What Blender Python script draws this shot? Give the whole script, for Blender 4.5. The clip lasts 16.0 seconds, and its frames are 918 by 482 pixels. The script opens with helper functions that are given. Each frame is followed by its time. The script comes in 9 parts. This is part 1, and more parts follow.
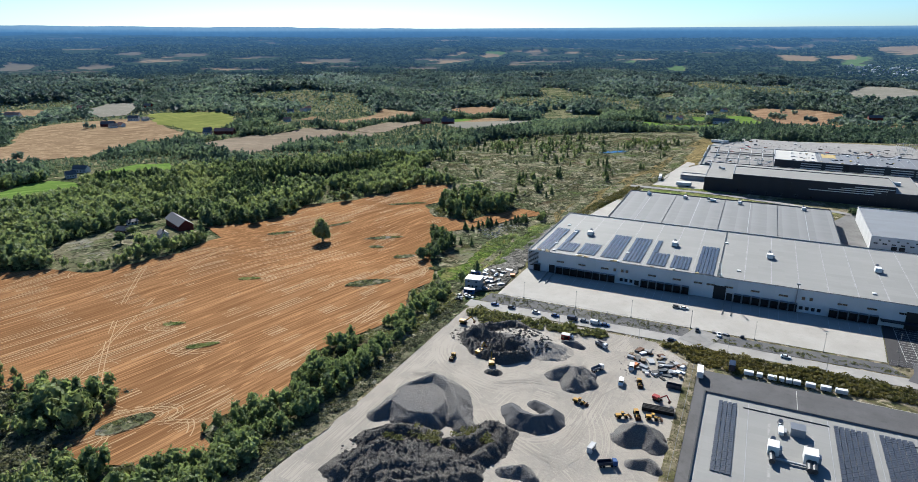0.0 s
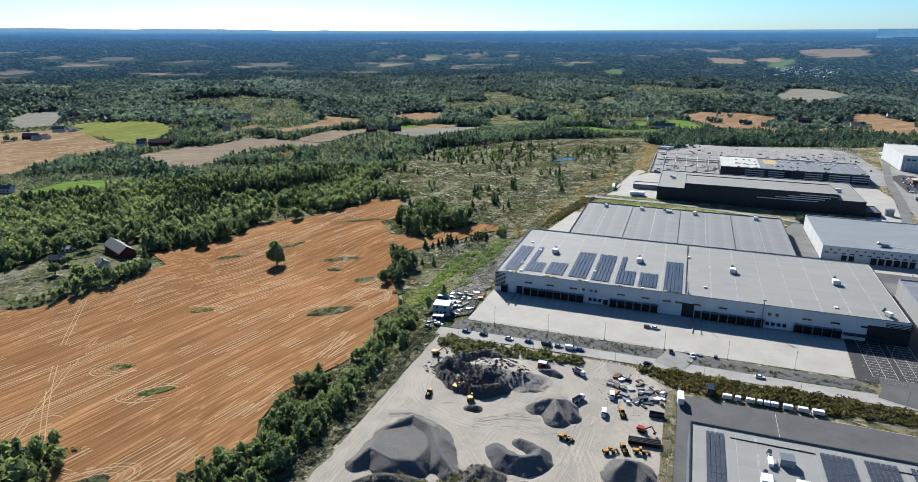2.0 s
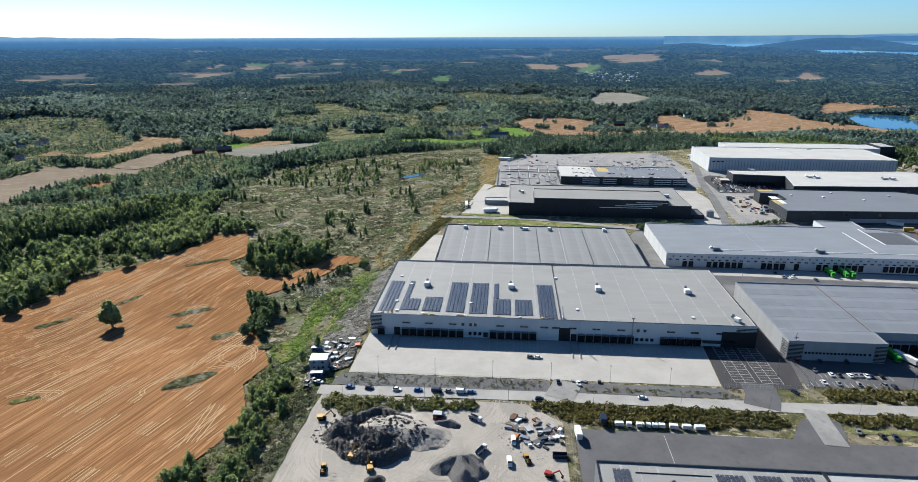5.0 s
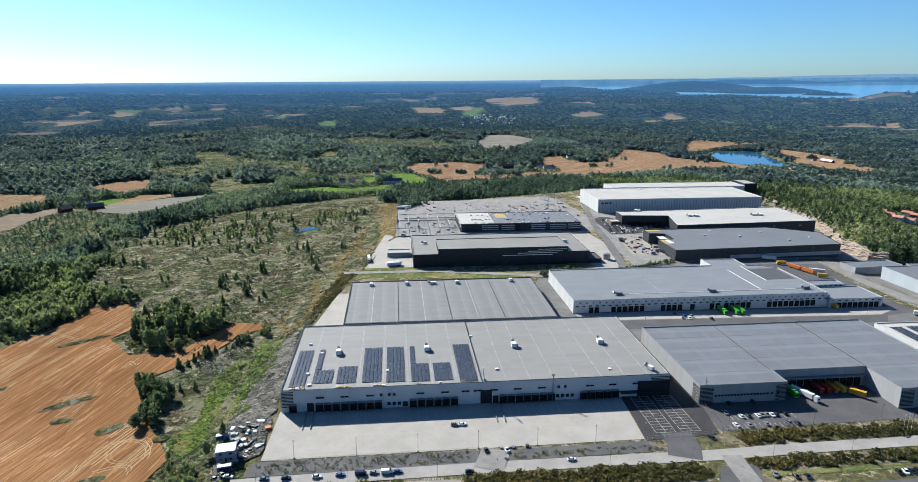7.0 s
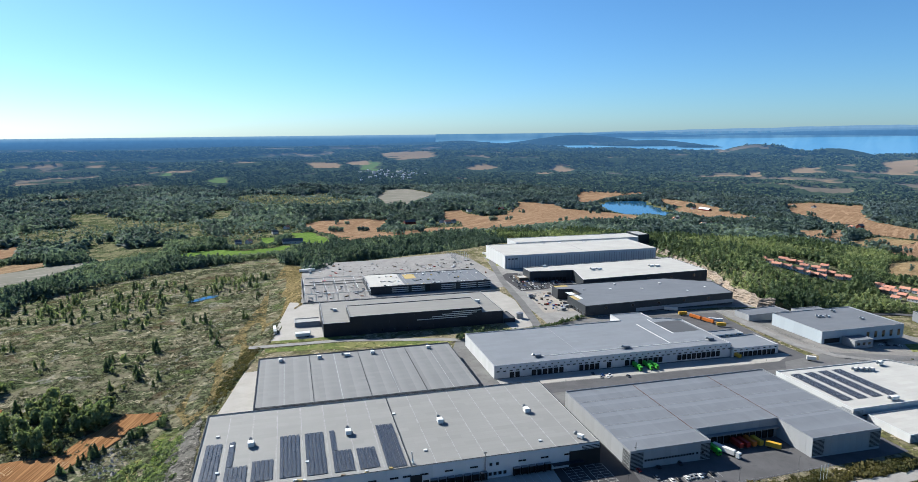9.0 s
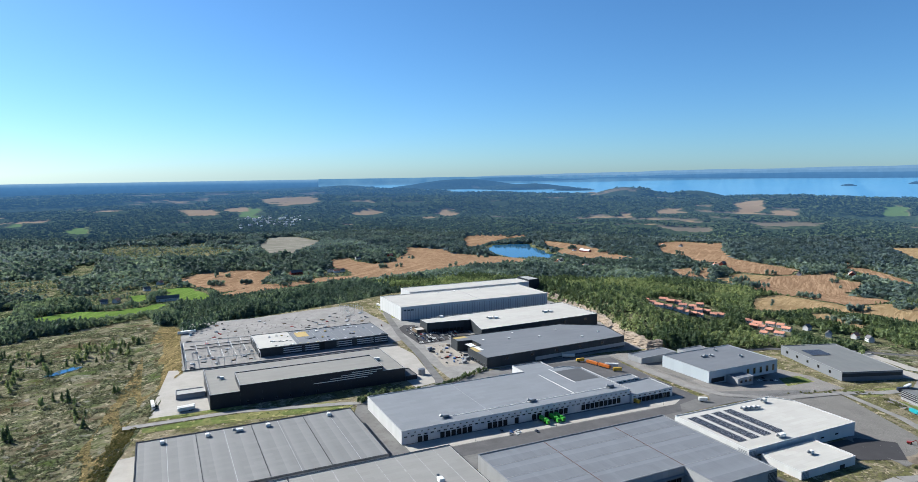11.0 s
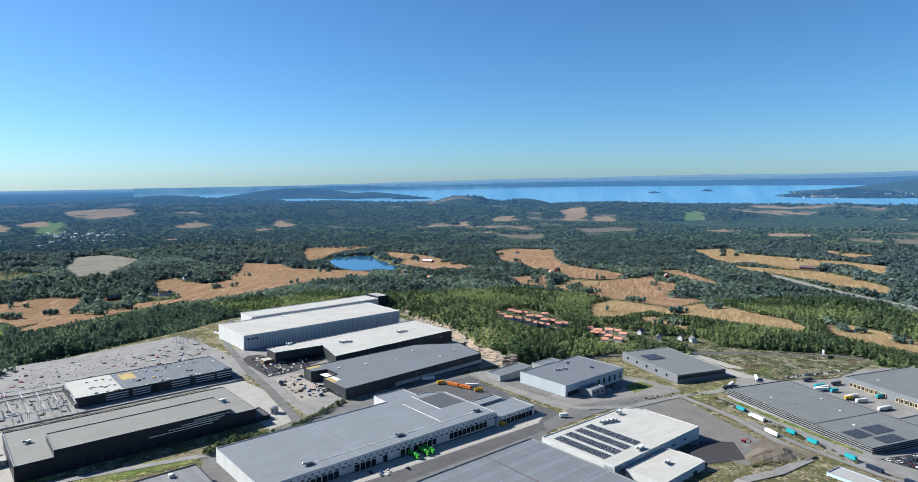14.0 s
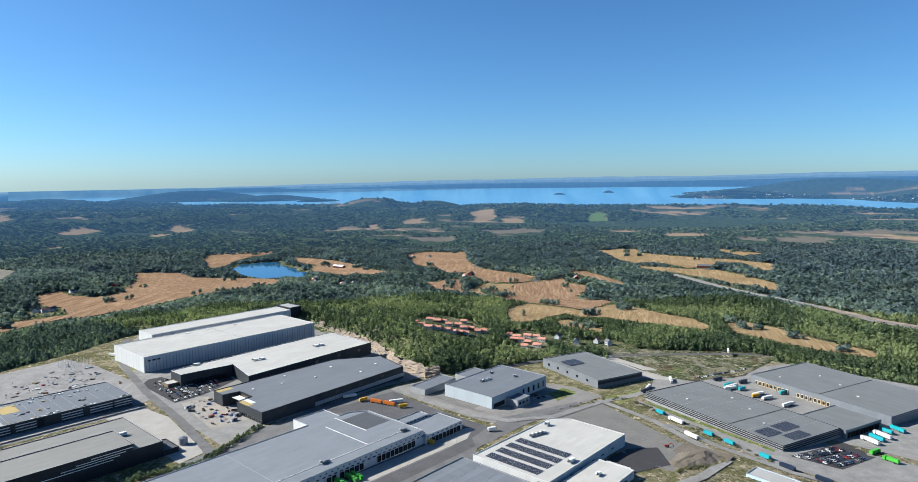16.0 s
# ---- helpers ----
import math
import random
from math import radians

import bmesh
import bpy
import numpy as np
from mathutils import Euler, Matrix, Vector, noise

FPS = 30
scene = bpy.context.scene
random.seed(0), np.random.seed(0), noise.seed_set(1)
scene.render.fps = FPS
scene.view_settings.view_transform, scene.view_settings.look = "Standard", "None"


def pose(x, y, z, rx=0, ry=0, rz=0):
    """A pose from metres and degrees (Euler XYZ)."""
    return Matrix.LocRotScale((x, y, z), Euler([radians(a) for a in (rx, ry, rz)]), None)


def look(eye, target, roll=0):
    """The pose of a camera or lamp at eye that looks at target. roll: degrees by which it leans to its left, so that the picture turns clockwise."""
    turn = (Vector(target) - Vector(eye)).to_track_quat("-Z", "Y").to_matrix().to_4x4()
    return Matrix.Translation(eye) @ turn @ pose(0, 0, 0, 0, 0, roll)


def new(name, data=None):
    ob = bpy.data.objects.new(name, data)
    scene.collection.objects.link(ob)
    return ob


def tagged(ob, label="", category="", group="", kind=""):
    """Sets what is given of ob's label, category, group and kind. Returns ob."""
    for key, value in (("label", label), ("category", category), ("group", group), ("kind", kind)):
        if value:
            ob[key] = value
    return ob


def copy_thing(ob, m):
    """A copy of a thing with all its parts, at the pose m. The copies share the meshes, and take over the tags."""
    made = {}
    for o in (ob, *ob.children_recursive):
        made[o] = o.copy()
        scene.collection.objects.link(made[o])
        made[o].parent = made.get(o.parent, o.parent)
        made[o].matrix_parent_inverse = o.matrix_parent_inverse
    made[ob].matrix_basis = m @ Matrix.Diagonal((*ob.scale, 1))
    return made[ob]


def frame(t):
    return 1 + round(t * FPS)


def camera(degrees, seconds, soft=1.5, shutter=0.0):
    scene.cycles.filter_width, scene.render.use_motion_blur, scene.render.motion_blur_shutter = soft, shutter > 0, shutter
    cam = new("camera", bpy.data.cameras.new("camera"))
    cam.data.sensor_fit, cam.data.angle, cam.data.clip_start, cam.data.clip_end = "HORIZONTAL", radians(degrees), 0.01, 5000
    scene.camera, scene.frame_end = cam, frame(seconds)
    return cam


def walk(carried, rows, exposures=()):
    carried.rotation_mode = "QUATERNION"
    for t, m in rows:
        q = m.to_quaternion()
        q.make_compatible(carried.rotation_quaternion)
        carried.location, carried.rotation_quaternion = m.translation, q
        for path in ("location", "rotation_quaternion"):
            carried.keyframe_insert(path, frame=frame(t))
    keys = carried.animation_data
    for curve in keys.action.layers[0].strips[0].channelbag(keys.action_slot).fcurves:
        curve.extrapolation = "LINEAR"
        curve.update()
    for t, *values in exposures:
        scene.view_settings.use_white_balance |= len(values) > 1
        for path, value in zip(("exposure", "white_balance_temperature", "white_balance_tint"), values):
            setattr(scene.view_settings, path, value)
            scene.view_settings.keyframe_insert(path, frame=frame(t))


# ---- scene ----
# ---- camera and its flight ----
cam = camera(71.32, 16.0, 0.8)
# seconds, x, y, z, yaw, pitch, roll
FLIGHT = (
    (0.0, 118.79, -358.01, 143.38, 24.934, -18.449, 0.068),
    (0.5, 114.12, -356.55, 145.46, 23.802, -18.351, 0.108),
    (1.0, 109.39, -354.27, 147.71, 22.567, -18.341, 0.132),
    (1.5, 104.90, -352.03, 149.93, 21.215, -18.338, 0.166),
    (2.0, 100.70, -349.81, 152.20, 19.555, -18.330, 0.193),
    (2.5, 96.40, -347.48, 154.51, 17.619, -18.303, 0.227),
    (3.0, 91.91, -345.18, 156.79, 15.634, -18.297, 0.202),
    (3.5, 87.62, -342.65, 159.27, 13.547, -18.294, 0.227),
    (4.0, 83.87, -339.92, 161.62, 10.832, -18.289, 0.178),
    (4.5, 80.16, -337.08, 164.04, 7.466, -18.246, 0.187),
    (5.0, 76.62, -334.13, 166.44, 4.353, -17.877, 0.205),
    (5.5, 73.30, -331.05, 168.81, 1.617, -17.191, 0.206),
    (6.0, 70.14, -327.80, 171.19, -0.880, -16.296, 0.189),
    (6.5, 67.11, -324.32, 173.61, -3.277, -15.301, 0.153),
    (7.0, 64.16, -320.58, 176.10, -5.712, -14.314, 0.098),
    (7.5, 61.28, -316.65, 178.57, -8.192, -13.336, 0.049),
    (8.0, 58.61, -312.83, 180.68, -10.404, -12.120, 0.052),
    (8.5, 55.99, -308.64, 182.99, -12.652, -10.923, -0.034),
    (9.0, 53.54, -304.25, 185.40, -14.982, -9.755, -0.066),
    (9.5, 51.16, -299.89, 187.86, -17.360, -8.587, -0.074),
    (10.0, 49.10, -295.32, 190.13, -20.000, -7.416, -0.130),
    (10.5, 47.31, -290.56, 192.37, -22.706, -6.540, -0.210),
    (11.0, 45.77, -285.63, 194.63, -25.385, -5.981, -0.288),
    (11.5, 44.49, -280.51, 196.88, -28.005, -5.669, -0.348),
    (12.0, 43.49, -275.19, 199.08, -30.533, -5.532, -0.371),
    (12.5, 42.78, -269.64, 201.20, -32.937, -5.499, -0.339),
    (13.0, 42.29, -263.99, 203.26, -35.274, -5.500, -0.279),
    (13.5, 41.75, -258.63, 205.46, -37.755, -5.484, -0.309),
    (14.0, 41.57, -252.99, 207.83, -40.074, -5.456, -0.310),
    (14.5, 41.93, -247.17, 209.80, -42.355, -5.436, -0.338),
    (15.0, 42.39, -241.81, 212.13, -44.584, -5.445, -0.392),
    (15.5, 42.58, -236.12, 214.26, -46.668, -5.438, -0.336),
    (16.0, 43.32, -230.07, 216.38, -48.342, -5.435, -0.346),
)


def flight_pose(x, y, z, yaw, pitch, roll):
    ahead = Vector((-math.sin(radians(yaw)) * math.cos(radians(pitch)),
                    math.cos(radians(yaw)) * math.cos(radians(pitch)), math.sin(radians(pitch))))
    return look((x, y, z), Vector((x, y, z)) + ahead, roll)


walk(cam, [(row[0], flight_pose(*row[1:])) for row in FLIGHT], exposures=((0.0, 1.31, 5660, 8), (16.0, 1.31, 5660, 8)))

# ---- world, sun and exposure ----
SUN_AZ, SUN_EL = 35.6, 33.4      # degrees to the left of +y, degrees up
world = bpy.data.worlds.new("sky")
scene.world = world
world.use_nodes = True
wn = world.node_tree.nodes
sky = wn.new("ShaderNodeTexSky")
sky.sky_type, sky.sun_disc = "NISHITA", False
sky.sun_elevation, sky.sun_rotation = radians(SUN_EL), radians(-SUN_AZ)
sky.altitude, sky.air_density, sky.dust_density, sky.ozone_density = 1200, 1.0, 0.95, 7.0
wn["Background"].inputs[1].default_value = 0.0505
tint = wn.new("ShaderNodeMix")
tint.data_type, tint.blend_type = "RGBA", "MULTIPLY"
tint.inputs[0].default_value = 1.0
tint.inputs[7].default_value = (0.855, 0.995, 0.985, 1)      # very clean northern air
world.node_tree.links.new(sky.outputs[0], tint.inputs[6])
world.node_tree.links.new(tint.outputs[2], wn["Background"].inputs[0])
sun_data = bpy.data.lights.new("sun", "SUN")
sun_data.energy, sun_data.angle, sun_data.color = 5.0, radians(0.53), (1.0, 0.895, 0.74)
sun = new("sun", sun_data)
sun_dir = Vector((-math.sin(radians(SUN_AZ)) * math.cos(radians(SUN_EL)),
                  math.cos(radians(SUN_AZ)) * math.cos(radians(SUN_EL)), math.sin(radians(SUN_EL))))
sun.matrix_world = look(sun_dir * 400, (0, 0, 0))


# ---- materials ----
class Nodes:
    """Small helper round a material's node tree."""

    def __init__(self, name):
        self.mat = bpy.data.materials.new(name)
        self.mat.use_nodes = True
        self.tree = self.mat.node_tree
        self.bsdf = self.tree.nodes["Principled BSDF"]
        self.pos = self.tree.nodes.new("ShaderNodeNewGeometry").outputs["Position"]

    def link(self, a, b):
        self.tree.links.new(a, b)

    def node(self, kind, **inputs):
        n = self.tree.nodes.new(kind)
        for key, value in inputs.items():
            socket = n.inputs[key.replace("_", " ")]
            if isinstance(value, bpy.types.NodeSocket):
                self.link(value, socket)
            else:
                socket.default_value = value
        return n

    def noise(self, scale, detail=3.0, rough=0.55, vector=None, distort=0.0):
        n = self.node("ShaderNodeTexNoise", Scale=scale, Detail=detail, Roughness=rough, Distortion=distort)
        self.link(vector or self.pos, n.inputs["Vector"])
        return n.outputs["Fac"]

    def stretched(self, turn, sx, sy, sz=1.0):
        m = self.node("ShaderNodeMapping")
        m.vector_type = "TEXTURE"
        m.inputs["Rotation"].default_value = (0, 0, radians(turn))
        m.inputs["Scale"].default_value = (sx, sy, sz)
        self.link(self.pos, m.inputs["Vector"])
        return m.outputs[0]

    def ramp(self, fac, *stops):
        r = self.tree.nodes.new("ShaderNodeValToRGB")
        while len(r.color_ramp.elements) < len(stops):
            r.color_ramp.elements.new(0.5)
        for e, (p, c) in zip(r.color_ramp.elements, stops):
            e.position, e.color = p, (*c, 1) if len(c) == 3 else c
        self.link(fac, r.inputs[0])
        return r.outputs[0]

    def mix(self, fac, a, b, blend="MIX"):
        m = self.tree.nodes.new("ShaderNodeMix")
        m.data_type, m.blend_type = "RGBA", blend
        for value, socket in ((fac, m.inputs[0]), (a, m.inputs[6]), (b, m.inputs[7])):
            if isinstance(value, bpy.types.NodeSocket):
                self.link(value, socket)
            else:
                socket.default_value = value if isinstance(value, (int, float)) else (*value, 1)
        return m.outputs[2]

    def maths(self, op, a, b=0.0):
        m = self.tree.nodes.new("ShaderNodeMath")
        m.operation = op
        for value, socket in ((a, m.inputs[0]), (b, m.inputs[1])):
            if isinstance(value, bpy.types.NodeSocket):
                self.link(value, socket)
            else:
                socket.default_value = value
        return m.outputs[0]

    def bump(self, height, strength, distance):
        b = self.node("ShaderNodeBump", Strength=strength, Distance=distance)
        self.link(height, b.inputs["Height"])
        self.link(b.outputs[0], self.bsdf.inputs["Normal"])

    def finish(self, colour, rough=0.8, metal=0.0, spec=0.3):
        for value, name in ((colour, "Base Color"), (rough, "Roughness"), (metal, "Metallic"), (spec, "Specular IOR Level")):
            socket = self.bsdf.inputs[name]
            if isinstance(value, bpy.types.NodeSocket):
                self.link(value, socket)
            else:
                socket.default_value = (*value, 1) if isinstance(value, tuple) else value
        return self.mat


def shade(c, k):
    return tuple(min(1.0, v * k) for v in c)


def plain(name, colour, rough=0.7, metal=0.0, vary=0.12, fine=1.5, coarse=0.06, spec=0.3, each=0.0):
    """A painted or mineral surface: fine grain, broad stains, and a shade of its own for each object."""
    n = Nodes(name)
    grain, stain = n.noise(fine, 4, 0.6), n.noise(coarse, 4, 0.6)
    c = n.mix(n.maths("MULTIPLY", grain, 1.0), shade(colour, 1 - vary), shade(colour, 1 + vary))
    c = n.mix(n.ramp(stain, (0.35, (0, 0, 0)), (0.7, (1, 1, 1))), c, n.mix(0.5, c, shade(colour, 1 - 1.6 * vary)))
    if each:
        info = n.tree.nodes.new("ShaderNodeObjectInfo")
        c = n.mix(info.outputs["Random"], n.mix(1.0, c, (1 - each,) * 3, "MULTIPLY"), c)
    return n.finish(c, rough, metal, spec)


WHITE_METAL = plain("white_cladding", (0.46, 0.465, 0.465), 0.5, 0, 0.05, 0.6, 0.05, each=0.10)
GREY_METAL = plain("light_grey_cladding", (0.267, 0.273, 0.278), 0.5, 0, 0.06, 0.6, 0.05, each=0.12)
MID_METAL = plain("grey_cladding", (0.158, 0.17, 0.187), 0.45, 0.1, 0.07, 0.6, 0.05, each=0.12)
DARK_METAL = plain("charcoal_cladding", (0.0131, 0.0176, 0.0262), 0.45, 0.1, 0.10, 0.6, 0.05, each=0.15)
SLATE_METAL = plain("slate_cladding", (0.0333, 0.0381, 0.0436), 0.5, 0.1, 0.10, 0.6, 0.05, each=0.15)
COPING = plain("dark_coping", (0.0151, 0.0164, 0.0181), 0.5, 0.2, 0.1)
PALE_COPING = plain("pale_coping", (0.273, 0.278, 0.284), 0.5, 0.2, 0.08)
CONCRETE = plain("concrete_wall", (0.206, 0.2, 0.187), 0.85, 0, 0.10, 0.9, 0.08)
GLASS = plain("window_glass", (0.00727, 0.00968, 0.0133), 0.08, 0, 0.2, spec=0.6)
DOOR_DARK = plain("dark_door", (0.0121, 0.0127, 0.0139), 0.6, 0, 0.15)
RUBBER = plain("black_rubber", (0.00727, 0.00727, 0.00727), 0.8, 0, 0.15)
STEEL = plain("galvanised_steel", (0.242, 0.248, 0.254), 0.4, 0.7, 0.12)
WHITE_PAINT = plain("white_paint", (0.55, 0.55, 0.53), 0.45, 0, 0.06)
LINE_PAINT = plain("road_line_paint", (0.376, 0.376, 0.351), 0.8, 0, 0.15, 3.0)
YELLOW_PAINT = plain("yellow_machine_paint", (0.333, 0.181, 0.0151), 0.5, 0, 0.15)
ORANGE_PAINT = plain("orange_paint", (0.363, 0.103, 0.0121), 0.5, 0, 0.12)
RED_PAINT = plain("red_paint", (0.218, 0.0151, 0.0121), 0.45, 0, 0.12)
BLUE_PAINT = plain("blue_paint", (0.0181, 0.0605, 0.181), 0.45, 0, 0.12)
TEAL_PAINT = plain("teal_paint", (0.0242, 0.254, 0.29), 0.45, 0, 0.10)
GREEN_PAINT = plain("green_paint", (0.0605, 0.303, 0.0303), 0.45, 0, 0.10)
BLACK_PAINT = plain("black_paint", (0.00847, 0.00906, 0.0103), 0.3, 0, 0.12, spec=0.5)
SILVER_PAINT = plain("silver_paint", (0.218, 0.224, 0.23), 0.35, 0.4, 0.08)
NAVY_PAINT = plain("navy_paint", (0.0109, 0.0181, 0.0363), 0.3, 0, 0.12, spec=0.5)
RUST = plain("rusty_iron", (0.0968, 0.0454, 0.0242), 0.8, 0.2, 0.3, 3.0)
WOOD = plain("weathered_timber", (0.145, 0.109, 0.0727), 0.85, 0, 0.2, 2.0)
RED_WOOD = plain("red_barn_boards", (0.103, 0.0181, 0.0133), 0.8, 0, 0.2, 1.2)
TILE_RED = plain("orange_roof_tiles", (0.46, 0.22, 0.15), 0.8, 0, 0.2, 1.2, each=0.25)
SLATE_ROOF = plain("grey_roof_sheets", (0.0968, 0.0968, 0.103), 0.7, 0.1, 0.15, 1.2)
INSULATION = plain("yellow_insulation", (0.333, 0.254, 0.0968), 0.9, 0, 0.12)


def roof_material(name, colour, band=0.0, turn=0.0, dirt=0.5, seams=0.0):
    """Flat roof membrane: welded strips, pale dust, puddle rings and patched areas."""
    n = Nodes(name)
    patch = n.noise(0.035, 5, 0.6)
    streak = n.noise(0.6, 3, 0.6, n.stretched(turn, 14, 0.8))
    c = n.mix(n.ramp(patch, (0.3, (0, 0, 0)), (0.7, (1, 1, 1))), shade(colour, 1 - 0.13 * dirt), shade(colour, 1 + 0.10 * dirt))
    c = n.mix(n.ramp(streak, (0.35, (0, 0, 0)), (0.68, (1, 1, 1))), n.mix(0.5 * dirt, c, shade(colour, 0.82)), c)
    spots = n.noise(0.16, 6, 0.7, None, 1.2)
    c = n.mix(n.ramp(spots, (0.60, (0, 0, 0)), (0.74, (1, 1, 1))), c, n.mix(0.25, c, shade(colour, 1.2)))
    strips = n.tree.nodes.new("ShaderNodeTexBrick")
    n.link(n.stretched(turn, 1, 1), strips.inputs["Vector"])
    for key, value in (("Color1", (0.93, 0.93, 0.93, 1)), ("Color2", (1.05, 1.05, 1.05, 1)), ("Mortar", (0.90, 0.90, 0.90, 1)), ("Scale", 1.0), ("Mortar Size", 0.05), ("Brick Width", 13.65), ("Row Height", 4.2)):
        strips.inputs[key].default_value = value
    c = n.mix(0.8, c, n.mix(1.0, c, strips.outputs["Color"], "MULTIPLY"))
    if seams:
        apart = n.node("ShaderNodeSeparateXYZ")
        n.link(n.pos, apart.inputs[0])
        saw = n.maths("FRACT", n.maths("MULTIPLY", n.maths("ADD", apart.outputs[0], 0.5 * seams), 1.0 / seams))
        line = n.ramp(saw, (0.455, (0, 0, 0)), (0.49, (1, 1, 1)), (0.515, (1, 1, 1)), (0.55, (0, 0, 0)))
        worn = n.ramp(n.noise(0.22, 5, 0.7, None, 1.0), (0.47, (0, 0, 0)), (0.60, (1, 1, 1)))
        c = n.mix(n.maths("MULTIPLY", line, worn), c, n.mix(0.65, c, shade(colour, 1.55)))
    stains = n.noise(0.5, 5, 0.7, None, 0.6)
    c = n.mix(n.ramp(stains, (0.64, (0, 0, 0)), (0.72, (1, 1, 1))), c, n.mix(0.3, c, shade(colour, 0.6)))
    if band:
        wave = n.tree.nodes.new("ShaderNodeTexWave")
        wave.wave_type, wave.bands_direction, wave.wave_profile = "BANDS", "X", "SAW"
        wave.inputs["Scale"].default_value = 0.314 / band
        wave.inputs["Distortion"].default_value = 0.0
        n.link(n.stretched(turn, 1, 1), wave.inputs["Vector"])
        c = n.mix(n.ramp(wave.outputs["Fac"], (0.0, (1, 1, 1)), (0.55, (0, 0, 0))), c, n.mix(0.35, c, shade(colour, 1.45)))
    n.bump(n.noise(2.0, 4), 0.3, 0.05)
    return n.finish(c, 0.75, 0.0, 0.25)


ROOF_A = roof_material("grey_roof_membrane", (0.191, 0.189, 0.180), 0, 0, 0.5, 13.65)
ROOF_B = roof_material("mid_grey_roof_membrane", (0.143, 0.145, 0.145), 10.3, 0, 0.4)
ROOF_C = roof_material("blue_grey_roof_membrane", (0.158, 0.17, 0.187), 0, 0, 0.5)
ROOF_J = roof_material("slate_grey_roof_sheets", (0.124, 0.133, 0.149), 16.0, 90, 0.7)
ROOF_WHITE = roof_material("white_roof_membrane", (0.355, 0.345, 0.32), 0, 0, 0.5)
ROOF_PALE = roof_material("pale_roof_membrane", (0.278, 0.278, 0.267), 0, 0, 0.4)
ROOF_H = roof_material("olive_grey_roof_membrane", (0.18, 0.176, 0.163), 0, 0, 0.5)
ROOF_DARK = roof_material("charcoal_roof_membrane", (0.0666, 0.0696, 0.0757), 0, 0, 0.5)
ROOF_I = roof_material("steel_grey_roof_membrane", (0.121, 0.13, 0.145), 0, 0, 0.5)
ROOF_N = roof_material("ribbed_grey_roof_membrane", (0.13, 0.136, 0.136), 0, 70, 0.6)


def panel_material():
    n = Nodes("solar_cells")
    c = n.mix(n.noise(0.6, 2), (0.026, 0.029, 0.037), (0.050, 0.055, 0.066))
    return n.finish(c, 0.25, 0.0, 0.5)


SOLAR = panel_material()


def asphalt_material(name, colour, wear=0.35):
    n = Nodes(name)
    c = n.mix(n.noise(4.0, 4, 0.7), shade(colour, 0.8), shade(colour, 1.2))
    c = n.mix(n.ramp(n.noise(0.07, 5, 0.65), (0.38, (0, 0, 0)), (0.66, (1, 1, 1))), c, n.mix(wear, c, shade(colour, 1.9)))
    c = n.mix(n.ramp(n.noise(0.30, 4, 0.6), (0.55, (0, 0, 0)), (0.72, (1, 1, 1))), c, n.mix(wear, c, shade(colour, 0.55)))
    return n.finish(c, 0.9, 0, 0.2)


ASPHALT = asphalt_material("asphalt", (0.064, 0.063, 0.065))
NEW_ASPHALT = asphalt_material("fresh_asphalt", (0.0333, 0.0321, 0.0339), 0.25)
OLD_ASPHALT = asphalt_material("worn_pale_asphalt", (0.155, 0.15, 0.142), 0.45)
PALE_ROAD = asphalt_material("dusty_pale_road", (0.212, 0.203, 0.188), 0.25)
MID_ASPHALT = asphalt_material("grey_worn_asphalt", (0.098, 0.096, 0.094), 0.4)
SLAB = asphalt_material("pale_concrete_slab", (0.255, 0.242, 0.22), 0.18)
SITE_SLAB = asphalt_material("dusty_building_site", (0.164, 0.158, 0.151), 0.4)


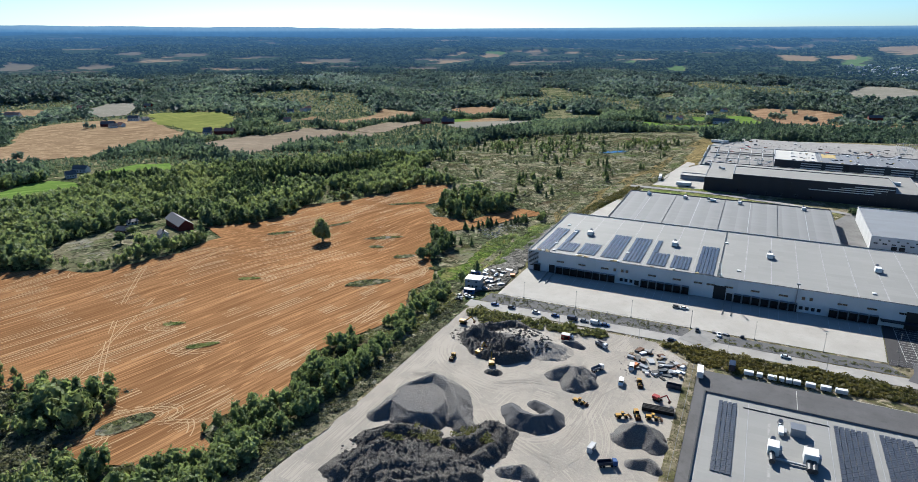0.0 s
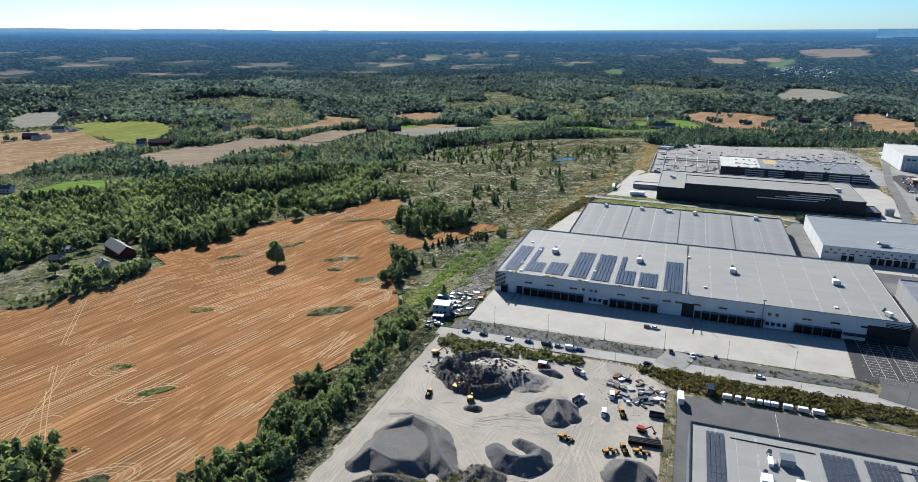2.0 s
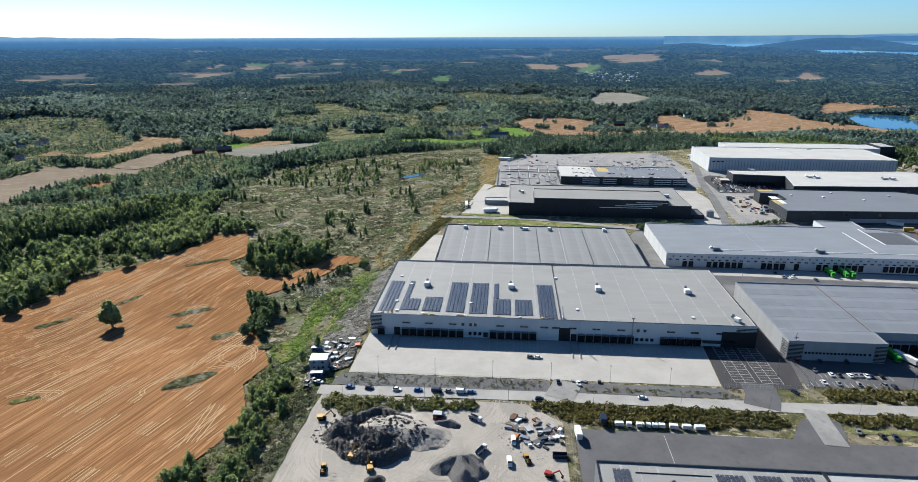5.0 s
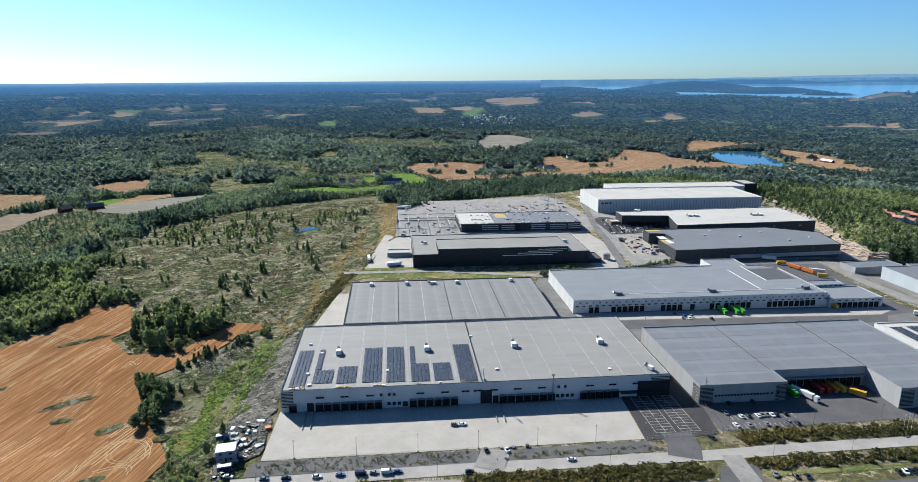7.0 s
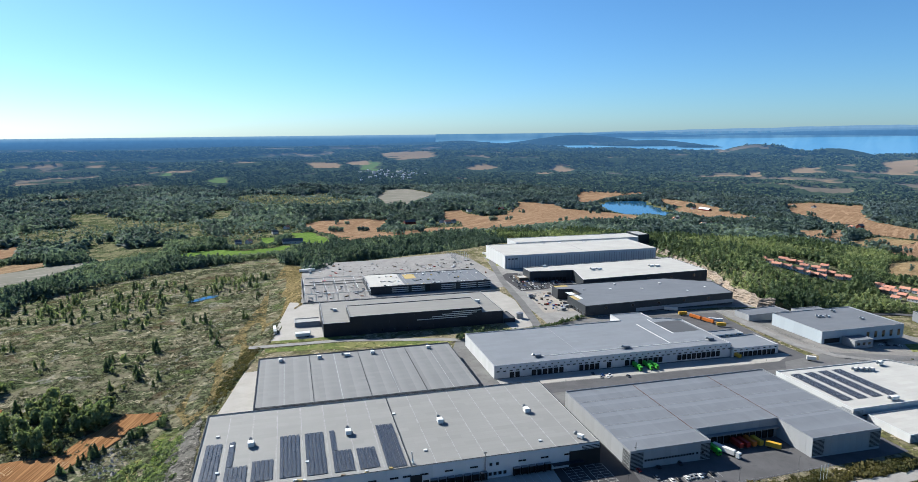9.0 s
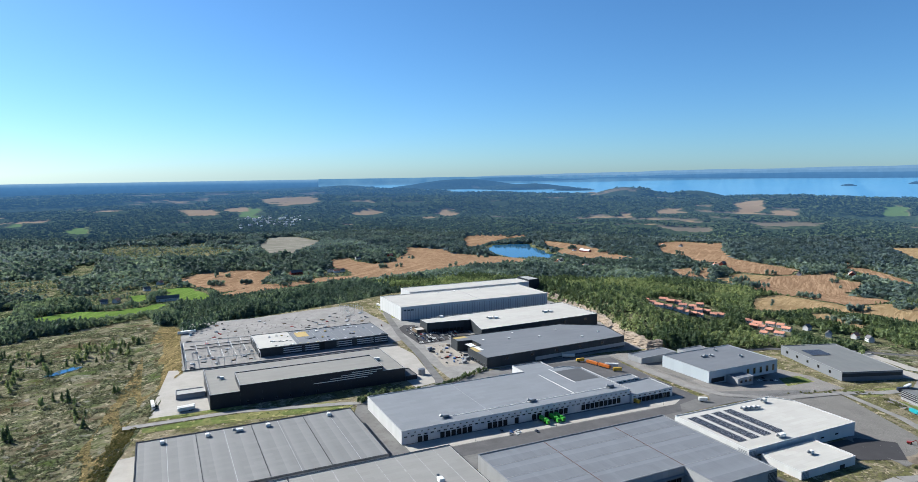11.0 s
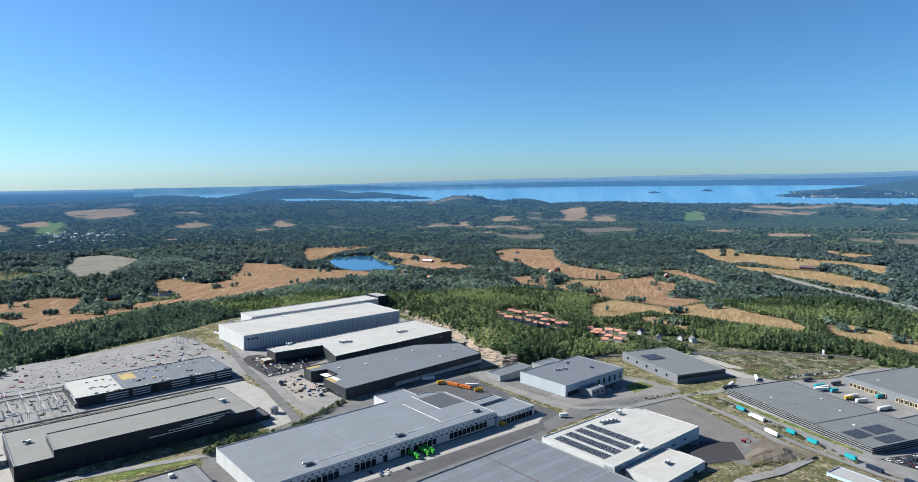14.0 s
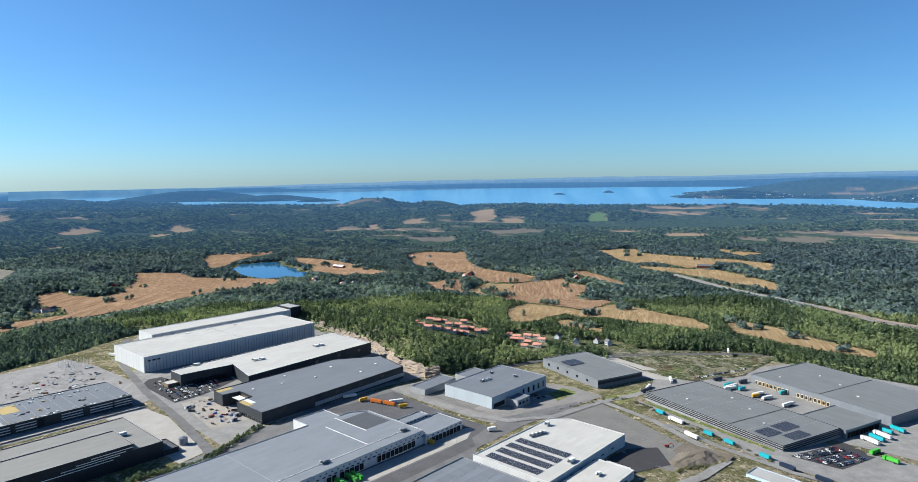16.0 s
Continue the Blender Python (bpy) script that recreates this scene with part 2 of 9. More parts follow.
def gravel_material(name, a, b, tracks=0.0, lumps=0.0):
    n = Nodes(name)
    c = n.mix(n.noise(0.9, 6, 0.75), shade(a, 0.85), shade(a, 1.12))
    c = n.mix(n.ramp(n.noise(0.05, 6, 0.65, None, 0.6), (0.40, (0, 0, 0)), (0.64, (1, 1, 1))), c, n.mix(0.7, c, b))
    if tracks:
        t = n.noise(0.9, 3, 0.6, n.stretched(60, 5, 0.8), 3.5)
        c = n.mix(n.ramp(t, (0.45, (0, 0, 0)), (0.62, (1, 1, 1))), c, n.mix(tracks, c, shade(a, 0.72)))
        t = n.noise(0.8, 3, 0.6, n.stretched(-30, 6, 0.7), 4.0)
        c = n.mix(n.ramp(t, (0.48, (0, 0, 0)), (0.60, (1, 1, 1))), c, n.mix(tracks, c, shade(a, 1.18)))
        for scale, bands, warp, tone in ((0.016, 46, 0.6, 1.35), (0.022, 30, 1.4, 0.62), (0.05, 14, 2.0, 1.25)):
            drift = n.maths("FRACT", n.maths("MULTIPLY", n.noise(scale, 1.5, 0.45, None, warp), bands))
            where = n.ramp(n.noise(0.045, 3, 0.6, None, bands * 0.05), (0.46, (0, 0, 0)), (0.58, (1, 1, 1)))
            line = n.maths("MULTIPLY", n.ramp(drift, (0.40, (0, 0, 0)), (0.5, (1, 1, 1)), (0.60, (0, 0, 0))), where)
            c = n.mix(n.maths("MULTIPLY", line, tracks), c, n.mix(1.0, c, (tone,) * 3, "MULTIPLY"))
    if lumps:
        c = n.mix(n.ramp(n.noise(2.2, 3, 0.8), (0.38, (0, 0, 0)), (0.66, (1, 1, 1))), n.mix(lumps, c, shade(a, 0.35)), n.mix(lumps, c, shade(b, 1.9)))
        n.bump(n.noise(1.6, 5, 0.8), 1.0, 1.6)
    else:
        n.bump(n.noise(1.2, 6, 0.75), 0.6, 0.35)
    return n.finish(c, 0.95, 0, 0.15)


GRAVEL = gravel_material("trodden_gravel", (0.268, 0.243, 0.208), (0.188, 0.175, 0.157), 0.35)
GREY_GRAVEL = gravel_material("grey_gravel", (0.198, 0.187, 0.172), (0.119, 0.113, 0.106), 0.6)
DARK_GRAVEL = gravel_material("dusty_dark_gravel", (0.150, 0.143, 0.132), (0.105, 0.10, 0.093), 0.5)
CRUSHED = gravel_material("crushed_dark_stone", (0.0757, 0.0757, 0.0787), (0.115, 0.112, 0.106))
ROCK_FACE = gravel_material("blasted_rock", (0.254, 0.206, 0.158), (0.133, 0.121, 0.109))

# ---- land ----
# x, y, z of the lie of the land round the business park
CONTROL = (
    (-79, -56, -5), (-170, 14, -13.5), (-163, 152, -11.5), (-100, 102, -8), (-250, -45, -4), (-40, -150, -2),
    (-48, 502, -15), (-20, 250, -7), (-100, -200, -6), (-300, 100, -18), (-350, -200, -12), (-200, -150, -9),
    (-300, 600, -30), (-700, 500, -36), (-500, 1000, -45), (0, 1000, -30), (365, 1967, -34), (-1200, 1500, -42),
)
CONTROL_EAST = (
    (400, 1100, -40), (1126, 1325, -56), (1048, 1614, -56), (1154, 1222, -47), (1290, 510, -42), (900, 800, -35),
    (748, 283, -16), (855, 114, -19), (640, 430, 8), (700, 600, -5), (1000, 300, -25), (1000, -150, -25),
    (1600, 500, -45), (2000, 1500, -60), (1700, -400, -45), (-900, -300, -20), (-1500, 500, -45), (0, -700, -5), (800, -800, -20),
)
PARK = ((-22, -420), (-17, -224), (-14, -168), (-13, -82), (-11, -64), (-8, -58), (-6, 96), (12, 190), (60, 400), (62, 560), (160, 640), (330, 700), (400, 740),
        (650, 780), (640, 600), (600, 400), (560, 300), (570, 262), (700, 232), (770, 190), (760, 90), (900, 20), (900, -420))
EYE_X, EYE_Y = 50.0, -290.0
LAND_R, FAR_R = 2600.0, 4750.0


def park_z(x, y):
    return -0.011 * np.clip(y - 60, 0, 600) - 0.012 * np.clip(x - 250, 0, 250) - 0.075 * np.clip(x - 500, 0, 160)


def outside(x, y, poly):
    """Distance to an outline, negative inside it."""
    x, y = np.asarray(x, float), np.asarray(y, float)
    d, ins = np.full(np.broadcast(x, y).shape, 1e9), np.zeros(np.broadcast(x, y).shape, bool)
    for (ax, ay), (bx, by) in zip(poly, (*poly[1:], poly[0])):
        ex, ey = bx - ax, by - ay
        s = np.clip(((x - ax) * ex + (y - ay) * ey) / (ex * ex + ey * ey), 0, 1)
        d = np.minimum(d, np.hypot(x - ax - s * ex, y - ay - s * ey))
        if ay != by:
            ins ^= ((ay > y) != (by > y)) & (x < ex * (y - ay) / ey + ax)
    return np.where(ins, -d, d)


def smooth_noise(x, y, seed, octaves=4):
    """Value noise of unit cell size, in 0..1."""
    rng = np.random.default_rng(seed)
    table = rng.random((256, 256))
    total = amp = 0.0
    weight = 1.0
    for o in range(octaves):
        xf, yf = np.floor(x), np.floor(y)
        u, v = x - xf, y - yf
        u, v = u * u * (3 - 2 * u), v * v * (3 - 2 * v)
        i, j = xf.astype(int) & 255, yf.astype(int) & 255
        i1, j1 = (i + 1) & 255, (j + 1) & 255
        total = total + weight * ((table[i, j] * (1 - u) + table[i1, j] * u) * (1 - v) + (table[i, j1] * (1 - u) + table[i1, j1] * u) * v)
        amp += weight
        weight *= 0.5
        x, y = x * 2.03 + 17.1, y * 2.03 + 5.3
    return total / amp


def strip(line, width):
    """The outline of a band of that width along a line."""
    left, right = [], []
    for i, p in enumerate(line):
        a, b = Vector(line[max(i - 1, 0)]), Vector(line[min(i + 1, len(line) - 1)])
        d = (b - a).normalized()
        n = Vector((-d.y, d.x)) * width / 2
        left.append(tuple(Vector(p) + n)), right.append(tuple(Vector(p) - n))
    return tuple(left) + tuple(reversed(right))


def relief(x, y):
    """Low wooded hills and hollows away from the fields, the water and the park."""
    x, y = np.atleast_1d(np.asarray(x, float)), np.atleast_1d(np.asarray(y, float))
    rise = np.clip((np.hypot(x - EYE_X, y - EYE_Y) - 900) / 500, 0, 1)
    for poly in (*FIELDS.values(), LAKE, PARK, CLEAR_CUT, HEATH_LOT, VILLAGE, *HOUSING, strip(HIGHWAY, 40)):
        p = np.array(poly)
        near = (rise > 0) & (x > p[:, 0].min() - 190) & (x < p[:, 0].max() + 190) & (y > p[:, 1].min() - 190) & (y < p[:, 1].max() + 190)
        if near.any():
            rise[near] = np.minimum(rise[near], np.clip((outside(x[near], y[near], poly) - 25) / 160, 0, 1))
    return 52 * rise * rise * (3 - 2 * rise) * (smooth_noise(x / 420 + 7, y / 420 + 7, 19, 3) - 0.42)


def land_z(x, y):
    num = den = 0
    for cx, cy, cz in CONTROL + CONTROL_EAST:
        w = 1 / ((x - cx) ** 2 + (y - cy) ** 2 + 45 ** 2) ** 1.6
        num, den = num + w * cz, den + w
    k = np.clip((np.hypot(x - EYE_X, y - EYE_Y) - 2200) / 2500, 0, 1)
    return (num / den + relief(x, y).reshape(np.shape(x))) * (1 - k) - 75 * k


def ground_z(x, y):
    x, y = np.asarray(x, float), np.asarray(y, float)
    k = np.clip(outside(x, y, PARK) / 30, 0, 1)
    k = k * k * (3 - 2 * k)
    return (1 - k) * park_z(x, y) + k * land_z(x, y)


def mesh_from(name, verts, faces, smooth=True):
    me = bpy.data.meshes.new(name)
    verts, faces = np.asarray(verts, np.float32), np.asarray(faces, np.int32)
    k = faces.shape[1]
    me.vertices.add(len(verts))
    me.vertices.foreach_set("co", verts.ravel())
    me.loops.add(faces.size)
    me.loops.foreach_set("vertex_index", faces.ravel())
    me.polygons.add(len(faces))
    me.polygons.foreach_set("loop_start", np.arange(0, faces.size, k, dtype=np.int32))
    me.polygons.foreach_set("use_smooth", np.full(len(faces), smooth))
    me.update(calc_edges=True)
    return me


def grid_faces(rows, cols):
    i = np.arange(rows - 1)[:, None] * cols + np.arange(cols - 1)[None]
    return np.stack([i, i + cols, i + cols + 1, i + 1], -1).reshape(-1, 4)


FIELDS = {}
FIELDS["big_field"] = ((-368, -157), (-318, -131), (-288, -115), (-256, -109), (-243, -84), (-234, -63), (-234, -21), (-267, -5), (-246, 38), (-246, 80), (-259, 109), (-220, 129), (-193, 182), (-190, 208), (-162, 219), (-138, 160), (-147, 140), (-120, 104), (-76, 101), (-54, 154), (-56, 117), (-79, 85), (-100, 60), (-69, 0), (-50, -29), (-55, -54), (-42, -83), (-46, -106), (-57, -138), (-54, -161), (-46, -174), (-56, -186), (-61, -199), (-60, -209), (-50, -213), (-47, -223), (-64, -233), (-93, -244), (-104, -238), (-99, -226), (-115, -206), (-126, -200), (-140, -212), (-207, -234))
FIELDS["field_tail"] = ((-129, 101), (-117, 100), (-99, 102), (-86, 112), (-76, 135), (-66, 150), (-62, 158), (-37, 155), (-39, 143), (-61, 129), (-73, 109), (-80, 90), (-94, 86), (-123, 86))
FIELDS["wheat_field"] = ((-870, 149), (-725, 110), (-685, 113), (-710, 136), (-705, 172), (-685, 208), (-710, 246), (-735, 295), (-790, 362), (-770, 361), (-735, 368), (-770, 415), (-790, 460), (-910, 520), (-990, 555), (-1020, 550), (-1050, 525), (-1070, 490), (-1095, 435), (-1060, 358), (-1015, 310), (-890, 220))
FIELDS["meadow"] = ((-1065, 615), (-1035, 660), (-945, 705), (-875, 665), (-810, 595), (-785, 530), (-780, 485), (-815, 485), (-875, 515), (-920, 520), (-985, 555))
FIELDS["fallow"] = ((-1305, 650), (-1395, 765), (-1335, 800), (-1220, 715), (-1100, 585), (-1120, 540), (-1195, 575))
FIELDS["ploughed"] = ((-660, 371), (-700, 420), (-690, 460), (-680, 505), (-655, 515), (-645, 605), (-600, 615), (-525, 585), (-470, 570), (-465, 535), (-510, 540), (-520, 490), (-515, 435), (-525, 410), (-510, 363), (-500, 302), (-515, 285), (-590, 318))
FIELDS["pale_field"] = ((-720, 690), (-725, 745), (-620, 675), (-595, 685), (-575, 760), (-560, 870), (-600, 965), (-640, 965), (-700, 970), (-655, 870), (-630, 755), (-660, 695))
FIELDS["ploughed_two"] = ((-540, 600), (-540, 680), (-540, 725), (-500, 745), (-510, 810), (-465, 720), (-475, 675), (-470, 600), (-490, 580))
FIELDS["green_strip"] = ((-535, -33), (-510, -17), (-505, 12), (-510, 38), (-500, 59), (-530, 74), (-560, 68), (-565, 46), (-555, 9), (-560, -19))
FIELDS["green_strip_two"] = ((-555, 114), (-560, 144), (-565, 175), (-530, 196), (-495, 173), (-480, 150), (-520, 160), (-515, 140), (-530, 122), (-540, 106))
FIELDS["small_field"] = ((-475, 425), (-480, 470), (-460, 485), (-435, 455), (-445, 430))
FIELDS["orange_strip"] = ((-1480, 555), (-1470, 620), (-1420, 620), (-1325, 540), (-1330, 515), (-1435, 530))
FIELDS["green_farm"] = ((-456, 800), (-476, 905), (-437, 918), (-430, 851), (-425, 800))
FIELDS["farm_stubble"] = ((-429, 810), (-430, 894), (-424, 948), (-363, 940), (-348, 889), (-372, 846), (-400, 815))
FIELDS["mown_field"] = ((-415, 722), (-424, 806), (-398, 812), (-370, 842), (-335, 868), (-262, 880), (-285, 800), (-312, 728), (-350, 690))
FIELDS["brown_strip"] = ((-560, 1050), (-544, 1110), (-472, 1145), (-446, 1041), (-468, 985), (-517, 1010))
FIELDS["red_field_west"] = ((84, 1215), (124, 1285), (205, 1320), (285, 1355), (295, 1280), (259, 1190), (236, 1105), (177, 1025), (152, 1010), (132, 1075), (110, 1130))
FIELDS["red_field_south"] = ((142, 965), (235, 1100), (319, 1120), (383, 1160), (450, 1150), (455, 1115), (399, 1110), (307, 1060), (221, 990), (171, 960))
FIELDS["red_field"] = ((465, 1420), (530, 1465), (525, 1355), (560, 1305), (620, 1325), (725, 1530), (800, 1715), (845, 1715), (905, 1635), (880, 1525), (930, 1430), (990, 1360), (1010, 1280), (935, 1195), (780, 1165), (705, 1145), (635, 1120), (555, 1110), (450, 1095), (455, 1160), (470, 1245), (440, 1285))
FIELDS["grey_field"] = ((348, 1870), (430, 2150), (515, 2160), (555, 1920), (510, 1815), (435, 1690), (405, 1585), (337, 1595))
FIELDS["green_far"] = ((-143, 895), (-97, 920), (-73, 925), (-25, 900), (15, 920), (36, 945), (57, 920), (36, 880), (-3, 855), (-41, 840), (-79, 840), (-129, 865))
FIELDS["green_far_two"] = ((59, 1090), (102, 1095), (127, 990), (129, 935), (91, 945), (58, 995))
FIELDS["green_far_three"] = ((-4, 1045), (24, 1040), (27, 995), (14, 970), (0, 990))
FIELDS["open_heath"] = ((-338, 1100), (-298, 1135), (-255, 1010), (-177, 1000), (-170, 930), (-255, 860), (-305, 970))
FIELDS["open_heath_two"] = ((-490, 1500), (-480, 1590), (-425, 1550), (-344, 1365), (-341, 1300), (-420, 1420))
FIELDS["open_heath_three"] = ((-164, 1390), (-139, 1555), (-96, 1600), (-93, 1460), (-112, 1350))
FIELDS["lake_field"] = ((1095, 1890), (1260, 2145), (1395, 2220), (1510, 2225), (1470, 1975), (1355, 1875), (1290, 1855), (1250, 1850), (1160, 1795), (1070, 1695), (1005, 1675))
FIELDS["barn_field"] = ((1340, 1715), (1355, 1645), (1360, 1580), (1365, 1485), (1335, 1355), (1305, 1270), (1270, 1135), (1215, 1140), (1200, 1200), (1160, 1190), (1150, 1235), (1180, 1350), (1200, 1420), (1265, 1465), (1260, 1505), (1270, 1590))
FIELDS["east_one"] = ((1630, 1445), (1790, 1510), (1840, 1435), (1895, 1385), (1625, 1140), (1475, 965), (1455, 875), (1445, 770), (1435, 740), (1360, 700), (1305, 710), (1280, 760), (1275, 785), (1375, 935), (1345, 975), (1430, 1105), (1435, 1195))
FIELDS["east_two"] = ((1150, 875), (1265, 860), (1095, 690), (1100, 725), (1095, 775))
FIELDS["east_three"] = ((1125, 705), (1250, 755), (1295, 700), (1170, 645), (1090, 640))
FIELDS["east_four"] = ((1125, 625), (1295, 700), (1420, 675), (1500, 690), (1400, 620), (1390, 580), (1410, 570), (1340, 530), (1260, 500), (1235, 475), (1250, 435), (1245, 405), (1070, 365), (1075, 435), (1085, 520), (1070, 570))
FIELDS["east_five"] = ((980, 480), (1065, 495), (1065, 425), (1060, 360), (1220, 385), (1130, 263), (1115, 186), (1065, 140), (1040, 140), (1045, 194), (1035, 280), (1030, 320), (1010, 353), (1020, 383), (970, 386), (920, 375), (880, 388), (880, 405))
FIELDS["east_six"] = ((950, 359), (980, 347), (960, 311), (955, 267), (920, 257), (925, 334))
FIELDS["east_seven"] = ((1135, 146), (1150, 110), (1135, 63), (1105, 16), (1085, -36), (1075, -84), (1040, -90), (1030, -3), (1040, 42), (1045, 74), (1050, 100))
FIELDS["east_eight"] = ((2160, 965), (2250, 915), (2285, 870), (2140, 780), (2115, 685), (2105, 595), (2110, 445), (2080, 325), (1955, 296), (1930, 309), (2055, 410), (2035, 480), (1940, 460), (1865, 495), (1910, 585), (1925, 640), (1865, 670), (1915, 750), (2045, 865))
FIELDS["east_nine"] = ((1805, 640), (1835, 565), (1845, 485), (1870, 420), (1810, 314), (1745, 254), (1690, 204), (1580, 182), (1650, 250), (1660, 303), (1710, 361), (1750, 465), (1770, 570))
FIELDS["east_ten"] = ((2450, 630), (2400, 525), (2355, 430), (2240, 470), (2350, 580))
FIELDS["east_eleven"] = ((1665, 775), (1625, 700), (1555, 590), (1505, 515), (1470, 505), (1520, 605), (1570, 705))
LAKE = ((1050, 1630), (1125, 1710), (1200, 1705), (1265, 1675), (1220, 1570), (1205, 1475), (1150, 1350), (1075, 1270), (1055, 1330), (995, 1360), (1000, 1470))
CLEAR_CUT = ((-229, 279), (-261, 435), (-280, 605), (-183, 675), (27, 805), (48, 670), (40, 302), (9, 193), (-8, 100), (-46, 138), (-91, 209), (-149, 242))
FARM_CLEARING = ((-312, -102), (-326, -88), (-332, -72), (-322, -45), (-303, -47), (-276, -62), (-262, -84), (-276, -104))
HEATH_LOT = ((831, 202), (865, 152), (895, 105), (935, 54), (950, 0), (860, 2), (800, 16), (757, 41), (752, 81), (775, 162))
HIGHWAY = ((1725, 485), (1675, 415), (1520, 222), (1395, 55), (1300, -53), (1270, -164))
VERGE = ((-49, 10), (-52, 66), (-38, 94), (-31, 124), (-16, 100), (-14, 40), (-22, 3), (-46, -27), (-58, -17))

GROVE = ((-139, 161), (-135, 178), (-119, 196), (-78, 171), (-69, 164), (-69, 147), (-85, 129), (-85, 107), (-100, 104), (-123, 117))
BANK = ((62, 700), (70, 640), (66, 560), (62, 400), (27, 337), (16, 262), (8, 202), (-9, 130), (-18, 120), (-30, 156), (-19, 219), (-8, 262), (8, 386), (30, 580), (44, 700))
RAMP = ((-9, 130), (-6, 96), (-4, 40), (-4, -40), (-24, -52), (-30, -20), (-27, 45), (-20, 92))
HOUSING = (((725, 480), (800, 490), (810, 445), (795, 383), (775, 360), (715, 362), (670, 387)), ((795, 349), (835, 334), (825, 291), (765, 255), (745, 282)))
VILLAGE = ((1080, 1255), (1135, 1235), (1150, 1120), (1070, 980), (980, 955), (1030, 1150))
OPEN_GROUND = ((-149, 242), (-91, 209), (-46, 138), (-8, 100), (-8, -40), (-24, -50), (-50, -29), (-69, 0), (-100, 60), (-79, 85), (-56, 117), (-54, 154), (-76, 101), (-120, 104), (-147, 140), (-138, 160), (-162, 219))
EMBANKMENT = ((-12, -66), (-24, -50), (-50, -29), (-55, -54), (-42, -83), (-46, -106), (-57, -138), (-54, -161), (-46, -174), (-56, -186), (-61, -199), (-60, -209), (-50, -213), (-47, -223), (-64, -233), (-93, -244), (-110, -300), (-17, -300), (-16, -224), (-13, -168), (-12, -82))


def heath_material(name, dry, green, dark, k=1.0, tints=()):
    """Rough growth: tufts, bare dry ground and darker hollows, in patches of several sizes."""
    n = Nodes(name)
    c = n.mix(n.ramp(n.noise(0.30 * k, 3, 0.55, None, 0.6), (0.44, (0, 0, 0)), (0.56, (1, 1, 1))), dark, green)
    c = n.mix(n.ramp(n.noise(0.030 * k, 4, 0.6, None, 0.8), (0.47, (0, 0, 0)), (0.56, (1, 1, 1))), c, n.mix(0.6, c, dry))
    c = n.mix(n.ramp(n.noise(0.13 * k, 4, 0.62, None, 0.8), (0.57, (0, 0, 0)), (0.63, (1, 1, 1))), c, n.mix(0.75, c, shade(dry, 1.6)))
    c = n.mix(n.ramp(n.noise(0.19 * k, 4, 0.6, None, 1.0), (0.56, (0, 0, 0)), (0.62, (1, 1, 1))), c, n.mix(0.85, c, shade(dark, 0.7)))
    for i, (size, colour, low) in enumerate(tints):
        c = n.mix(n.ramp(n.noise(size, 5, 0.65, None, 0.7 + 0.3 * i), (low, (0, 0, 0)), (low + 0.07, (1, 1, 1))), c, n.mix(0.55, c, colour))
    n.bump(n.noise(0.4 * k, 8, 0.8), 1.0, 1.6)
    return n.finish(c, 0.95, 0, 0.0)


HEATH = heath_material("heath_and_brush", (0.205, 0.182, 0.128), (0.100, 0.114, 0.060), (0.036, 0.040, 0.024), 1.0,
                       ((0.021, (0.050, 0.026, 0.015), 0.56), (0.027, (0.075, 0.105, 0.026), 0.57), (0.035, (0.24, 0.23, 0.215), 0.59)))
FOREST_FLOOR = heath_material("forest_floor", (0.17, 0.155, 0.095), (0.075, 0.096, 0.044), (0.026, 0.034, 0.018))
STONY = heath_material("stony_ground", (0.20, 0.19, 0.17), (0.125, 0.12, 0.105), (0.05, 0.05, 0.046), 2.0)
BANK_GRASS = heath_material("dry_bank_grass", (0.20, 0.155, 0.08), (0.15, 0.125, 0.055), (0.075, 0.062, 0.03), 1.5)
VERGE_GRASS = heath_material("green_verge", (0.20, 0.17, 0.08), (0.12, 0.17, 0.035), (0.040, 0.060, 0.018), 1.5, ((0.06, (0.05, 0.085, 0.02), 0.5), (0.05, (0.22, 0.2, 0.17), 0.6)))


def crop_material(name, a, b, turn, pitch=2.2, mottled=0.6):
    """Stubble or ploughed land: long drill rows, tramlines and patchy colour."""
    n = Nodes(name)
    rows = n.noise(1.0, 3, 0.6, n.stretched(turn, 60, pitch), 0.4)
    c = n.mix(n.ramp(rows, (0.40, (0, 0, 0)), (0.60, (1, 1, 1))), a, b)
    broad = n.noise(0.012, 5, 0.6, None, 0.5)
    c = n.mix(n.ramp(broad, (0.36, (0, 0, 0)), (0.66, (1, 1, 1))), c, n.mix(mottled, c, shade(a, 0.80)))
    tram = n.noise(1.0, 2, 0.5, n.stretched(turn + 3, 240, pitch * 3.0), 0.2)
    c = n.mix(n.ramp(tram, (0.56, (0, 0, 0)), (0.60, (1, 1, 1)), (0.64, (0, 0, 0))), c, n.mix(0.8, c, shade(b, 1.3)))
    c = n.mix(n.ramp(n.noise(1.6, 5, 0.8), (0.35, (0, 0, 0)), (0.7, (1, 1, 1))), n.mix(0.3, c, shade(a, 0.6)), c)
    return n.finish(c, 0.95, 0, 0.0)


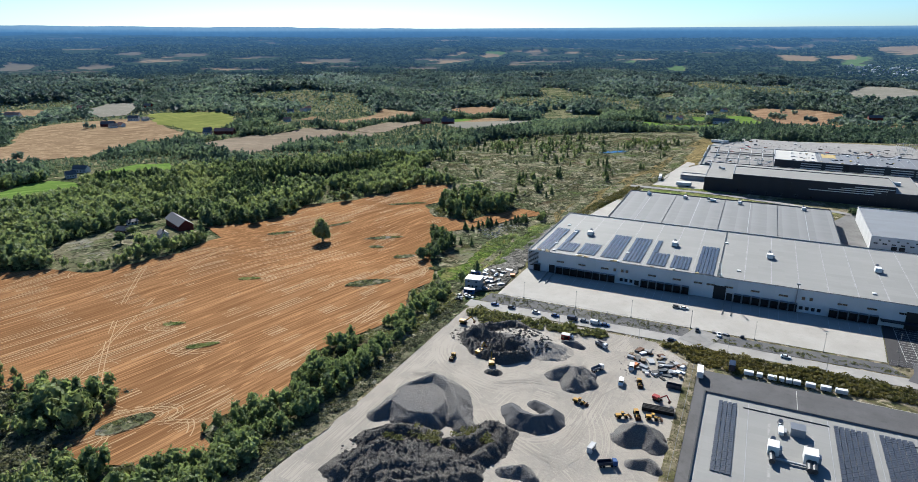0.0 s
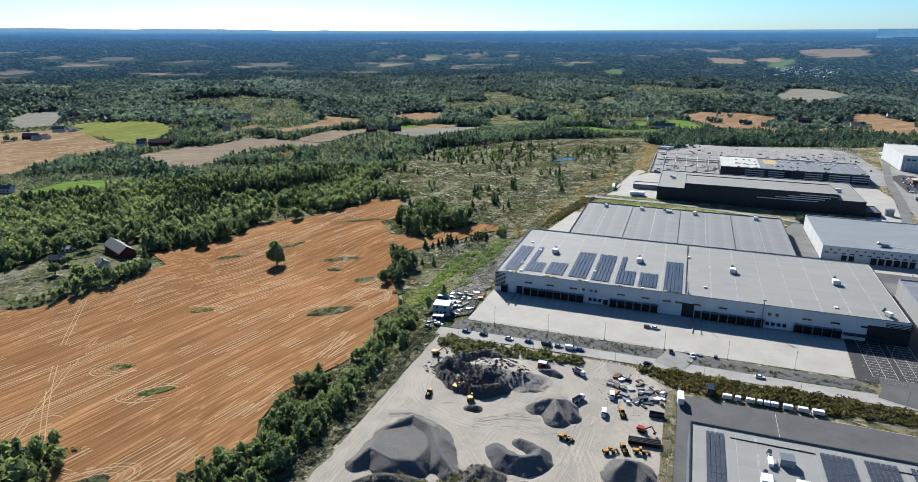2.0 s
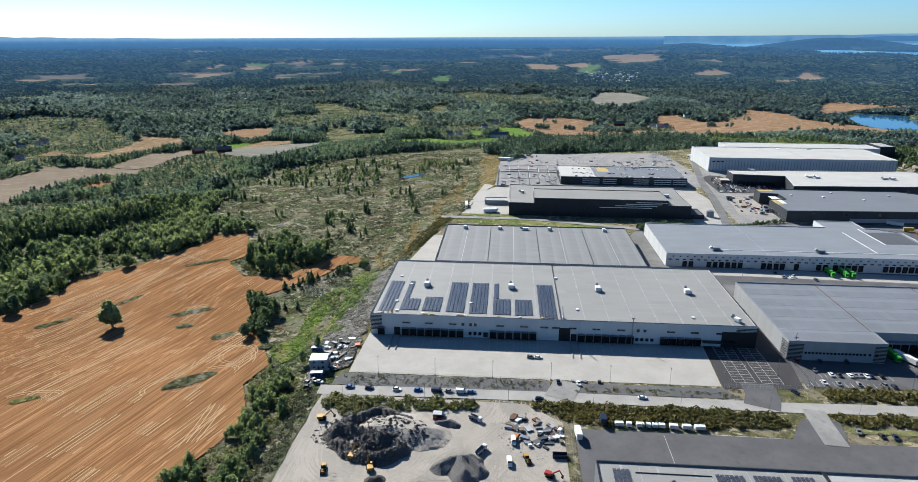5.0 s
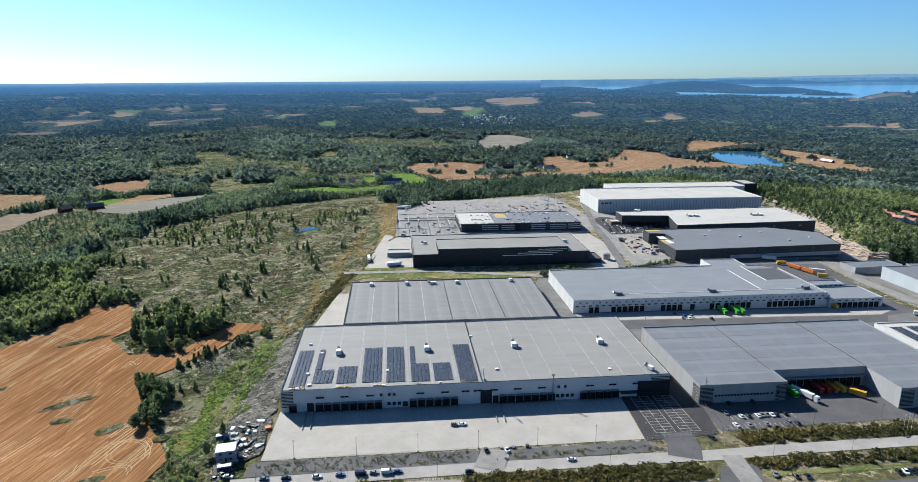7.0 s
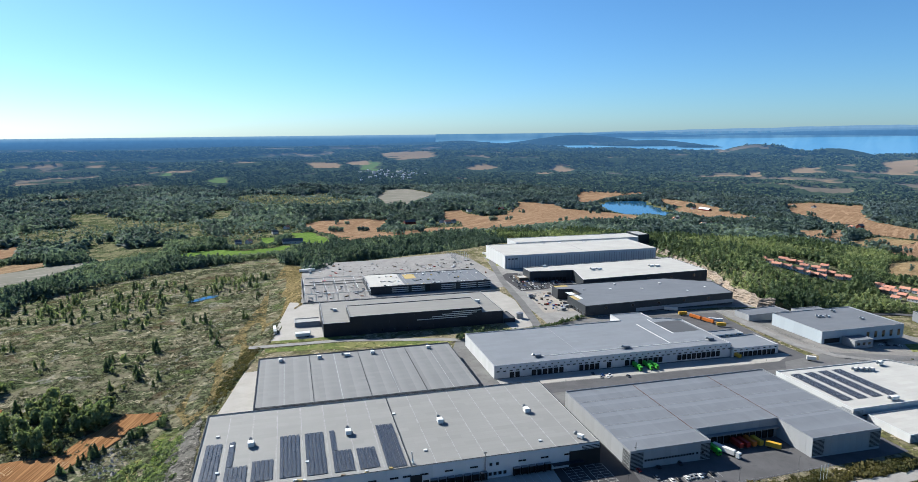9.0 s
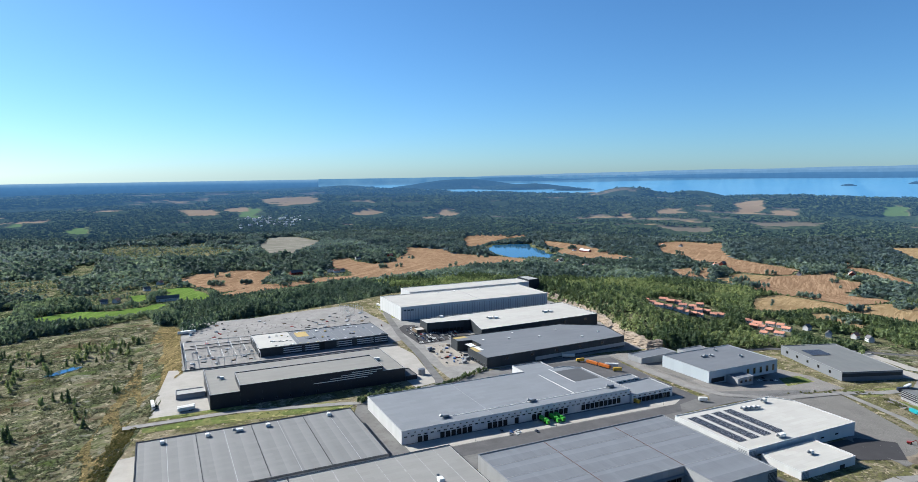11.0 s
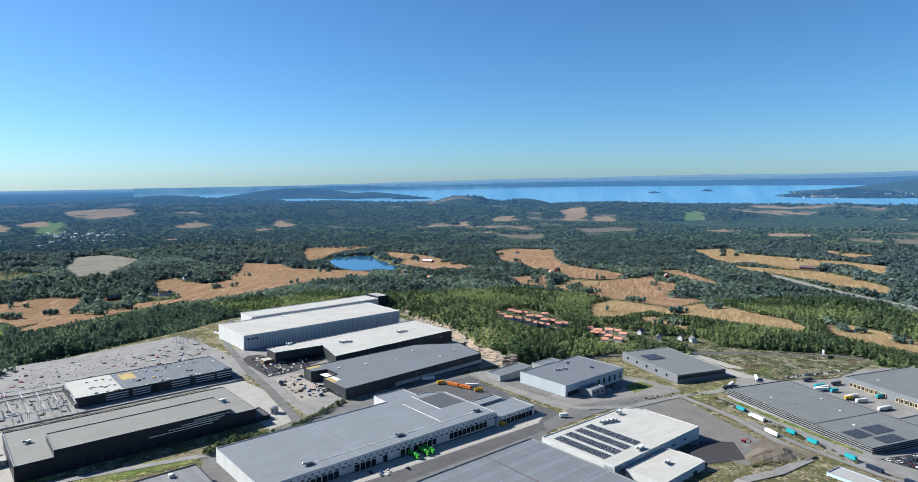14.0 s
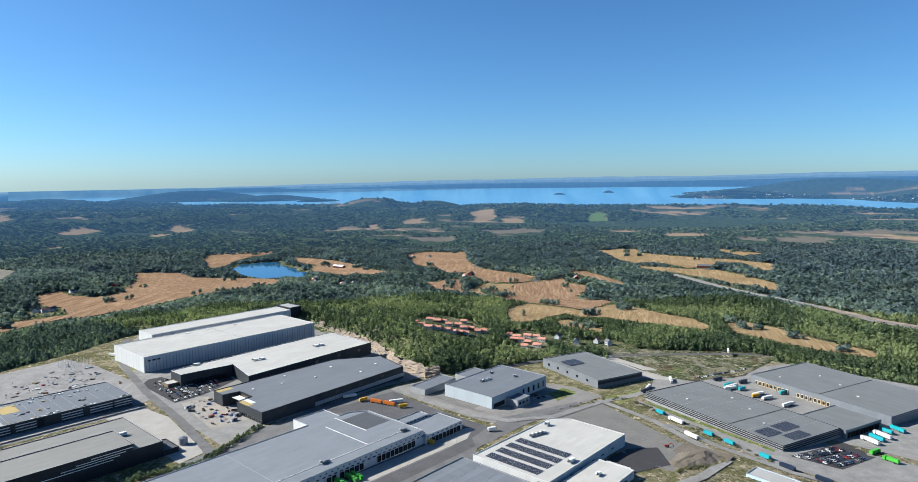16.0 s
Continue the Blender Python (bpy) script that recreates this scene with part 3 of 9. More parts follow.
STUBBLE = crop_material("orange_stubble", (0.148, 0.075, 0.033), (0.276, 0.156, 0.075), 75, 1.0)
STUBBLE_EAST = crop_material("brown_stubble", (0.175, 0.112, 0.068), (0.275, 0.188, 0.120), 35, 4)
STUBBLE_PALE = crop_material("pale_stubble", (0.155, 0.108, 0.066), (0.27, 0.20, 0.128), 72, 4)
PLOUGHED = crop_material("ploughed_earth", (0.164, 0.133, 0.1), (0.194, 0.164, 0.127), 10, 5)
MEADOW = crop_material("bright_meadow", (0.120, 0.140, 0.042), (0.18, 0.185, 0.062), 72, 5)
PASTURE = crop_material("green_pasture", (0.078, 0.132, 0.030), (0.125, 0.182, 0.046), 60, 4)
GOLD = crop_material("golden_stubble", (0.195, 0.138, 0.074), (0.285, 0.212, 0.120), 25, 4)
GREY_FIELD = crop_material("grey_fallow", (0.164, 0.158, 0.133), (0.194, 0.187, 0.164), 15, 6)


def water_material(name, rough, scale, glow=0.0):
    """Water; the distant sea is a backdrop, its sky reflection put in as emission."""
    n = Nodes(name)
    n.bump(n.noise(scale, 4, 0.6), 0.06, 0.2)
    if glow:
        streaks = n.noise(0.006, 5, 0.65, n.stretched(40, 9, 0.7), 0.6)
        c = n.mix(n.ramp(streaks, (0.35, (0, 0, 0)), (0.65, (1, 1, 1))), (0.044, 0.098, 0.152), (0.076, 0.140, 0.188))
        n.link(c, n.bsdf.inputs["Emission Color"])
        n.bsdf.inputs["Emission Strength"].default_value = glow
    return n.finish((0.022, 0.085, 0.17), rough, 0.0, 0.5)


LAKE_WATER = water_material("lake_water", 0.06, 0.12)
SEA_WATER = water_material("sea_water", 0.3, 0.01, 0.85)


def setting(name, me, mat, label, category, kind="structure"):
    me.materials.append(mat)
    return tagged(new(name, me), label, category, kind=kind)


# the ground: one sheet of rings round the flight, closer where the camera looks
az = np.radians(np.r_[np.arange(-100, 76, 0.7), np.arange(76, 260.1, 4.0)])
steps, r = [], 2.0
while r < LAND_R:
    steps.append(r)
    r += max(4.0, 0.010 * r)
steps = np.r_[steps, LAND_R]
gx = EYE_X - np.outer(steps, np.sin(az))
gy = EYE_Y + np.outer(steps, np.cos(az))
gz = ground_z(gx, gy) - 0.25 * (outside(gx, gy, PARK) < 2) - 4.0 * (outside(gx, gy, LAKE) < -4)
ground = setting("ground", mesh_from("ground", np.stack([gx, gy, gz], -1).reshape(-1, 3), grid_faces(len(steps), len(az))), FOREST_FLOOR,
                 "dark green forest floor and rough grass", "ground")


def inside_points(poly, step):
    p = np.array(poly, float)
    x, y = np.meshgrid(np.arange(p[:, 0].min(), p[:, 0].max(), step), np.arange(p[:, 1].min(), p[:, 1].max(), step))
    keep = outside(x, y, poly) < -0.4 * step
    return np.stack([x[keep], y[keep]], -1)


def drape(name, poly, mat, label, category, lift=0.3, step=12.0, ragged=0.0, height=ground_z, kind="structure"):
    """A sheet with that outline laid on the land."""
    from mathutils.geometry import delaunay_2d_cdt
    rng = np.random.default_rng(len(name) * 7 + len(poly))
    edge = []
    for (ax, ay), (bx, by) in zip(poly, (*poly[1:], poly[0])):
        k = max(1, int(math.hypot(bx - ax, by - ay) / step))
        for i in range(k):
            o = rng.normal(0, ragged, 2) if ragged else (0, 0)
            edge.append((ax + (bx - ax) * i / k + o[0], ay + (by - ay) * i / k + o[1]))
    pts = [Vector(p) for p in edge] + [Vector(p) for p in inside_points(poly, step)]
    ring = [(i, (i + 1) % len(edge)) for i in range(len(edge))]
    vs, _, fs, *_ = delaunay_2d_cdt(pts, ring, [list(range(len(edge)))], 1, 1e-4)
    xy = np.array([(v.x, v.y) for v in vs])
    z = height(xy[:, 0], xy[:, 1]) + lift
    return setting(name, mesh_from(name, np.c_[xy, z], np.array([tuple(f) for f in fs])), mat, label, category, kind)


FIELD_LOOK = {
    "big_field": (STUBBLE, "harvested orange stubble field with tyre tracks"), "field_tail": (STUBBLE, "tongue of orange stubble field beside a grove"),
    "wheat_field": (STUBBLE_PALE, "pale harvested wheat field round a farm"), "fallow": (GREY_FIELD, "grey-green fallow plot at the wood edge"),
    "meadow": (MEADOW, "bright yellow-green meadow"), "ploughed": (PLOUGHED, "ploughed grey-brown field"),
    "pale_field": (STUBBLE_PALE, "pale straw-coloured field"), "green_strip": (PASTURE, "bright green pasture"),
    "green_strip_two": (PASTURE, "bright green pasture"), "ploughed_two": (PLOUGHED, "ploughed grey-brown field"),
    "small_field": (STUBBLE, "small orange stubble field"), "orange_strip": (STUBBLE_PALE, "narrow straw-coloured field"),
    "red_field": (STUBBLE_EAST, "reddish harvested field with mowing lines"), "red_field_west": (STUBBLE_EAST, "reddish harvested field with mowing lines"),
    "red_field_south": (STUBBLE_EAST, "reddish harvested field along a wood"), "green_farm": (PASTURE, "bright green pasture by the farms"),
    "farm_stubble": (STUBBLE_PALE, "straw-coloured stubble beside a farm"), "mown_field": (GREY_FIELD, "grey-green mown field below a farm"), "brown_strip": (STUBBLE_EAST, "brown harvested strip in the woods"),
    "green_far": (PASTURE, "bright green pasture by the farms"), "green_far_two": (PASTURE, "bright green pasture by the farms"),
    "green_far_three": (PASTURE, "bright green lawn by the farms"), "grey_field": (GREY_FIELD, "grey fallow field in the forest"),
    "east_three": (GOLD, "golden harvested field corner"), "east_five": (GOLD, "golden stubble field below a hedge line"), "east_six": (GOLD, "golden stubble strip"),
    "east_seven": (GOLD, "golden stubble field between woods"), "east_eight": (GOLD, "golden stubble field beside a farm"), "east_nine": (GOLD, "golden stubble field beside a highway"), "east_ten": (GOLD, "golden stubble field at the wood edge"),
}
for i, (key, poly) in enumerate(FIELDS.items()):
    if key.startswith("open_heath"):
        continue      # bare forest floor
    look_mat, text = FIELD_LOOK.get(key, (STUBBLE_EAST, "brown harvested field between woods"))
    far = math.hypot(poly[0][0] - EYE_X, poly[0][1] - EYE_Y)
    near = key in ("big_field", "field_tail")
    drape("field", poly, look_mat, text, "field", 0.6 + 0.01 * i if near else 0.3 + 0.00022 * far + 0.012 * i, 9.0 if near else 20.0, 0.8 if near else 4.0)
drape("bank", RAMP, STONY, "grey stony strip beside the warehouse", "bank", 0.62, 6.0, 0.8)
drape("bank", BANK, BANK_GRASS, "dry tan grass bank along the building plots", "bank", 0.5, 7.0, 0.6)
drape("clearing", CLEAR_CUT, HEATH, "felled clearing with brush and scattered saplings", "clearing", 0.35, 16.0, 2.0)
drape("farm_clearing", FARM_CLEARING, HEATH, "pale brushy clearing beside a farm", "clearing", 0.3, 8.0, 2.0)
drape("heath_lot", HEATH_LOT, HEATH, "overgrown heath plot with brown brush", "clearing", 0.5, 14.0, 2.0)
drape("open_ground", OPEN_GROUND, HEATH, "rough heath and rubble beside the field", "clearing", 0.2, 12.0, 1.5)
drape("embankment", EMBANKMENT, HEATH, "weedy slope between field and gravel road", "embankment", 0.3, 8.0, 0.8)
drape("verge", VERGE, VERGE_GRASS, "green weedy verge beside the field", "verge", 0.42, 8.0, 1.5)
lake_level = -57.5
drape("lake", LAKE, LAKE_WATER, "calm blue woodland lake", "lake", 0.0, 60.0, 6.0, lambda x, y: np.full(np.shape(x), lake_level))
drape("pond", ((-68, 486), (-56, 489), (-48, 497), (-38, 503), (-35, 512), (-44, 515), (-54, 507), (-64, 496)), LAKE_WATER, "small blue pond in the clearing", "pond", 0.9, 6.0, 0.8)


# ---- the far country, drawn in towards the horizon ----
def eye_height(a):
    """Height of the flight when it looks that way (degrees to the left of +y)."""
    return np.interp(a, (-80, -45, -20, 0, 25, 60), (216, 211, 190, 174, 159, 148))


def horizon(a):
    return np.interp(a, (-84, -67, -54, -39, -34, -25, -16, 0, 8, 24, 34, 43, 52, 60), (0.50, 0.25, 0.15, -0.05, -0.15, -0.26, -0.35, -0.40, -0.37, -0.30, -0.22, -0.14, -0.04, 0.06))


def far_place(a, d, z):
    """A point at azimuth a, true distance d and height z, brought to where it looks the same."""
    r = np.where(d < LAND_R, d, LAND_R + (FAR_R - LAND_R) * (1 - np.exp(-(d - LAND_R) / 4200.0)))
    h = eye_height(a)
    zz = h - r * (h - z) / d
    return np.stack([EYE_X - r * np.sin(np.radians(a)), EYE_Y + r * np.cos(np.radians(a)), zz], -1)


def shore(a):
    return np.interp(a, (-90, -74, -65, -48, -37, -34, -25, -18, -14, -12), (7200, 7300, 7800, 7900, 8300, 7900, 9600, 12500, 26000, 60000))


# azimuth, distance, half-width in degrees, half-depth in metres, top in metres
HILLS = ((-25.5, 15000, 5.0, 2000, 95), (-31.0, 13000, 4.5, 1200, -15), (-35.5, 11200, 2.6, 350, -62), (-40.2, 7600, 4.2, 900, 28), (-45, 7300, 4, 600, -30),
         (-56.6, 14600, 0.8, 250, -50), (-60.8, 16300, 0.6, 250, -62), (-52.5, 17000, 1.0, 250, -75), (-79, 15500, 9.0, 3000, 215), (-71, 12500, 4.5, 1200, 40), (-86, 13000, 6, 2500, 190),
         (-14, 13500, 4, 3000, 25), (-30, 27000, 6, 2500, 40), (-52, 30000, 9, 3000, 70), (-68, 32000, 9, 3000, 170), (-84, 30000, 8, 3000, 250), (-95, 13000, 5, 2500, 150))
# azimuth, distance, half-width in degrees, half-depth in metres and kind of the open land between the far woods
FAR_OPEN = (
    (-10.6, 6743, 1.84, 900, "straw"), (-7.2, 4802, 0.98, 620, "grass"), (-15.2, 3233, 0.57, 150, "straw"), (-17.1, 4802, 1.06, 190, "straw"),
    (-22.5, 4214, 0.65, 260, "straw"), (-24.2, 4782, 0.9, 250, "straw"), (-49.7, 5299, 0.9, 600, "straw"), (-52.3, 4812, 0.9, 230, "straw"),
    (-43.4, 4817, 1.06, 210, "straw"), (-39.8, 4428, 0.57, 270, "straw"), (-45.1, 3127, 1.84, 140, "felled"), (-52.5, 3669, 2.45, 180, "felled"),
    (-59.6, 5304, 0.74, 330, "grass"), (-66.6, 3405, 1.55, 130, "straw"), (-61.6, 3820, 1.06, 130, "straw"), (-75.7, 3211, 2.45, 170, "felled"),
    (-71.7, 3095, 1.43, 120, "felled"),
)
FAR_OPEN_WEST = (
    (54.2, 3904, 1.23, 250, "felled"), (59.0, 4164, 1.23, 380, "felled"), (46.8, 5191, 1.23, 280, "felled"), (51.3, 5367, 0.9, 280, "felled"),
    (15.2, 6753, 1.02, 500, "felled"), (21.3, 5445, 0.82, 230, "grass"), (35.4, 4312, 2.0, 210, "felled"), (5.5, 3421, 0.74, 240, "grass"),
    (-3.2, 4893, 1.5, 520, "straw"), (-6.0, 5300, 0.9, 330, "straw"), (3.8, 5627, 0.82, 430, "straw"), (3.5, 5183, 1.0, 300, "straw"),
    (21.8, 5000, 0.82, 240, "straw"), (14.6, 6505, 0.61, 400, "straw"), (28.0, 3300, 1.1, 120, "felled"), (12.0, 3050, 1.5, 130, "felled"),
    (9.5, 4300, 0.6, 200, "grass"),
)
aa = np.arange(-100, 80, 0.2)
dd = np.r_[LAND_R - 40 - 4200.0 * np.log(1 - np.linspace(0, 0.86, 120) ** 1.15), np.geomspace(10400, 76000, 80)]
A, D = np.meshgrid(aa, dd)
TX, TY = EYE_X - D * np.sin(np.radians(A)), EYE_Y + D * np.cos(np.radians(A))
roll_k = np.clip((D - 2500) / 2200, 0, 1)
land = -76 + 130 * (smooth_noise(TX / 1700, TY / 1700, 3) - 0.46) * roll_k
land = np.where(D < 4700, land_z(TX, TY) * (1 - roll_k) + land * roll_k, land)
wet = np.clip((D - shore(A) + 900 * (smooth_noise(TX / 700, TY / 700, 9) - 0.5)) / 350, 0, 1)
land = land * (1 - wet) - 145 * wet
for ha, hd, wa, wd, top in HILLS:
    g = np.exp(-(((A - ha) / wa) ** 2 + ((D - hd) / wd) ** 2) * 1.2)
    land = np.maximum(land, -145 + (top + 145) * g + 90 * (smooth_noise(TX / 1100, TY / 1100, 5) - 0.5) * g)
# inland the country rises in low wooded ridges to the skyline
rise = np.clip((D - 9000) / 52000, 0, 1) ** 0.8
crest = smooth_noise(A * 0.16 + 40, np.log(D) * 5.5, 44, 3) - 0.5
ridges = eye_height(A) + D * np.tan(np.radians(horizon(A) - 0.95 * (1 - rise) + 0.42 * crest * (1 - rise) + 0.10 * crest))
inland = np.clip((D - 8000) / 6000, 0, 1) * np.clip((A + 17) / 5, 0, 1)
land = land * (1 - inland) + np.minimum(ridges, eye_height(A) + D * np.tan(np.radians(horizon(A)))) * inland
# across the fjord the shore hills stand one behind the other
for back, depth, low in ((33000, 2500, 0.36), (46000, 3500, 0.16), (64000, 7000, 0.0)):
    skyline = horizon(A) - low + 0.24 * (smooth_noise(A * 0.23 + back * 0.001, A * 0 + 3.3, 4, 4) - 0.5)
    g = np.exp(-((D - back) / depth) ** 2) * np.clip((-12 - A) / (4 if back > 60000 else 14), 0, 1)
    land = np.maximum(land, -145 + (eye_height(A) + D * np.tan(np.radians(skyline)) + 145) * g)
last = np.clip((D - 66000) / 3000, 0, 1)
land = land * (1 - last) + last * (eye_height(A) + D * np.tan(np.radians(horizon(A) + 0.26 * (smooth_noise(A * 0.3, A * 0 + 8.3, 14, 4) - 0.5))))
opened, grassy, felled = np.zeros(A.shape), np.zeros(A.shape), np.zeros(A.shape)
ragged = smooth_noise(TX / 170, TY / 170, 21, 4)
for fa, fd, wa, wd, kind in FAR_OPEN + FAR_OPEN_WEST:
    g = 1.1 - ((A - fa) / (1.1 * wa)) ** 2 - ((D - fd) / (1.15 * wd)) ** 2 + 2.9 * (ragged - 0.5)
    g = np.clip(g / 0.15, 0, 1)
    opened = np.maximum(opened, g)
    grassy = np.where(g > 0, float(kind == "grass"), grassy)
    felled = np.where(g > 0, float(kind == "felled"), felled)
small = smooth_noise(TX / 300, TY / 420, 23, 3) * 0.65 + smooth_noise(TX / 1500, TY / 1500, 22, 2) * 0.35
small = np.clip((small - 0.625) / 0.02, 0, 1) * (D > 3200) * (D < 14000)
felled = np.where((small > 0) & (opened == 0) & (ragged > 0.48), 1.0, felled)
opened = np.maximum(opened, small) * (land > -100)
canopy = (smooth_noise(TX / 9, TY / 9, 31, 2) * 6 + smooth_noise(TX / 60, TY / 60, 32, 2) * 6) * (1 - opened) * (land > -104) * (D < 20000)
far = far_place(A, D, land + canopy - 6 * np.clip(1 - (D - LAND_R) / 60, 0, 1))


def haze_share(d):
    """Share of painted haze over what stands at that distance."""
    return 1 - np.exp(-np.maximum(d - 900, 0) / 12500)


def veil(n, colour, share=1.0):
    """Paints haze into a backdrop material: base colour darkens, blue emission grows with distance."""
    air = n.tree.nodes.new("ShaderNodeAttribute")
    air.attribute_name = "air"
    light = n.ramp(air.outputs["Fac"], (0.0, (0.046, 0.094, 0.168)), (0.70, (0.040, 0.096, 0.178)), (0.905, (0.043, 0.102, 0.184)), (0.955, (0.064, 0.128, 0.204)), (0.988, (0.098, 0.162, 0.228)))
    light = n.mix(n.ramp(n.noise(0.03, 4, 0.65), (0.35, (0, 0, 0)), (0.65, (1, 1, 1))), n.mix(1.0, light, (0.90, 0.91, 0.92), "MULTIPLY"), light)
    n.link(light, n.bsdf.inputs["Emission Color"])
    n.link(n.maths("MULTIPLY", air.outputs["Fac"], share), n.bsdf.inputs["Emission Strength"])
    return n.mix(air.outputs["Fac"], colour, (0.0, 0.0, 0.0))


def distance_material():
    """Woods and pale fields far off: a backdrop with haze put in as blue emission."""
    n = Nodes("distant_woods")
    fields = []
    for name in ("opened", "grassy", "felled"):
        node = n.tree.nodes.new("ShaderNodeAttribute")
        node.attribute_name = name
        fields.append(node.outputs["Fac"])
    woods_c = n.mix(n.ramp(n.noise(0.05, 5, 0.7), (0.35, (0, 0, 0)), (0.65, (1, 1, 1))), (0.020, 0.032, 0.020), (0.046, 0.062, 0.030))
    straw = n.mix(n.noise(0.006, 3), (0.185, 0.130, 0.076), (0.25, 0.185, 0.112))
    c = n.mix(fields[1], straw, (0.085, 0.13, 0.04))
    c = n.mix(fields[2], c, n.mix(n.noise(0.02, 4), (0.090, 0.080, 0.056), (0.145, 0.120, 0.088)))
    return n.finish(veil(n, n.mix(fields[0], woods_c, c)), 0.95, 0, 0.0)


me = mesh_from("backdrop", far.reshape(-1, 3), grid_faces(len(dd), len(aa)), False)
for key, values in (("opened", opened), ("grassy", grassy), ("felled", felled), ("air", haze_share(D))):
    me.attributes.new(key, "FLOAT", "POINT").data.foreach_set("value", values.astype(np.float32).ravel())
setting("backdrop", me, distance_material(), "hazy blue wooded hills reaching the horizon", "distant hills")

sea_a, sea_d = np.arange(-100, -12.9, 1.0), np.geomspace(6000, 62000, 50)
SA, SD = np.meshgrid(sea_a, sea_d)
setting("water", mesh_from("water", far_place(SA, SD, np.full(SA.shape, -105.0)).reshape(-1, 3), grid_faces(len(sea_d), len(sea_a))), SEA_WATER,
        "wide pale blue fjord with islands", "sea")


# ---- yards, roads and pits of the business park ----
PARK_VERGE = heath_material("dry_verge", (0.26, 0.22, 0.16), (0.13, 0.13, 0.055), (0.09, 0.085, 0.05), 1.3)
LAWN = heath_material("mown_lawn", (0.22, 0.20, 0.095), (0.13, 0.16, 0.052), (0.10, 0.125, 0.042), 1.0)
drape("verge", PARK, PARK_VERGE, "dry grass and gravel verge between the yards", "verge", 0.02, 24.0, 0, park_z)


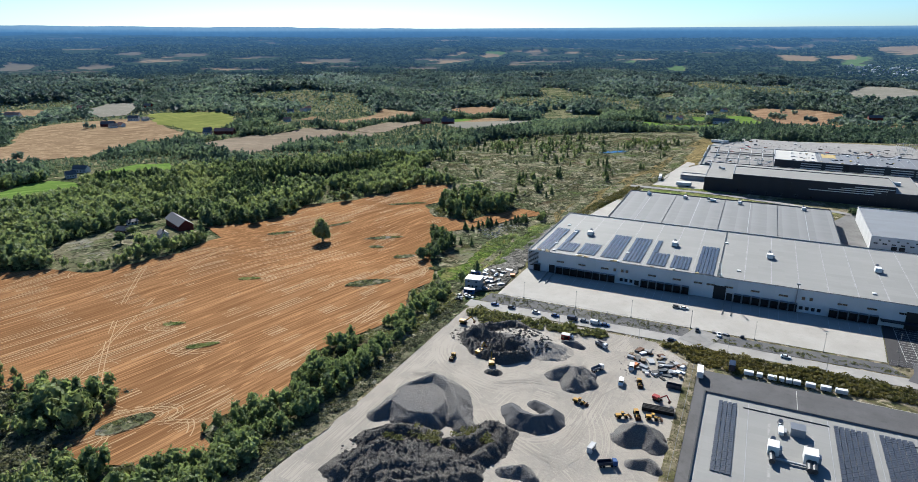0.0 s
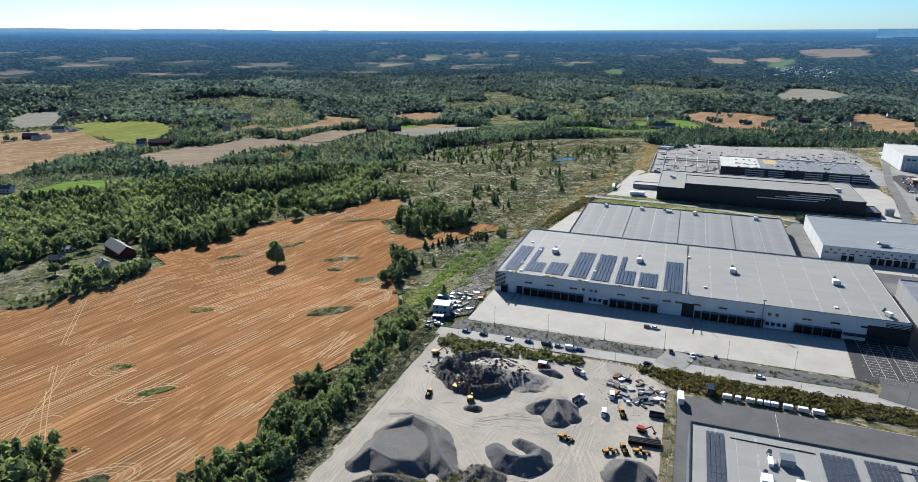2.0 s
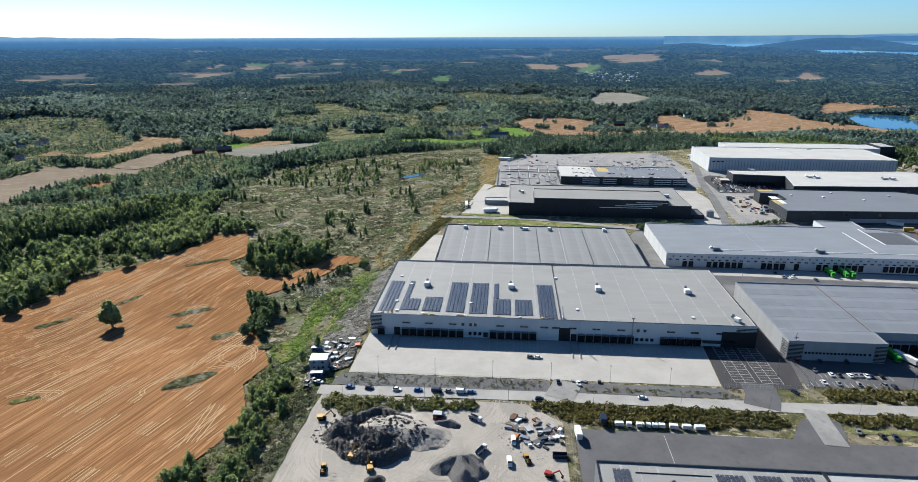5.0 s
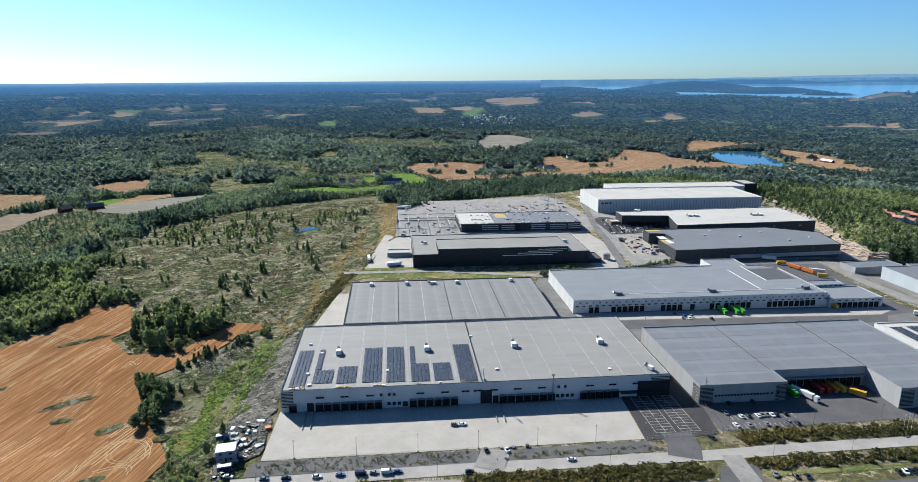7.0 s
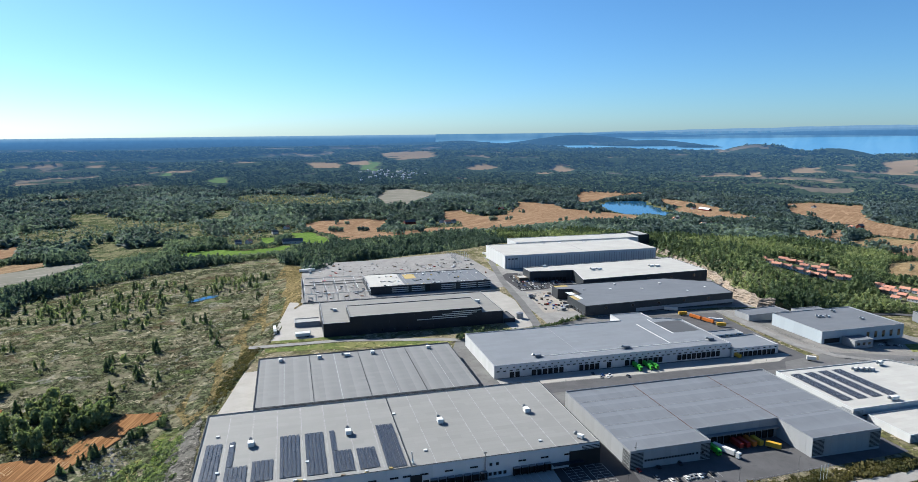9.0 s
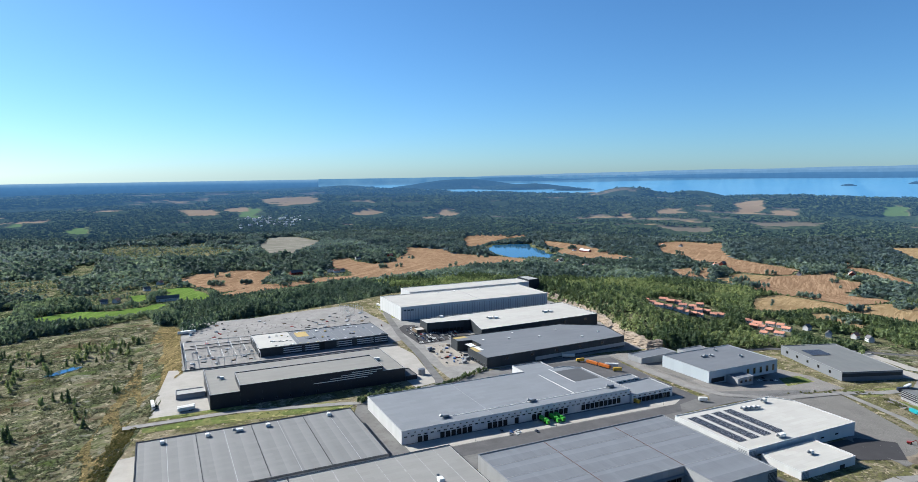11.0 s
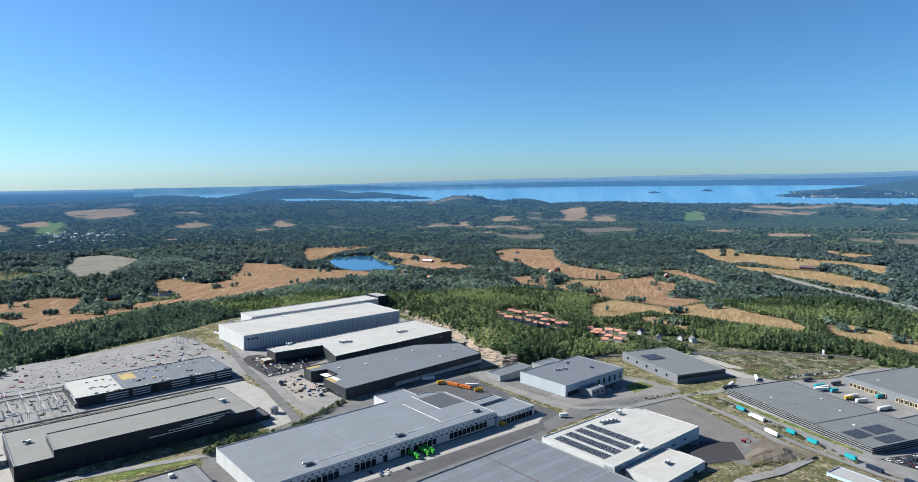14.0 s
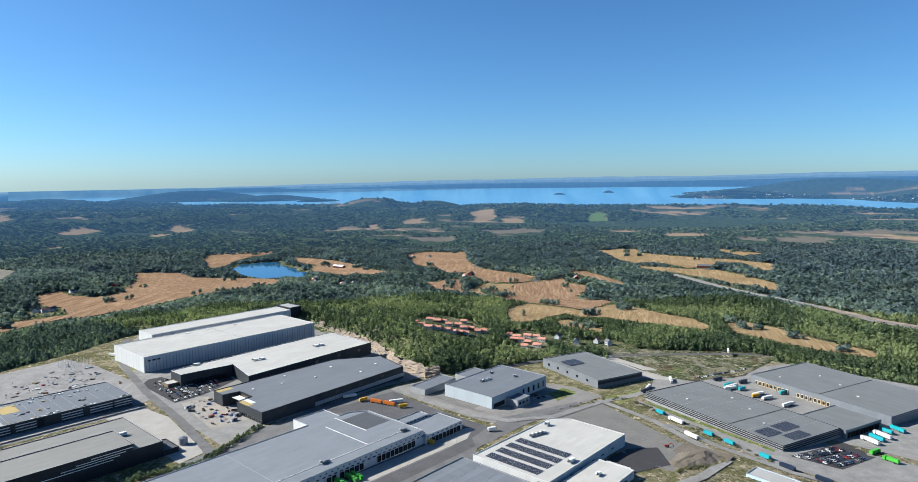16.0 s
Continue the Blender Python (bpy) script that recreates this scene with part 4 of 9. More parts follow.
YARDS = (
    ("yard", MID_ASPHALT, 0.14, "worn asphalt between the warehouses", ((180, 95), (231, 76), (400, 77), (470, 120), (490, 270), (420, 282), (340, 270), (196, 236), (182, 204))),
    ("yard", OLD_ASPHALT, 0.14, "worn asphalt round the northern warehouses", ((296, 262), (345, 275), (560, 280), (600, 400), (640, 600), (640, 770), (420, 735), (345, 640), (318, 480), (303, 380))),
    ("yard", ASPHALT, 0.14, "asphalt yard with striped parking by a warehouse", ((228, -41), (345, -36), (402, -33), (402, 3), (341, 6), (230, 6))),
    ("gravel_yard", DARK_GRAVEL, 0.14, "grey gravel plot beside a warehouse", ((494, -42), (552, -36), (613, 82), (560, 96), (514, 76))),
) + (
    ("gravel_yard", GREY_GRAVEL, 0.14, "grey gravel ground round a metal warehouse", ((470, 112), (560, 97), (640, 97), (648, 140), (625, 226), (600, 258), (570, 266), (490, 268))),
    ("yard", OLD_ASPHALT, 0.14, "pale worn asphalt by a distribution centre", ((570, -92), (642, 62), (700, 70), (765, 96), (800, 40), (900, -15), (900, -260), (600, -260), (570, -160))),
    ("yard", SLAB, 0.16, "pale concrete loading yard with parking lines", ((-2.5, -45), (186, -44), (189, 1), (-1, 1))),
    ("car_park", NEW_ASPHALT, 0.16, "fresh black asphalt car park with white bays", ((186.4, -46), (226, -43), (230.5, -14), (230.5, 74), (219, 74), (217, 1), (189.4, 1))),
    ("gravel_yard", GRAVEL, 0.10, "pale trodden gravel of a stone depot", ((-10, -66), (88, -68), (107, -84), (107, -330), (-16, -330), (-15.8, -222), (-12.4, -168), (-11.2, -82))),
) + (
    ("yard", ASPHALT, 0.14, "dark asphalt yard behind a parked trailer row", ((107.5, -86), (203, -86.5), (213, -70), (230, -70), (226, -88), (340, -86), (340, -125), (107.5, -300))),
    ("yard", SLAB, 0.15, "pale concrete apron beside a warehouse", ((-3, 97), (26, 97), (26, 202), (14, 200))),
    ("yard", SLAB, 0.15, "pale concrete yard of a black warehouse", ((31, 275), (82, 277), (82, 414), (62, 412), (50, 416))),
    ("yard", SLAB, 0.15, "pale concrete yard of a black warehouse", ((256, 252), (280, 258), (297, 362), (290, 432), (256, 432))),
    ("building_site", SITE_SLAB, 0.15, "dusty grey building site", ((62, 402), (255, 402), (312, 430), (322, 500), (318, 620), (305, 670), (160, 640), (72, 640), (66, 560))),
) + (
    ("car_park", NEW_ASPHALT, 0.22, "dark asphalt car park full of cars", ((319, 398), (348, 400), (398, 422), (404, 452), (356, 459), (350, 500), (337, 502), (322, 486))),
    ("gravel_yard", GRAVEL, 0.22, "pale gravel building yard", ((308, 300), (348, 300), (350, 392), (322, 392))),
    ("yard", ASPHALT, 0.22, "dark asphalt lorry park", ((400, 266), (436, 261), (486, 259), (474.5, 178), (457, 168), (432, 196))),
    ("street", ASPHALT, 0.19, "dark asphalt street between two warehouses", ((200, 98), (413, 99), (472, 100), (473.5, 112), (475, 176), (457, 167), (453, 124), (420, 113.5), (200, 116))),
    ("verge", PARK_VERGE, 0.30, "weedy strip along a road", ((487, 250), (483, 205), (481, 150), (483, 118), (474, 109), (473, 116), (476.5, 178), (481.5, 235))),
    ("yard", GREY_GRAVEL, 0.22, "grey gravel plot with tyre marks", ((498, 150), (513, 147), (514, 206), (497, 214))),
    ("yard", SLAB, 0.22, "pale concrete loading strip", ((200, 117), (440, 115), (462, 127), (458, 132), (200, 134))),
    ("yard", SLAB, 0.20, "pale dusty concrete apron", ((728, 100), (764, 192), (792, 170), (764, 66), (744, 62))),
    ("yard", NEW_ASPHALT, 0.24, "fresh black asphalt square", ((470, 6), (512, 4), (535, -12), (506, -36), (474, -22), (474, 4))),
) + (
    ("car_park", NEW_ASPHALT, 0.24, "dark asphalt car park full of cars", ((600, -96), (672, -120), (660, -150), (600, -134))),
    ("yard", MID_ASPHALT, 0.22, "grey asphalt lane behind a white warehouse", ((430, 96), (444, 113), (500, 124), (560, 112), (600, 104), (575, 88), (546, 98))),
    ("yard", DARK_GRAVEL, 0.22, "grey gravel beside a metal warehouse", ((511, 232), (546, 236), (531, 162), (500, 160), (501, 219))),
    ("lawn", LAWN, 0.20, "strip of mown green lawn", ((587, 119), (632, 123), (637, 144), (604, 142))),
    ("lawn", LAWN, 0.20, "strip of yellowing lawn beside a road", ((30, 270), (106, 266), (104, 275), (32, 277))),
    ("lawn", LAWN, 0.20, "strip of yellowing lawn beside a road", ((28, 246), (186, 228), (196, 236), (170, 251), (80, 257), (28, 256))),
    ("verge", PARK_VERGE, 0.24, "weedy yellow-green strip between two yards", ((104.4, -82), (109.2, -85), (109.2, -300), (104.4, -300))),
    ("lawn", LAWN, 0.20, "strip of mown green lawn", ((230, -80), (300, -79), (300, -76), (230, -76))),
    ("lawn", LAWN, 0.20, "green lawn beside the access road", ((334, 545), (346, 560), (344, 610), (352, 640), (342, 600))),
    ("lawn", LAWN, 0.24, "green lawn at a warehouse corner", ((346, 660), (354, 656), (351, 620), (344, 620))),
    ("lawn", LAWN, 0.24, "green lawn at a warehouse corner", ((339, 601), (343, 614), (344, 548), (337, 560))),
) + (
    ("verge", CRUSHED, 0.17, "dark stony strip between road and loading yard", ((-6, -46), (101, -46), (101, -56.5), (-8, -57.5))),
    ("verge", CRUSHED, 0.17, "dark stony strip between road and loading yard", ((114, -46.5), (186, -46), (192, -55), (114, -56))),
    ("lawn", LAWN, 0.20, "narrow green verge along a distribution centre", ((600, -84), (606, -84), (640, 8), (662, 62), (655, 64), (632, 10))),
    ("lawn", LAWN, 0.20, "green verge between two roads", ((628, 70), (664, 70), (690, 78), (660, 92), (630, 92))),
    ("lawn", LAWN, 0.20, "green lawn behind a metal warehouse", ((600, 226), (640, 222), (640, 250), (560, 268))),
)
for name, mat, lift, text, poly in YARDS:
    drape(name, poly, mat, text, name.replace("_", " "), lift, 16.0, 0, park_z)
ROADS = (
    ("road", PALE_ROAD, ((-13, -63), (20, -62), (100, -60.5), (215, -61), (300, -58), (420, -54), (470, -52)), 8.6, "pale asphalt road past the warehouses"),
    ("road", OLD_ASPHALT, ((222, -62), (221, -72), (220, -90)), 10, "asphalt side road"),
    ("road", ASPHALT, ((199, -62), (203, -52), (204, -40)), 16, "asphalt entrance to a car park"),
    ("road", OLD_ASPHALT, ((104, -62), (108, -52), (110, -46)), 14, "asphalt entrance to a loading yard"),
    ("road", MID_ASPHALT, ((262, 205), (284, 262), (300, 346), (314, 450), (334, 552), (356, 640), (400, 725)), 8.5, "asphalt road between the yards"),
    ("road", OLD_ASPHALT, ((14, 262), (98, 261), (180, 240), (262, 214)), 7.5, "asphalt lane behind a warehouse"),
    ("road", OLD_ASPHALT, ((494, 262), (488, 205), (486, 150), (497, 114), (540, 92), (616, 88), (700, 66)), 9, "worn asphalt road past metal warehouses"),
) + (
    ("road", OLD_ASPHALT, ((620, 88), (600, 22), (563, -42), (548, -64), (500, -62), (470, -52)), 8, "asphalt road along a gravel plot"),
    ("road", OLD_ASPHALT, ((600, 8), (575, -50), (562, -110), (560, -200)), 7, "asphalt road beside a distribution centre"),
    ("road", ASPHALT, ((640, 250), (700, 235), (780, 190), (840, 140), (930, 40), (980, -20)), 8, "asphalt road along the woods"),
)
for i, (name, mat, line, width, text) in enumerate(ROADS):
    drape(name, strip(line, width), mat, text, "road", 0.26 + 0.05 * i, 10.0, 0, ground_z if i == 9 else park_z)
drape("highway", strip(HIGHWAY, 22), OLD_ASPHALT, "pale motorway through the woods", "road", 2.0, 40.0)
drape("rock_cutting", ((1385, 60), (1300, -50), (1270, -170), (1290, -175), (1318, -60), (1400, 45)), ROCK_FACE, "pale blasted rock along the motorway", "rock", 3.0, 30.0, 4.0)


# ---- small builders ----
def box(bm, x0, x1, y0, y1, z0, z1, m=None):
    vs = [bm.verts.new((x, y, z)) for z in (z0, z1) for x, y in ((x0, y0), (x1, y0), (x1, y1), (x0, y1))]
    for f in ((3, 2, 1, 0), (4, 5, 6, 7), (0, 1, 5, 4), (1, 2, 6, 5), (2, 3, 7, 6), (3, 0, 4, 7)):
        bm.faces.new([vs[i] for i in f])
    if m is not None:
        bmesh.ops.transform(bm, matrix=m, verts=vs)
    return vs


def prism(bm, outline, z0, z1):
    lo, hi = [bm.verts.new((x, y, z0)) for x, y in outline], [bm.verts.new((x, y, z1)) for x, y in outline]
    bm.faces.new(list(reversed(lo))), bm.faces.new(hi)
    for i in range(len(lo)):
        j = (i + 1) % len(lo)
        bm.faces.new((lo[i], lo[j], hi[j], hi[i]))


def tube(bm, r0, r1, z0, z1, sides=10, m=None):
    lo, hi = [], []
    for i in range(sides):
        c, s = math.cos(2 * math.pi * i / sides), math.sin(2 * math.pi * i / sides)
        lo.append(bm.verts.new((r0 * c, r0 * s, z0))), hi.append(bm.verts.new((r1 * c, r1 * s, z1)))
    bm.faces.new(list(reversed(lo))), bm.faces.new(hi)
    for i in range(sides):
        bm.faces.new((lo[i], lo[(i + 1) % sides], hi[(i + 1) % sides], hi[i]))
    if m is not None:
        bmesh.ops.transform(bm, matrix=m, verts=lo + hi)


def mesh_of(name, bm, mat):
    me = bpy.data.meshes.new(name)
    bm.normal_update()
    bm.to_mesh(me)
    bm.free()
    me.materials.append(mat)
    return me


def part(name, bm, mat, parent, label=""):
    ob = new(name, mesh_of(name, bm, mat))
    ob.parent = parent
    return tagged(ob, label)


def piece(name, me, parent, m, label=""):
    ob = new(name, me)
    ob.parent, ob.matrix_basis = parent, m
    return tagged(ob, label)


def boxes(name, mat, *dims):
    bm = bmesh.new()
    for d in dims:
        box(bm, *d)
    return mesh_of(name, bm, mat)


def thing(name, label, category, at, turn=0.0, group=""):
    ob = new(name)
    ob.empty_display_size = 0.5
    ob.matrix_basis = pose(*at, 0, 0, turn)
    return tagged(ob, label, category, group)


# ---- warehouses ----
class Hall:
    """A flat-roofed hall over an outline given anticlockwise, in its own coordinates."""

    def __init__(self, name, label, outline, at, height, wall, roof, coping, turn=0.0, panel=6.0, sides=None, base=1.5, category="warehouse", lip=0.5, panel_z=(0.25, -0.12), low_wall=None):
        self.top, self.outline = height, outline
        self.ob = thing(name, label, category, at, turn)
        bm = bmesh.new()
        prism(bm, outline, height - lip - 0.4, height - lip)
        part("roof", bm, roof, self.ob)
        count = len(outline)
        for i in range(count):
            a, b = outline[i], outline[(i + 1) % count]
            m, length = self.face(i)
            bm = bmesh.new()
            box(bm, 0.3, length, 0, 0.3, -base, height, m)
            part("wall", bm, low_wall or wall, self.ob)
            bm = bmesh.new()
            box(bm, 0.42, length + 0.12, -0.12, 0.42, height + 0.004, height + 0.16, m)
            part("coping", bm, coping, self.ob)
            if sides is None or i in sides:
                k = max(1, round(length / panel))
                w = length / k
                me = boxes("wall_panel", wall, (0.05, w - 0.05, -0.07, 0.02, panel_z[0], height + panel_z[1]))
                for j in range(k):
                    piece("wall_panel", me, self.ob, m @ Matrix.Translation((j * w, 0, 0)))

    def face(self, i):
        """The frame of a wall: x along it, y into the hall, z up; and its length."""
        a, b = Vector(self.outline[i]), Vector(self.outline[(i + 1) % len(self.outline)])
        d = b - a
        return Matrix.Translation((a.x, a.y, 0)) @ Matrix.Rotation(math.atan2(d.y, d.x), 4, "Z"), d.length

    def add(self, name, mat, side, *dims, label=""):
        m, _ = self.face(side)
        return piece(name, boxes(name, mat, *dims), self.ob, m, label)

    def docks(self, side, places, z=1.1, wide=3.3, high=3.6, rim=None, deep=0.75):
        """Loading docks; deep ones are small houses with a roof of their own."""
        m, _ = self.face(side)
        shelter = boxes("dock_shelter", rim or RUBBER, (-wide / 2, -wide / 2 + 0.45, -deep, -0.02, z - 0.4, z + high), (wide / 2 - 0.45, wide / 2, -deep, -0.02, z - 0.4, z + high),
                        (-wide / 2, wide / 2, -deep - 0.05, -0.02, z + high, z + high + 0.5), (-wide / 2, wide / 2, -0.5, -0.02, z - 1.0, z - 0.15))
        gate = boxes("dock_door", DOOR_DARK, (-wide / 2 + 0.46, wide / 2 - 0.46, -0.16, -0.02, z - 0.14, z + high - 0.01))
        lid = boxes("dock_roof", MID_METAL, (-wide / 2 - 0.1, wide / 2 + 0.1, -deep - 0.12, -0.02, z + high + 0.504, z + high + 0.6))
        for x in places:
            s = piece("dock_shelter", shelter, self.ob, m @ Matrix.Translation((x, -0.06, 0)))
            piece("dock_door", gate, s, Matrix.Identity(4))
            if deep > 1:
                piece("dock_roof", lid, s, Matrix.Identity(4))

    def windows(self, side, places, z, wide=2.6, high=0.9, panes=2):
        m, _ = self.face(side)
        frame_mesh = boxes("window", MID_METAL, (-wide / 2 - 0.08, wide / 2 + 0.08, -0.12, -0.02, z - 0.08, z), (-wide / 2 - 0.08, wide / 2 + 0.08, -0.12, -0.02, z + high, z + high + 0.08),
                           (-wide / 2 - 0.08, -wide / 2, -0.12, -0.02, z, z + high), (wide / 2, wide / 2 + 0.08, -0.12, -0.02, z, z + high))
        w = wide / panes
        pane = boxes("pane", GLASS, (0.04, w - 0.04, -0.10, -0.03, z + 0.004, z + high - 0.004))
        for x in places:
            ob = piece("window", frame_mesh, self.ob, m @ Matrix.Translation((x, -0.05, 0)))
            for k in range(panes):
                piece("pane", pane, ob, Matrix.Translation((-wide / 2 + k * w, 0, 0)))

    def louvre(self, side, x0, x1, z0, z1, pitch=0.9, mat=None):
        m, _ = self.face(side)
        me = boxes("louvre_slat", mat or COPING, (x0, x1, -0.22, -0.08, 0, pitch * 0.5))
        for k in range(int((z1 - z0) / pitch)):
            piece("louvre_slat", me, self.ob, m @ Matrix.Translation((0, 0, z0 + k * pitch)))

    def seam(self, mat, x0, x1, y0, y1, high=0.25, label=""):
        """A raised strip on the roof."""
        z = self.top - 0.5
        return piece("roof_seam", boxes("roof_seam", mat, (x0, x1, y0, y1, z + 0.004, z + high)), self.ob, Matrix.Identity(4), label)


def solar_array(at, wide, deep, turn=0.0, pitch=1.9, row=1.12, gap=0.28, group="roof solar arrays"):
    """Rows of dark panels on low frames."""
    bm = bmesh.new()
    cols, rows = max(1, int(wide / pitch)), max(1, int(deep / row))
    for i in range(cols):
        for j in range(rows):
            x, y = i * wide / cols, j * deep / rows
            vs = box(bm, x, x + wide / cols - gap, y, y + deep / rows - 0.2, 0.25, 0.31)
            for v in vs:
                v.co.z += 0.22 * (v.co.x - x) / pitch
    ob = thing("solar_array", "array of dark solar panels on a flat roof", "solar panels", at, turn, group)
    tagged(part("panel_field", bm, SOLAR, ob), kind="stuff")
    for j in range(0, rows + 1, 6):
        bm = bmesh.new()
        box(bm, 0, wide, min(deep, j * deep / rows) - 0.1, min(deep, j * deep / rows) + 0.1, 0, 0.22)
        part("mounting_rail", bm, STEEL, ob)
    return ob


def ventilation_unit(at, turn=0.0, size=(3.2, 4.2, 2.4), group="roof ventilation units", mat=None, text="white ventilation unit with a grey intake on a roof"):
    x, y, z = size
    ob = thing("ventilation_unit", text, "ventilation unit", at, turn, group)
    bm = bmesh.new()
    box(bm, -x / 2, x / 2, -y / 2, y / 2, 0.5, 0.5 + z)
    bmesh.ops.bevel(bm, geom=bm.edges[:], offset=0.06, segments=1, affect="EDGES")
    part("casing", bm, mat or WHITE_PAINT, ob)
    for dx in (-x / 2 + 0.15, x / 2 - 0.3):
        for dy in (-y / 2 + 0.15, y / 2 - 0.3):
            bm = bmesh.new()
            box(bm, dx, dx + 0.15, dy, dy + 0.15, 0, 0.498)
            part("leg", bm, STEEL, ob)
    bm = bmesh.new()
    tube(bm, 0.75, 0.75, 0, 2.2, 12, pose(-0.2, y / 2 + 0.002, 0.8 + z * 0.5, -90, 0, 0))
    tube(bm, 1.0, 0.75, 0, 1.6, 12, pose(-0.2, y / 2 + 2.0, 0.8 + z * 0.5, 35, 0, 0))
    part("intake_cowl", bm, STEEL, ob)
    bm = bmesh.new()
    box(bm, x / 2 + 0.002, x / 2 + 0.9, -y / 4, y / 4, 0.7, 0.7 + z * 0.6)
    part("side_duct", bm, PALE_COPING, ob)
    return ob


def skylight(at, size=2.2, group="roof smoke hatches"):
    ob = thing("smoke_hatch", "small white smoke hatch on a flat roof", "roof hatch", at, 0, group)
    bm = bmesh.new()
    box(bm, -size / 2, size / 2, -size / 2, size / 2, 0, 0.5)
    part("kerb", bm, PALE_COPING, ob)
    bm = bmesh.new()
    box(bm, -size / 2 - 0.05, size / 2 + 0.05, -size / 2 - 0.05, size / 2 + 0.05, 0.504, 0.72)
    bmesh.ops.bevel(bm, geom=bm.edges[:], offset=0.1, segments=1, affect="EDGES")
    part("dome", bm, WHITE_PAINT, ob)
    return ob


def rect(w, d):
    return ((0, 0), (w, 0), (w, d), (0, d))


# main warehouse with the long loading front
main_hall = Hall("warehouse", "light grey warehouse with a long row of loading docks", rect(217, 92.5), (0, 0, 0), 13.0, WHITE_METAL, ROOF_A, COPING, 0, 6.05, (0, 1, 3))
main_hall.docks(0, [20.2 + 4.55 * k for k in range(8)] + [71 + 4.55 * k for k in range(6)] + [121 + 4.55 * k for k in range(7)] + [167 + 4.55 * k for k in range(5)] + [6.2], deep=2.2, wide=3.6, high=3.4)
main_hall.windows(0, [20.7, 33.9, 47.7, 75, 88.6, 100, 106.7, 116, 129.3, 143.1, 170.6, 183.7, 197.6, 206.4], 7.6, 4.4, 0.9, 2)
main_hall.windows(0, [53.6, 58, 60.7, 152.6, 156.3], 7.4, 1.5, 1.6, 1)
main_hall.windows(0, [57.8, 60.6, 63.4, 152.2, 155, 157.8, 160.6], 1.8, 1.7, 1.8, 1)
main_hall.louvre(0, 0.2, 6.6, 3.2, 12.6, 0.85)
main_hall.louvre(0, 206, 217.8, 9.6, 12.8, 0.85)
main_hall.louvre(3, 85.5, 92.2, 3.2, 12.6, 0.85)
main_hall.add("gate", DOOR_DARK, 0, (108.4, 114.8, -0.2, -0.09, 0, 8.2), label="tall dark rolling gate")
main_hall.add("gate", DOOR_DARK, 0, (115.3, 118.4, -0.2, -0.09, 0.2, 4.6))
main_hall.add("gate", DOOR_DARK, 0, (13.6, 17.2, -0.2, -0.09, 0, 5.2))
main_hall.add("gate", DOOR_DARK, 0, (65.4, 68.0, -0.2, -0.09, 0.6, 3.6))
# flat dark panel on the wall, coloured as the shade inside the drive-in recess
main_hall.add("gate", DOOR_DARK, 0, (198.5, 217.4, -0.24, -0.09, 0.1, 9.4), label="flat dark panel for the shade of the drive-in recess")
main_hall.add("canopy", DARK_METAL, 0, (188, 206, -3.2, -0.25, 3.4, 3.9))
main_hall.add("ramp_kerb", CONCRETE, 0, (13.2, 13.5, -19, -0.5, 0, 0.9), (17.3, 17.6, -19, -0.5, 0, 0.9))
main_hall.add("ramp_kerb", CONCRETE, 0, (114.6, 114.9, -21, -0.5, 0, 0.9), (118.8, 119.1, -21, -0.5, 0, 0.9))
main_hall.add("service_pipe", STEEL, 0, (149.0, 149.5, -0.9, -0.3, 0, 15.5), (148.3, 150.2, -0.8, -0.4, 15.5, 16.2))
main_hall.seam(COPING, 109.2, 109.8, 0.5, 92, 0.35)
for x0 in (13.5, 41.2, 55, 68.6, 82.2, 95.8, 123, 136.6, 150.2, 164, 177.6, 191, 204.5):
    main_hall.seam(PALE_COPING, x0, x0 + 0.16, 1, 91.5, 0.05)
Z_A = 12.5
for x0, y0, w, d in ((3.4, 4.2, 8.6, 48.5), (15.6, 25, 3.2, 28), (15.6, 8, 11.0, 16.5), (28.8, 7, 10.8, 20.8), (42.9, 6.8, 10.7, 46.4), (56.5, 5.8, 10.4, 47.2),
                     (70.4, 28.5, 3.0, 24.5), (70.4, 5.4, 10.5, 22.6), (83.4, 5.4, 10.3, 22.4), (97.4, 2.8, 10.1, 50.6)):
    solar_array((x0, y0, Z_A), w, d)
for x0, y0 in ((27.3, 46), (81.0, 46.5), (135.6, 47), (191, 47.5)):
    ventilation_unit((x0, y0, Z_A))
ventilation_unit((208.5, 7, Z_A), 30, (2.2, 3.6, 2.0))
for x0, y0 in ((8.5, 62), (17, 48), (12, 20), (14.5, 6.2), (57, 20), (110.6, 66), (185, 10), (120, 16)):
    skylight((x0, y0, Z_A), 1.8)
mast = thing("crane_arm", "white folded crane arm standing on a roof edge", "crane", (110.8, 4, Z_A))
bm = bmesh.new()
box(bm, -0.5, 0.5, -0.8, 0.8, 0, 1.2)
part("foot", bm, WHITE_PAINT, mast)
bm = bmesh.new()
box(bm, -0.25, 0.25, -0.25, 0.25, 0, 7.5, pose(0, 0, 1.2, 18, -8, 0))
part("arm", bm, WHITE_PAINT, mast)
rng = random.Random(4)
